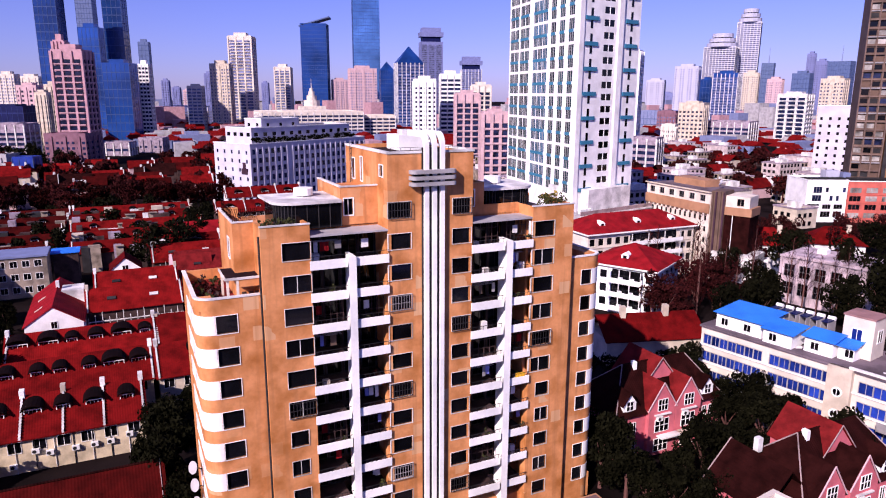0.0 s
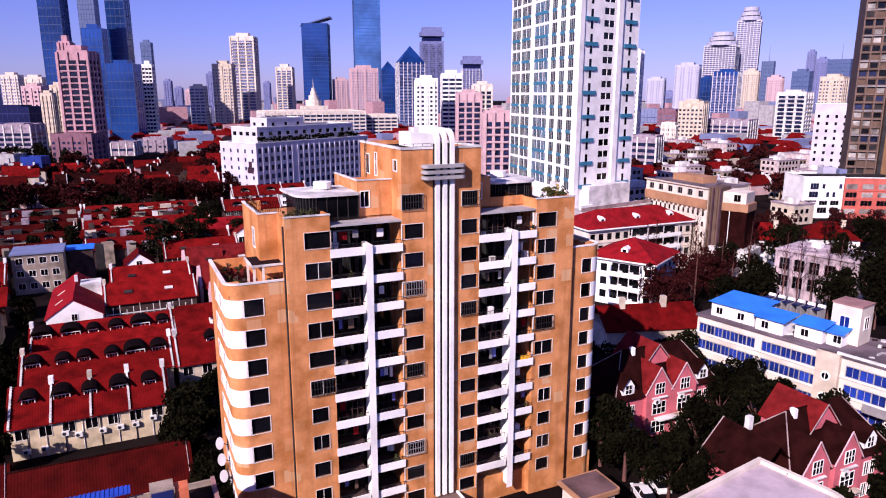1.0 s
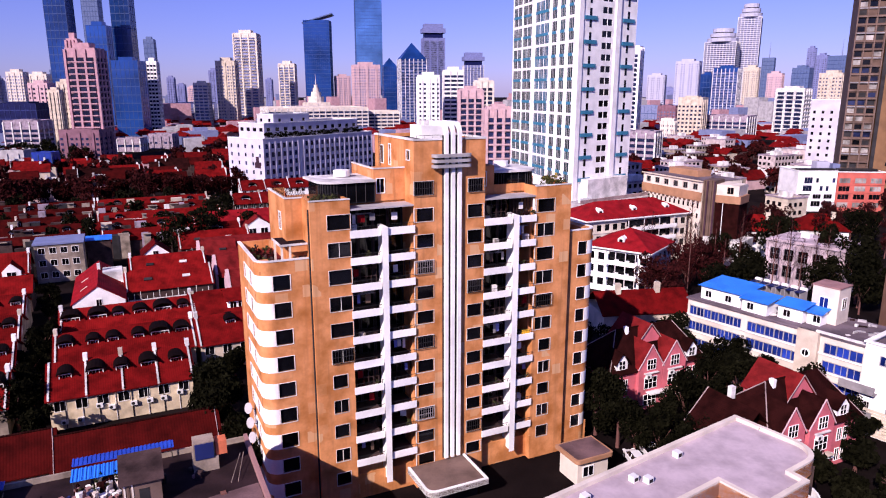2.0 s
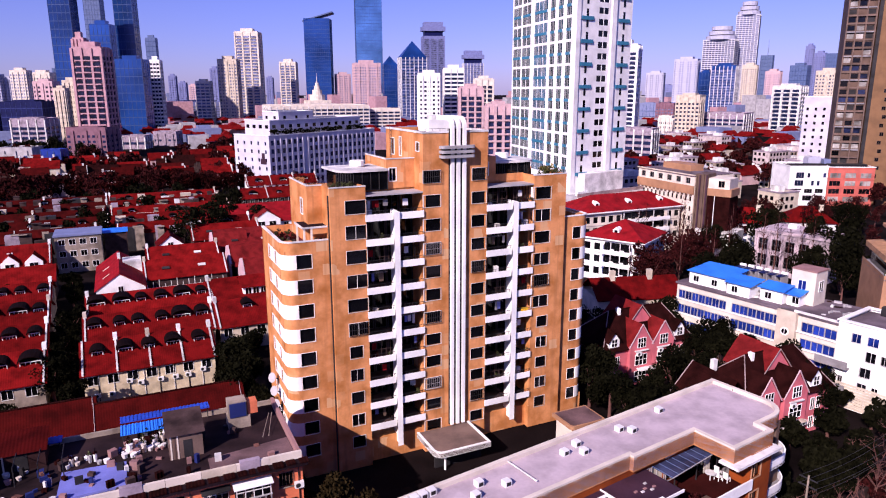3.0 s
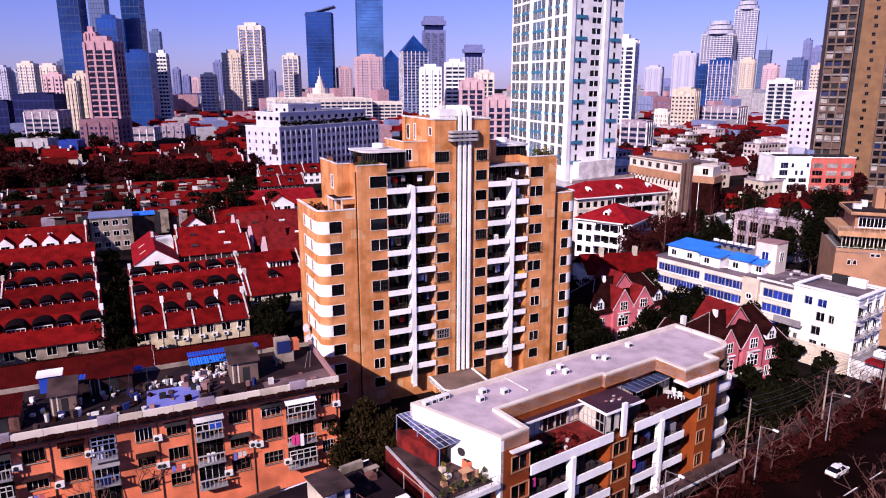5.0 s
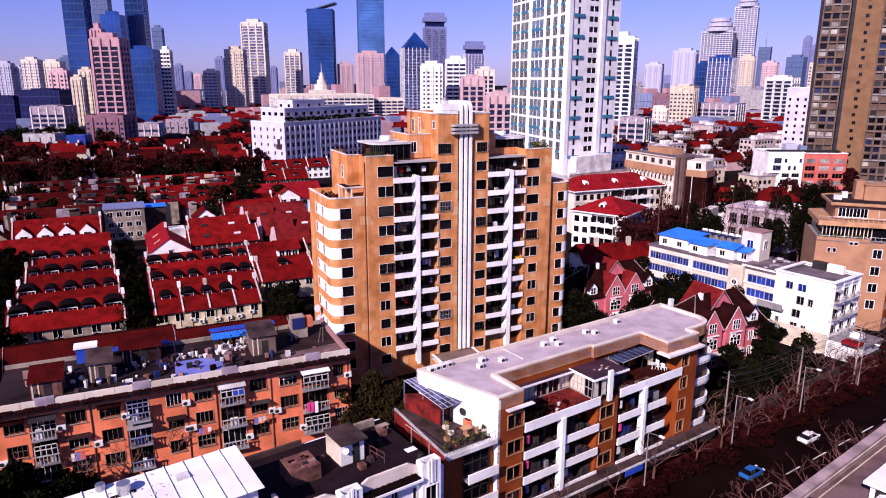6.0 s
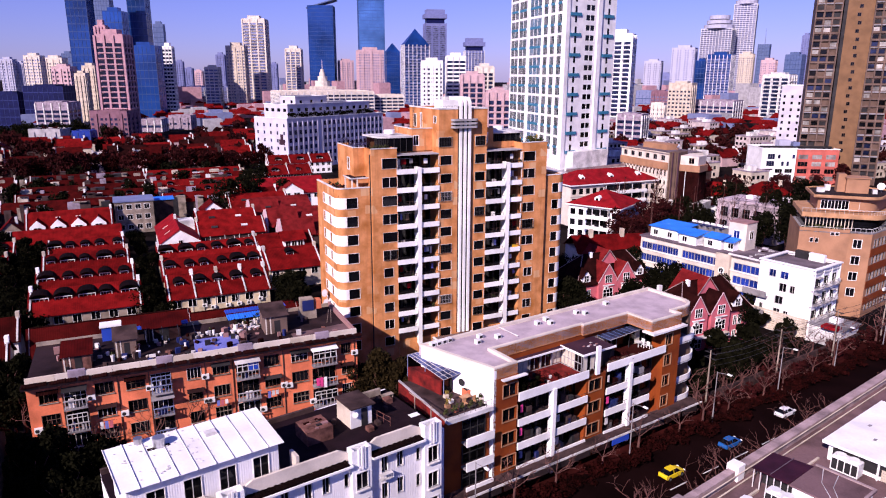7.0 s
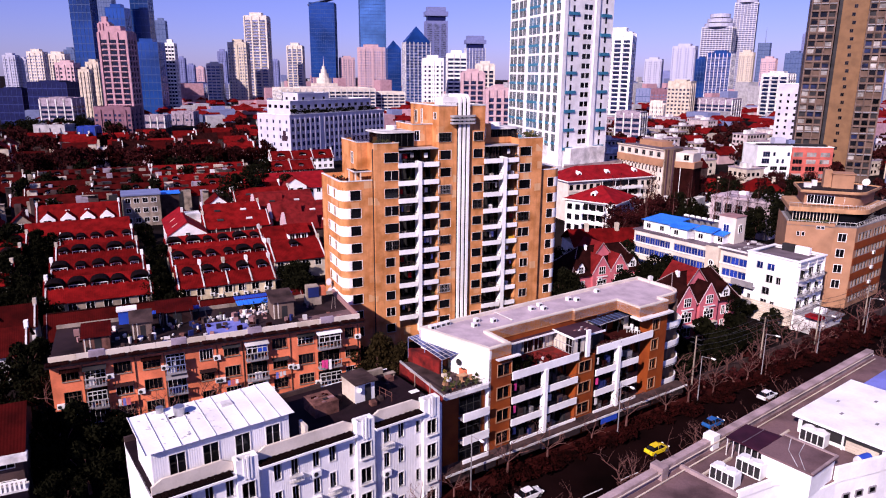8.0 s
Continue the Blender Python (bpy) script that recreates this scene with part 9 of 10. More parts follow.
# ---- the stepped tan building at the road ----
def deco_building():
    D = thing("stepped_office", 62.8, 91.3, -16.0, "stepped tan-tiled office building with rounded balconies and dark windows", "building")
    bm = bmesh.new()
    holes = [(2.0, 2.5, 14.6, 15.4), (2.9, 3.4, 14.6, 15.4), (5.4, 6.0, 16.2, 16.8), (6.2, 6.8, 16.2, 16.8)]
    holed(bm, 8.6, 0, 17.4, holes, face(0, 0))
    holed(bm, 14, 0, 17.4, [], face(0, 14, -90))
    box(bm, 8.3, 8.6, 0.01, 4, 0, 17.4)
    part("wall", bm, M_TAN, D, "tan tiled wall")
    for h in holes:
        window(D, face(0, 0), *h, 0, 0, rim=0.05)
    bm = bmesh.new()
    front = [(1.0, 2.4, z, z + 1.6) for z in (4.2, 7.4, 10.6, 13.8)]
    holed(bm, 4.0, 0, 16.8, front, face(8.6, 0.8))
    side = [(1.4 + i * 1.7 + (i // 4) * 1.0, 2.8 + i * 1.7 + (i // 4) * 1.0, z, z + 1.6) for z in (1.2, 4.2, 7.4, 10.6, 13.8) for i in range(8)]
    holed(bm, 17, 0, 16.8, side, face(12.6, 0.8, 58))
    part("wall", bm, M_TAN, D, "tan tiled wall")
    for h in front:
        window(D, face(8.6, 0.8), *h, 1, 0)
    for h in side:
        window(D, face(12.6, 0.8, 58), *h, 1, 0, frame_mat=M_GREY, rim=0.05)
    for z in (3.6, 6.8, 10.0, 13.2):
        part("band", box(bmesh.new(), 0.2, 16.8, -0.06, 0.1, z - 1.1, z + 0.45, face(12.6, 0.8, 58)), M_OCHRE_D, D, "brown band below the windows")
    for i in range(4):
        for z in (4.0, 7.2, 10.4):
            if (i + int(z)) % 3 == 0:
                ac_unit(D, face(12.6, 0.8, 58) @ Matrix.Translation((3.0 + i * 3.4, -0.05, z - 0.4)))
    deck = [(0, 0), (8.6, 0), (8.6, 0.8), (12.6, 0.8), (21.5, 15), (12, 20), (0, 14)]
    part("roof_deck", prism(bmesh.new(), deck, 16.6, 16.8), M_GREY, D)
    mid = [(1.0, 2.2), (9.0, 2.2)] + arc(11.5, 5.2, 3.0, 270, 330, 6) + [(19.5, 14.5), (12, 19), (1.0, 13)]
    up = part("upper_storey", prism(bmesh.new(), mid, 16.8, 19.2), M_GLASS, D, "dark glazed setback storey")
    bm = bmesh.new()
    for i in range(14):
        box(bm, 1.1 + i * 0.62, 1.25 + i * 0.62, 2.1, 2.2, 16.8, 19.2)
    part("mullion_grid", bm, M_CREAM, up, "pale window posts", kind="stuff")
    big = [(0.2, 1.2), (9.0, 1.2)] + arc(11.5, 5.2, 4.0, 270, 330, 8) + [(20.5, 14.5), (12, 20), (0.2, 14)]
    part("balcony_band", prism(bmesh.new(), big, 19.3, 20.2), M_SALMONTAN, D, "pale tan rounded balcony band")
    top = [(3.0, 3.2), (9.0, 3.2)] + arc(11.0, 6.0, 2.8, 270, 330, 6) + [(17.5, 13), (11, 17), (3, 12)]
    t = part("top_storey", prism(bmesh.new(), top, 20.4, 23.0), M_TAN, D, "tan top storey")
    for i in range(4):
        window(t, face(3.6 + i * 1.2, 3.2), 0, 1.1, 20.8, 22.4, 1, 0, deep=-0.05, proud=0.08)
    window(t, face(9.6, 3.3), 0, 1.2, 20.8, 22.4, 1, 0, deep=-0.05, proud=0.08)
    eave = [(2.0, 2.2), (9.2, 2.2)] + arc(11.2, 5.6, 3.5, 270, 330, 10) + [(18.7, 13.2), (11, 18.2), (2.0, 12.8)]
    part("eave", prism(bmesh.new(), eave, 23.0, 23.28), M_TAN, t, "thin projecting eave")
    part("eave_edge", coping(bmesh.new(), eave, 23.28, 0.25, 0.25), M_SALMONTAN, t, "paler roof upstand")
    part("roof_felt", prism(bmesh.new(), [((x - 9) * 0.95 + 9, (y - 9) * 0.95 + 9) for x, y in eave], 23.28, 23.34), M_DARKROOF, t, "dark roof felt")
    for poly, z in ((big, 20.2), ([(0.2, 0.2), (8.4, 0.2), (8.8, 1.0), (12.4, 1.0), (20.6, 14.2)], 16.8)):
        rail = bmesh.new()
        for (ax, ay), (bx, by) in zip(poly, poly[1:len(poly) - 2] if len(poly) > 6 else poly[1:]):
            n = max(1, round(math.hypot(bx - ax, by - ay) / 0.8))
            rod(rail, (ax, ay, z + 0.8), (bx, by, z + 0.8), 0.04, n=4)
            for q in range(n):
                x, y = ax + (bx - ax) * q / n, ay + (by - ay) * q / n
                rod(rail, (x, y, z), (x, y, z + 0.8), 0.025, n=4)
        part("railing", rail, M_WHITE_OLD, D, "thin pale terrace railing")
    part("roof_house", cube(8.4, 12.4, 7.8, 11.4, 23.3, 26.2), M_TAN, D, "tan roof house")
    part("roof_slab", cube(8.2, 12.6, 7.6, 11.6, 26.2, 26.4), M_TAN, D, "thin slab on the roof house")
    part("roof_house", cube(7.0, 8.4, 8.7, 11.0, 23.3, 26.9), M_TAN, D, "tan stair head")
    part("satellite_dish", rod(bmesh.new(), (15.2, 10.6, 24.4), (15.0, 10.2, 24.6), 0.2, 0.75, 14), M_WHITE_OLD, D, "white satellite dish")
    part("dish_post", rod(bmesh.new(), (15.25, 10.7, 23.3), (15.2, 10.6, 24.4), 0.08, n=6), M_GREY, D)
    for x, y, w, h in ((3.2, 7.0, 1.4, 0.9), (5.0, 9.5, 1.0, 1.2), (13.2, 8.0, 0.8, 0.8)):
        part("roof_plant", cube(x, x + w, y, y + 0.9, 23.34, 23.34 + h), M_WHITE_OLD, D, "small pale roof plant box")
    for i in range(8):
        part("roof_shrub", clump_mesh("s", 0.6, 0.6, 90, 0.12, 300 + i, M_GREENPLANT, 4), M_GREENPLANT, D, m=Matrix.Translation((0.8 + i * 0.9, 1.0, 17.3)))


deco_building()


# ---- the skyline ----
def panes(bm, w, h, cols, floor, m, ww=0.55, hh=0.46, z0=4.0, flat=0.08):
    rows_ = int((h - z0 - 1.5) / floor)
    for k in range(rows_):
        for i in range(cols):
            c, s = (i + 0.5) * w / cols, w / cols * ww / 2
            box(bm, c - s, c + s, -flat, flat, z0 + k * floor, z0 + k * floor + floor * hh, m)


def high_rise(name, label, x, y, turn, w, d, h, mat, style, crown=""):
    B = thing(name, x, y, turn, label, "building", "skyline")
    x0, y0 = -w / 2, -d / 2
    part("wall", cube(x0, x0 + w, y0, y0 + d, 0, h), mat, B)
    faces = ((face(x0, y0), w), (face(x0, y0 + d, -90), d), (face(x0 + w, y0, 90), d))
    bm = bmesh.new()
    low = h < 45
    # far towers take the glass paled for haze, nearer ones navy
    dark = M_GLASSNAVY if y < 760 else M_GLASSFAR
    fl = 3.4 if low else 3.8
    if style == "grid":
        for m, l in faces:
            panes(bm, l, h, max(3, round(l / (3.4 if h < 90 else 4.2))), fl, m)
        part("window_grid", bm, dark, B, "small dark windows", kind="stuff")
        bm = bmesh.new()
        for m, l in faces:
            for i in range(3):
                c = l * (i + 0.5) / 3
                box(bm, c - l * 0.035, c + l * 0.035, -0.7, 0.1, 0, h - 1, m)
        part("bay_strip", bm, mat, B, "vertical bay strips", kind="stuff")
    elif style == "glass":
        for m, l in faces:
            for k in range(int(h / (fl * 2))):
                box(bm, 0, l, -0.12, 0.05, k * fl * 2 + 3, k * fl * 2 + 3.7, m)
            for i in range(max(3, int(l / 4)) + 1):
                c = l * i / max(3, int(l / 4))
                box(bm, c - 0.16, c + 0.16, -0.2, 0.05, 0, h, m)
        part("curtain_grid", bm, M_NAVYPAINT if mat is M_NAVYCLAD else M_MULLION, B, "fine curtain-wall grid", kind="stuff")
    elif style == "balcony":
        for m, l in faces:
            for k in range(int((h - 4) / fl)):
                for i in range(3):
                    box(bm, l * (i + 0.14) / 3, l * (i + 0.86) / 3, -0.06, 0.06, 3.2 + k * fl, 3.2 + k * fl + fl * 0.62, m)
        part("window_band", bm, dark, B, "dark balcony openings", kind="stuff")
        bm = bmesh.new()
        for m, l in faces:
            for k in range(int((h - 4) / fl)):
                box(bm, l * 0.08, l * 0.92, -1.0, 0.05, 2.4 + k * fl, 3.1 + k * fl, m)
            for i in range(4):
                c = l * i / 3
                box(bm, c - 0.7, c + 0.7, -0.9, 0.1, 0, h, m)
        part("balcony_slab", bm, mat, B, "stacked balcony slabs", kind="stuff")
    else:
        for m, l in faces:
            n = max(3, round(l / 6))
            for k in range(int((h - 4) / fl)):
                box(bm, 0.4, l - 0.4, -0.06, 0.06, 3.5 + k * fl, 3.5 + k * fl + fl * 0.55, m)
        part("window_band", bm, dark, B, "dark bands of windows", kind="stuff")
        bm = bmesh.new()
        for m, l in faces:
            n = max(3, round(l / 6))
            for i in range(n + 1):
                c = l * i / n
                box(bm, c - 0.4, c + 0.4, -0.5, 0.1, 0, h, m)
        part("rib_lattice", bm, M_WHITE_OLD, B, "pale vertical ribs", kind="stuff")
    if crown == "pyramid":
        bm = bmesh.new()
        v = [bm.verts.new(c) for c in ((x0, y0, h), (x0 + w, y0, h), (x0 + w, y0 + d, h), (x0, y0 + d, h), (0, 0, h + w * 0.62))]
        for f in ((0, 1, 4), (1, 2, 4), (2, 3, 4), (3, 0, 4)):
            bm.faces.new([v[i] for i in f])
        part("peak", bm, M_GLASSTOWER, B, "pyramid top")
    elif crown == "slant":
        bm = bmesh.new()
        v = [bm.verts.new(c) for c in ((x0 - 3, y0, h - 4), (x0 + w + 6, y0, h + 14), (x0 + w + 6, y0 + d, h + 14), (x0 - 3, y0 + d, h - 4), (x0 - 3, y0, h - 6), (x0 + w + 6, y0, h + 11.5), (x0 + w + 6, y0 + d, h + 11.5), (x0 - 3, y0 + d, h - 6))]
        for f in ((0, 1, 2, 3), (4, 5, 6, 7), (0, 1, 5, 4), (1, 2, 6, 5), (2, 3, 7, 6), (3, 0, 4, 7)):
            bm.faces.new([v[i] for i in f])
        part("canopy", bm, M_STEEL, B, "slanting roof canopy")
    elif crown == "tiers":
        z, s = h, 0.62
        for k in range(4):
            part("tier", prism(bmesh.new(), [(w * s / 2 * math.cos(radians(a)), w * s / 2 * math.sin(radians(a))) for a in range(0, 360, 30)], z, z + 7 - k), mat, B, "stepped round tier")
            z, s = z + 7 - k, s * 0.62
        part("spire", rod(bmesh.new(), (0, 0, z), (0, 0, z + 12), 0.5, 0.1), mat, B)
    elif crown == "ring":
        for k, s in enumerate((0.5, 0.42, 0.34)):
            part("crown_ring", prism(bmesh.new(), [(w * s * math.cos(radians(a)), w * s * math.sin(radians(a))) for a in range(0, 360, 24)], h + k * 9, h + 7 + k * 9), mat, B, "rounded crown ring")
    elif crown == "cap":
        part("crown_neck", cube(x0 + w * 0.08, x0 + w * 0.92, y0 + d * 0.08, y0 + d * 0.92, h, h + w * 0.22), M_NAVYCLAD, B, "recessed dark storey below the crown")
        part("crown_block", cube(x0 - w * 0.04, x0 + w * 1.04, y0 - d * 0.04, y0 + d * 1.04, h + w * 0.22, h + w * 0.42), mat, B, "broad crown slab")
        part("crown_block", cube(x0 + w * 0.06, x0 + w * 0.94, y0 + d * 0.06, y0 + d * 0.94, h + w * 0.42, h + w * 0.62), mat, B, "stepped crown block")
    elif crown == "mast":
        part("mast", rod(bmesh.new(), (0, 0, h), (0, 0, h + 32), 0.9, 0.2), M_SLATE, B)
    else:
        part("roof_house", cube(x0 + w * 0.22, x0 + w * 0.75, y0 + d * 0.2, y0 + d * 0.8, h, h + min(5, h * 0.06)), mat, B)
        part("parapet", coping(bmesh.new(), [(x0, y0), (x0 + w, y0), (x0 + w, y0 + d), (x0, y0 + d)], h, 0.5, 1.0), mat, B)
    return B


# M_HAZE and M_HAZEBLUE walls carry the distance haze in their colour
high_rise("white_high_rise", "far white apartment high-rise", -652, 899, 9, 17.0, 13.6, 63.7, M_HAZE, "grid")
high_rise("white_high_rise", "far white apartment high-rise", -640, 907, 9, 9.5, 7.6, 58.7, M_HAZE, "grid")
high_rise("beige_high_rise", "far beige apartment high-rise with rows of windows", -571, 833, 9, 19.6, 15.7, 66.9, M_CREAM2, "grid")
high_rise("beige_high_rise", "far beige apartment high-rise with rows of windows", -567, 871, 9, 23.9, 19.1, 65.0, M_CREAM2, "grid")
high_rise("slate_high_rise", "far blue-grey office high-rise", -693, 1111, 9, 16.4, 13.2, 77.4, M_STEEL, "glass")
high_rise("pink_block", "low pink apartment block with flat roof", -393, 603, 5, 17.4, 13.9, 51.2, M_PALEPINK, "grid")
high_rise("glass_high_rise", "far dark blue glass skyscraper", -411, 673, 5, 20.6, 16.4, 152, M_GLASSTOWER, "glass")
high_rise("slate_high_rise", "far blue-grey office high-rise", -639, 1141, 9, 25.4, 20.3, 205, M_STEEL, "glass")
high_rise("glass_high_rise", "far dark blue glass skyscraper", -420, 759, 5, 21.5, 17.2, 113.6, M_GLASSTOWER, "glass")
high_rise("glass_high_rise", "far dark blue glass skyscraper", -384, 744, 5, 19.4, 15.5, 158, M_GLASSTOWER, "glass")
high_rise("glass_podium", "broad dark blue glass block below the skyscrapers", -333, 646, 5, 24.6, 19.7, 71.7, M_GLASSTOWER, "glass")
high_rise("slate_high_rise", "far blue-grey office high-rise", -522, 1088, 9, 15.2, 12.2, 122.4, M_STEEL, "glass")
high_rise("white_high_rise", "far white apartment high-rise", -327, 682, 5, 9.7, 7.8, 72.6, M_WHITE, "ribs")
high_rise("beige_high_rise", "far beige apartment high-rise with rows of windows", -320, 506, 5, 8.6, 6.9, 45.2, M_CREAM, "grid")
high_rise("beige_high_rise", "far beige apartment high-rise with rows of windows", -324, 527, 5, 10.7, 8.6, 51.2, M_CREAM, "grid")
high_rise("pink_high_rise", "dusty pink apartment high-rise with stacked balconies", -260, 448, 5, 19.0, 15.1, 71.5, M_ROSE, "balcony")
high_rise("pink_annex", "slender pink stair tower of the high-rise", -273, 458, 5, 7.0, 5.6, 78.3, M_ROSE, "balcony")
high_rise("pink_podium", "broad dusty pink podium below the high-rise", -259, 437, 5, 25.8, 20.7, 20.0, M_DUSKPINK, "grid")
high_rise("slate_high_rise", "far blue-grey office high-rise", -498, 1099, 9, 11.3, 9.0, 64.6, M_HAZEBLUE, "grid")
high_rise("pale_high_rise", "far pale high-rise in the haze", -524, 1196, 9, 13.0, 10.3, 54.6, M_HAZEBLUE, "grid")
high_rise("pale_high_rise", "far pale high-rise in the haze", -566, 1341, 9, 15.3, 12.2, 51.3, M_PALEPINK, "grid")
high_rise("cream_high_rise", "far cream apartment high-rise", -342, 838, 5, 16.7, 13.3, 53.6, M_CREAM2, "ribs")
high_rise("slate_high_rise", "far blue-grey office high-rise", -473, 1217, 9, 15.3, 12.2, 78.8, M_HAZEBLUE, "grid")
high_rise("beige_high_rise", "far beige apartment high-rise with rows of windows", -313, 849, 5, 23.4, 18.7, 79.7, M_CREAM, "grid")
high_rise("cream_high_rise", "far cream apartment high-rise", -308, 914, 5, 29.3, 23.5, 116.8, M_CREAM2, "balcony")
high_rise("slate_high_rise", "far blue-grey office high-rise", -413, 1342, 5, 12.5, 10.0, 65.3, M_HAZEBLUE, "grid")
high_rise("cream_high_rise", "far cream apartment high-rise", -284, 1015, 5, 22.2, 17.8, 82.3, M_CREAM2, "balcony")
high_rise("glass_high_rise", "far dark blue glass skyscraper", -342, 1464, 5, 52.4, 41.8, 185.0, M_GLASSTOWER, "glass", "slant")
high_rise("dark_office", "long dark blue office block", -361, 528, 5, 32.2, 25.8, 34.9, M_NAVYCLAD, "glass")
high_rise("dark_office", "long dark blue office block", -397, 528, 5, 20.6, 16.4, 29.4, M_NAVYCLAD, "glass")
high_rise("grey_office", "long grey-white low office block", -321, 471, 5, 23.9, 19.1, 24.2, M_GREYLILAC, "band")
high_rise("grey_office", "long grey-white low office block", -278, 391, 5, 20.0, 16.1, 10.5, M_GREYPALE, "grid")
high_rise("glass_office", "low blue glass-fronted block", -226, 341, 5, 10.2, 8.2, 13.5, M_BLUECLAD, "glass")
high_rise("cream_office", "low cream office block", -267, 511, 5, 17.1, 13.7, 9.5, M_GREYLILAC, "band")
high_rise("dark_office", "long dark blue office block", -394, 925, 5, 52.4, 41.9, 28.1, M_NAVYCLAD, "glass")
high_rise("pink_office", "low dusty pink block among red roofs", -255, 539, 5, 18.6, 14.9, 11.0, M_GREYLILAC, "grid")
high_rise("pale_high_rise", "far pale high-rise in the haze", -296, 1476, 21, 31.2, 21.8, 74.0, M_PALEPINK, "grid")
high_rise("sky_glass_high_rise", "very tall pale blue glass skyscraper", -272, 1684, 14, 61.3, 42.9, 290, M_GLASSSKY, "glass")
high_rise("pale_pink_high_rise", "far pale pink broad high-rise", -165, 992, 18, 37.2, 26.0, 79.4, M_PALEPINK, "grid")
high_rise("glass_high_rise", "far dark blue glass skyscraper", -171, 1294, 18, 25.3, 17.7, 87.8, M_GLASSTOWER, "glass", "pyramid")
high_rise("dark_glass_high_rise", "dark glass high-rise with pale ribs and a peaked top", -90, 901, 18, 33.2, 23.2, 84.0, M_GLASSTOWER, "ribs", "pyramid")
high_rise("slate_high_rise", "far blue-grey office high-rise", -105, 1502, 12, 45.7, 32.0, 152.0, M_HAZEBLUE, "balcony", "cap")
high_rise("white_high_rise", "far white apartment high-rise", -46, 604, 11, 18.5, 12.9, 57.4, M_WHITE, "grid")
high_rise("white_high_rise", "far white apartment high-rise", -26, 645, 9, 18.2, 12.8, 62.7, M_WHITE, "ribs")
high_rise("slate_high_rise", "far blue-grey office high-rise", -17, 1306, 9, 36.1, 25.3, 90.0, M_HAZEBLUE, "ribs", "cap")
high_rise("pink_high_rise", "dusty pink apartment high-rise with stacked balconies", -7, 476, 6, 15.7, 11.0, 45.7, M_PALEPINK, "balcony")
high_rise("pink_high_rise", "dusty pink apartment high-rise with stacked balconies", 2, 606, 5, 15.9, 11.1, 52.8, M_CREAM2, "balcony")
high_rise("pink_high_rise", "dusty pink apartment high-rise with stacked balconies", 9, 336, 7, 12.3, 8.6, 36.9, M_PALEPINK, "balcony")
high_rise("white_high_rise", "far white apartment high-rise", 121, 594, -23, 23.4, 16.4, 79.9, M_WHITE, "balcony")
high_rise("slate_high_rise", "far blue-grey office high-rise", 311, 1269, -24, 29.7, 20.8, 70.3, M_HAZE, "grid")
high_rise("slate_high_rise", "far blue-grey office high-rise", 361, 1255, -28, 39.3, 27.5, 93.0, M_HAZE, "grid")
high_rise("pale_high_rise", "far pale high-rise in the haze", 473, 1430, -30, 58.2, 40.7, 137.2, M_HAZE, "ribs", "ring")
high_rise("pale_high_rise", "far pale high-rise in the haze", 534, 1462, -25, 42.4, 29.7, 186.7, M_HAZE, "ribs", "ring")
high_rise("glass_high_rise", "far dark blue glass skyscraper", 339, 1074, -32, 18.4, 12.9, 67.5, M_GLASSTOWER, "glass")
high_rise("glass_high_rise", "far dark blue glass skyscraper", 358, 1047, -33, 34.4, 24.1, 75.7, M_GLASSTOWER, "ribs")
high_rise("pale_high_rise", "far pale high-rise in the haze", 493, 1317, -31, 25.0, 17.5, 84.6, M_CREAM, "grid")
high_rise("slate_high_rise", "far blue-grey office high-rise", 591, 1494, -32, 23.0, 16.1, 110.1, M_STEEL, "glass", "mast")
high_rise("pale_high_rise", "far pale high-rise in the haze", 493, 1210, -36, 23.1, 16.2, 71.5, M_PALEPINK, "grid")
high_rise("cream_block", "cream block with small windows", 180, 600, -35, 20.6, 14.4, 38.6, M_CREAM, "grid")
high_rise("white_high_rise", "far white apartment high-rise", 291, 666, -44, 24.6, 17.2, 46.3, M_WHITE_OLD, "balcony")
high_rise("slate_high_rise", "far blue-grey office high-rise", 529, 1194, -42, 27.0, 18.9, 80.2, M_STEEL, "glass")
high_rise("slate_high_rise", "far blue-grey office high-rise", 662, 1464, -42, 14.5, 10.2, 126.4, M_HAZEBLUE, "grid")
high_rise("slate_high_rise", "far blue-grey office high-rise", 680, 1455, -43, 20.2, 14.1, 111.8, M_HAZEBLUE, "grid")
high_rise("slate_high_rise", "far blue-grey office high-rise", 710, 1441, -44, 41.9, 29.3, 111.2, M_STEEL, "glass", "mast")
high_rise("cream_high_rise", "far cream apartment high-rise", 397, 815, -46, 24.6, 17.2, 63.2, M_CREAM, "grid")
high_rise("slate_high_rise", "far blue-grey office high-rise", 402, 1555, -24, 38.8, 27.2, 49.7, M_HAZEBLUE, "grid")
high_rise("pale_office", "long pale low office block", -392, 925, 33, 68.6, 48.0, 27.5, M_HAZEBLUE, "ribs")
high_rise("pale_office", "long pale low office block", -168, 685, 24, 95.5, 66.9, 28.4, M_CREAM2, "ribs")
high_rise("cream_tower", "old cream stepped tower building", -211, 880, 19, 32.4, 22.7, 30.5, M_CREAM2, "grid", "tiers")
high_rise("white_office", "long white low office block", 216, 609, -38, 34.9, 24.4, 23.6, M_GREYLILAC, "ribs")
high_rise("white_office", "long white low office block", 94, 395, -33, 15.9, 11.2, 22.2, M_GREYLILAC, "ribs")
high_rise("cream_office", "low cream office block", 147, 547, -33, 10.4, 7.3, 23.1, M_CREAM2, "grid")
high_rise("blue_office", "low building with blue panels", 212, 881, -25, 21.7, 15.2, 26.0, M_SLATE, "glass")
high_rise("red_office", "low salmon-red building with dark windows", 206, 779, -27, 19.2, 13.4, 27.9, M_DUSKPINK, "grid")
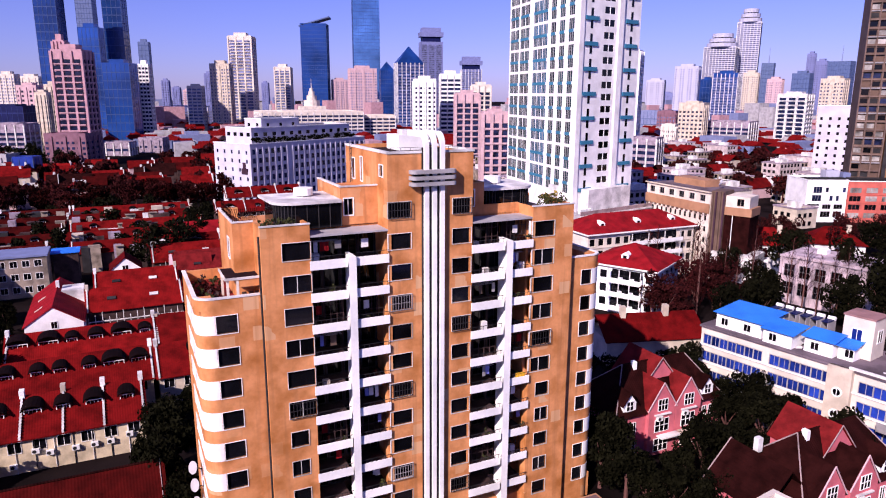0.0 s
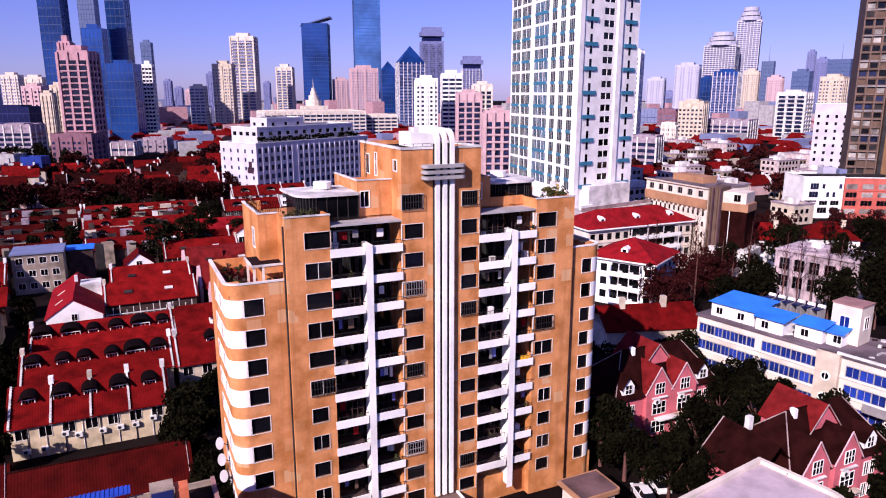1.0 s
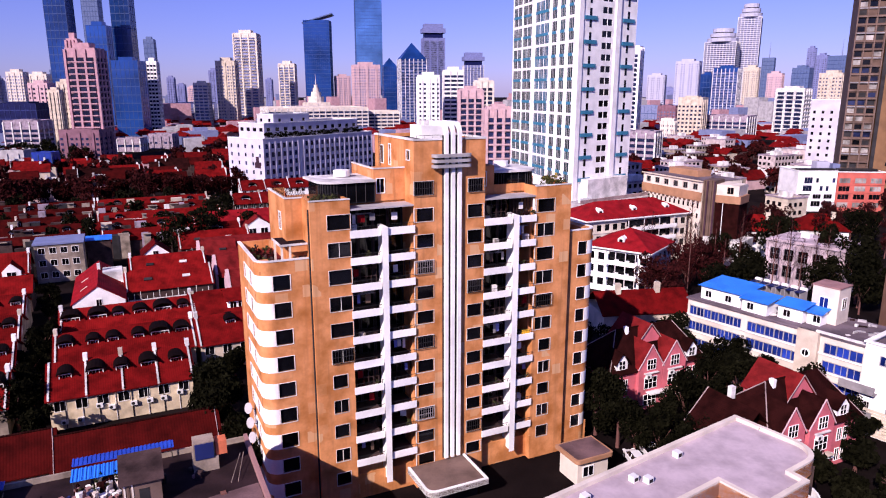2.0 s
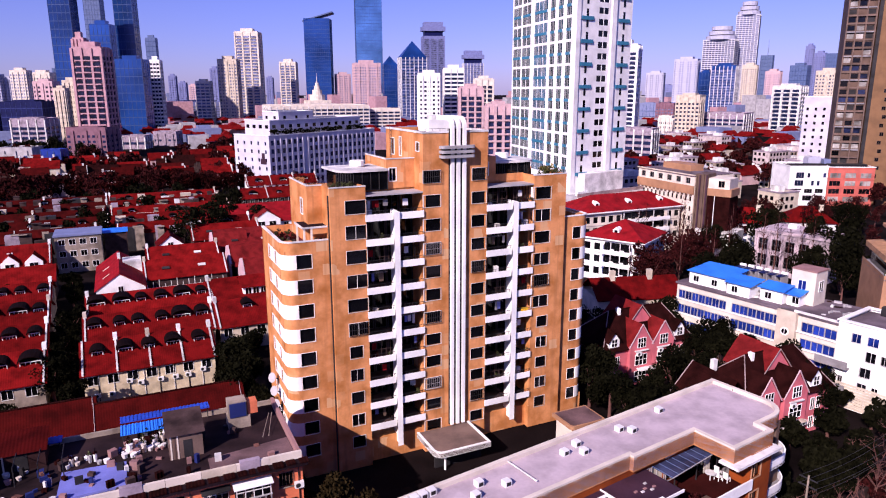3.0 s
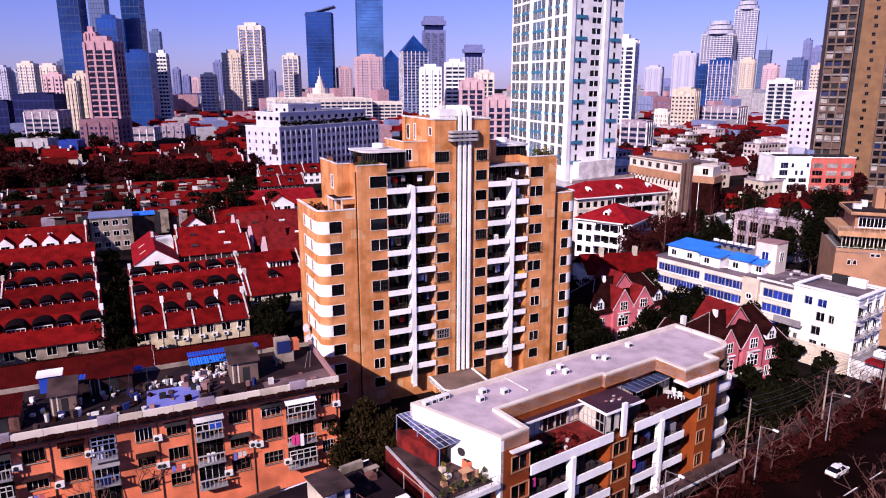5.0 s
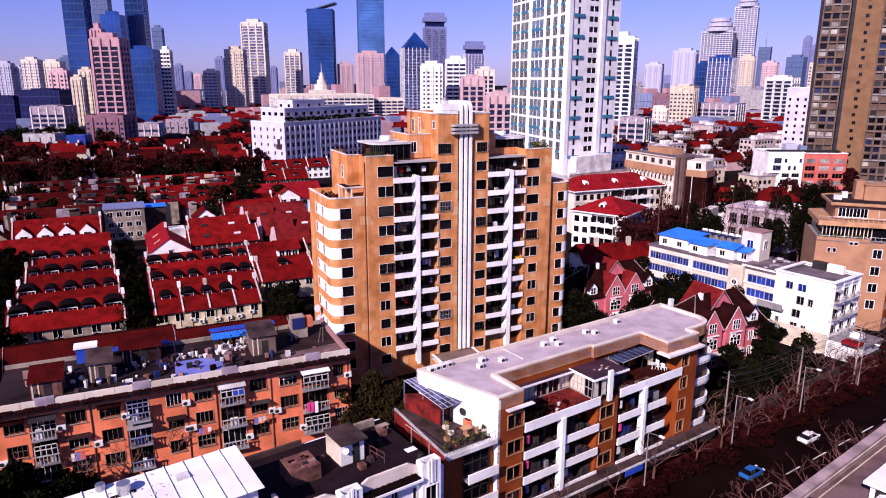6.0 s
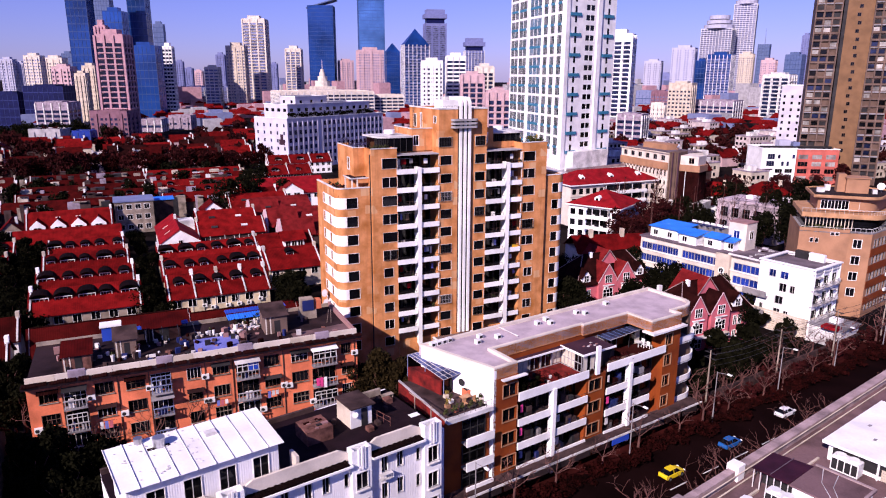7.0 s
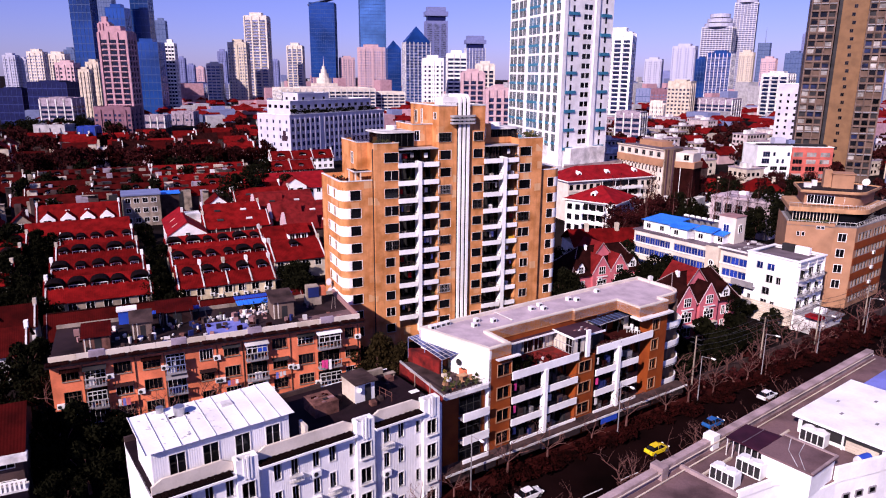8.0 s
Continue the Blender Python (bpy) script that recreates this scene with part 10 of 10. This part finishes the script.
high_rise("pale_office", "long pale low office block", -327, 1572, 22, 74.9, 52.4, 31.2, M_CREAM, "ribs")
high_rise("pale_office", "long pale low office block", 390, 1247, -27, 115.8, 81.0, 19.4, M_HAZEBLUE, "ribs")
high_rise("pale_office", "long pale low office block", 524, 1305, -32, 55.6, 38.9, 24.7, M_CREAM, "ribs")
high_rise("pale_office", "long pale low office block", -100, 698, 16, 31.2, 21.8, 24.5, M_CREAM2, "ribs")

# low roofs filling the distance up to the skyline
def far_city():
    rnd = random.Random(77)
    for name, mat, label in (("roof_sea", M_RED, "far sea of low red roofs"), ("low_blocks", M_ROSE, "far low dusty pink blocks"), ("low_blocks", M_GREYPALE, "far low white blocks"), ("low_blocks", M_SLATE, "far blue-grey blocks")):
        bm = bmesh.new()
        for i in range(900 if mat is M_RED else 420):
            y = rnd.uniform(470, 1000) if mat is M_RED else rnd.uniform(480, 2300) ** 1.0
            x = rnd.uniform(-0.72, 0.72) * y
            if abs(x + 270) < 60 and abs(y - 480) < 60:
                continue
            w, d, h = rnd.uniform(8, 20), rnd.uniform(8, 14), rnd.uniform(6, 9)
            m = pose(x, y, 0, 0, 0, GRID + rnd.choice((0, 90)))
            if mat is M_RED:
                co = [(0, 0, h), (w, 0, h), (w, d, h), (0, d, h), (0, d / 2, h + 3.2), (w, d / 2, h + 3.2)]
                v = [bm.verts.new(m @ Vector(c)) for c in co]
                for f in ((0, 1, 5, 4), (2, 3, 4, 5), (3, 0, 4), (1, 2, 5)):
                    bm.faces.new([v[j] for j in f])
            else:
                k = rnd.random()
                box(bm, 0, w * 1.3, 0, d * 1.2, 0, h + (rnd.uniform(8, 30) if k < 0.3 and y > 800 else rnd.uniform(0, 6)), m)
        tagged(link(name, bm, mat), label, "city", kind="stuff")


far_city()


# ---- cars, lamps and wires ----
def car(u, v, paint, label, flip=1, z=0.0):
    x, y = street(u, v)
    C = thing("car", x, y, 37.0 + (0 if flip > 0 else 180), label, "car", "cars on the road")
    # body sections along the car: place, sill height, shoulder height, half width
    ribs = ((-2.2, 0.5, 0.78, 0.66), (-2.1, 0.34, 0.94, 0.8), (-1.4, 0.26, 0.99, 0.86), (0.0, 0.26, 0.97, 0.87), (1.1, 0.26, 0.93, 0.86), (1.9, 0.3, 0.78, 0.8), (2.15, 0.4, 0.66, 0.66))
    cab = ((-1.85, 0.96, 0.97, 0.72), (-1.25, 0.96, 1.40, 0.62), (-0.5, 0.96, 1.47, 0.61), (0.35, 0.95, 1.43, 0.61), (1.15, 0.92, 0.94, 0.7))
    for nm, secs, mat, top in (("body", ribs, paint, 0.86), ("cabin", cab, M_GLASS, 1.0)):
        bm = bmesh.new()
        loops = []
        for px, lo, hi, hw in secs:
            base = 0.8 if nm == "cabin" else hw
            co = [(px, -base, lo), (px, -hw, hi - 0.1 * (hi - lo)), (px, -hw * top * 0.92, hi), (px, hw * top * 0.92, hi), (px, hw, hi - 0.1 * (hi - lo)), (px, base, lo)]
            loops.append([bm.verts.new(c) for c in co])
        for a, b in zip(loops, loops[1:]):
            for q in range(6):
                bm.faces.new((a[q], a[(q + 1) % 6], b[(q + 1) % 6], b[q]))
        bm.faces.new(loops[0])
        bm.faces.new(loops[-1][::-1])
        part(nm, bm, mat, C)
    part("car_roof", prism(bmesh.new(), [(-1.2, -0.5), (-1.1, -0.56), (0.25, -0.56), (0.35, -0.5), (0.35, 0.5), (0.25, 0.56), (-1.1, 0.56), (-1.2, 0.5)], 1.42, 1.5), paint, C)
    for py in (-0.66, 0.66):
        part("pillar", rod(bmesh.new(), (-0.45, py * 1.18, 0.95), (-0.4, py * 0.92, 1.46), 0.05, n=5), paint, C)
    for wx in (-1.35, 1.35):
        for wy in (-0.86, 0.86):
            w = part("wheel", rod(bmesh.new(), (wx, wy - 0.1, 0.32), (wx, wy + 0.1, 0.32), 0.32, n=14), M_RUBBER, C)
            part("rim", rod(bmesh.new(), (wx, wy - 0.11, 0.32), (wx, wy + 0.11, 0.32), 0.18, n=10), M_METAL, w)
    for wy in (-0.6, 0.6):
        part("headlight", cube(2.1, 2.23, wy - 0.18, wy + 0.18, 0.55, 0.72), M_WHITE, C)
    C.matrix_basis = C.matrix_basis @ Matrix.Scale(0.78, 4)
    return C


car(20.5, -8.1, M_TAXI, "yellow taxi driving on the asphalt road")
car(32.3, -7.8, M_CARBLUE, "blue saloon car on the asphalt road")
car(46.0, -7.1, M_CARWHITE, "white saloon car on the asphalt road")
car(0.9, -6.6, M_CARWHITE, "white hatchback on the asphalt road")
cx, cy = plan(43, -7)
for i, (du, dv, pm, lb) in enumerate(((0, 0, M_CARWHITE, "white car parked in the tower yard"), (3.2, 1.2, M_CARWHITE, "white van-like car parked in the yard"))):
    c = car(0, 0, pm, lb)
    c.matrix_basis = pose(*plan(40.5 + du, -7 + dv), 0, 0, 0, 100)


def lamp_post(u, v):
    x, y = street(u, v)
    P = thing("street_lamp", x, y, 37, "tall slim grey street lamp on the pavement", "street lamp", "street lamps")
    part("pole", rod(bmesh.new(), (0, 0, 0.1), (0, 0, 7.6), 0.09, 0.05, 8), M_GREY, P)
    part("arm", rod(bmesh.new(), (0, 0, 7.5), (0, -1.6, 7.8), 0.04, n=6), M_GREY, P)
    part("lamp_head", cube(-0.14, 0.14, -2.1, -1.5, 7.74, 7.88), M_WHITE, P)


for u in (-4.5, 19.0, 35.4, 51, 67, 83):
    lamp_post(u, -3.0)


def wire_pole(u, v, h=9.0):
    x, y = street(u, v)
    P = thing("utility_pole", x, y, 37, "concrete utility pole carrying black cables", "utility pole", "utility poles")
    part("pole", rod(bmesh.new(), (0, 0, 0), (0, 0, h), 0.14, 0.09, 8), M_DIMCREAM, P)
    for z in (h - 0.4, h - 1.2):
        part("cross_arm", cube(-0.06, 0.06, -0.9, 0.9, z, z + 0.1), M_DARK, P)


POLES = [(38, 0.0), (54, -0.8), (70, -1.0), (86, -1.2)]
for u, v in POLES:
    wire_pole(u, v)
for (a, b), (c, d) in zip(POLES, POLES[1:]):
    for off, z in ((-0.8, 8.7), (0.8, 8.7), (-0.8, 7.9), (0.8, 7.9), (0.0, 6.6)):
        cu = bpy.data.curves.new("cable", "CURVE")
        cu.dimensions, cu.bevel_depth, cu.bevel_resolution = "3D", 0.025, 1
        sp = cu.splines.new("POLY")
        sp.points.add(10)
        p0, p1 = Vector((*street(a, b + off), z)), Vector((*street(c, d + off), z))
        for i in range(11):
            q = p0.lerp(p1, i / 10)
            sp.points[i].co = (q.x, q.y, q.z - 0.5 * math.sin(math.pi * i / 10), 1)
        ob = new("cable", cu)
        cu.materials.append(M_DARK)
        tagged(ob, "thin black overhead cable between the poles", "cable", "overhead cables")

# yard wall and gatehouse by the tower
g = thing("gatehouse", *plan(30.8, -8.2), GRID, "small tan gatehouse with a flat roof beside the tower", "house")
part("wall", cube(0, 4.4, 0, 3.6, 0, 3.0), M_CREAM2, g)
gate_roof = arc(0.0, 0.0, 0.5, 180, 270, 5) + arc(4.4, 0.0, 0.5, 270, 360, 5) + [(4.9, 4.0), (-0.5, 4.0)]
part("roof", prism(bmesh.new(), gate_roof, 3.0, 3.5), M_TAN, g, "tan flat roof with rounded corners")
part("roof_felt", prism(bmesh.new(), [(x * 0.9 + 0.22, y * 0.88 + 0.2) for x, y in gate_roof], 3.5, 3.54), M_SCREED2, g, "stained roof felt")
window(g, face(0, 0), 0.8, 2.2, 1.0, 2.2, 1, 0, deep=-0.05, proud=0.08)
for i in range(24):
    w = link("boundary_wall", cube(0, 3.8, 0, 0.25, 0, 1.7), M_DIMWALL, None, pose(*street(38 + i * 4, 0.9), 0, 0, 0, 37))
    tagged(w, "low dark boundary wall behind the pavement", "wall", kind="structure")
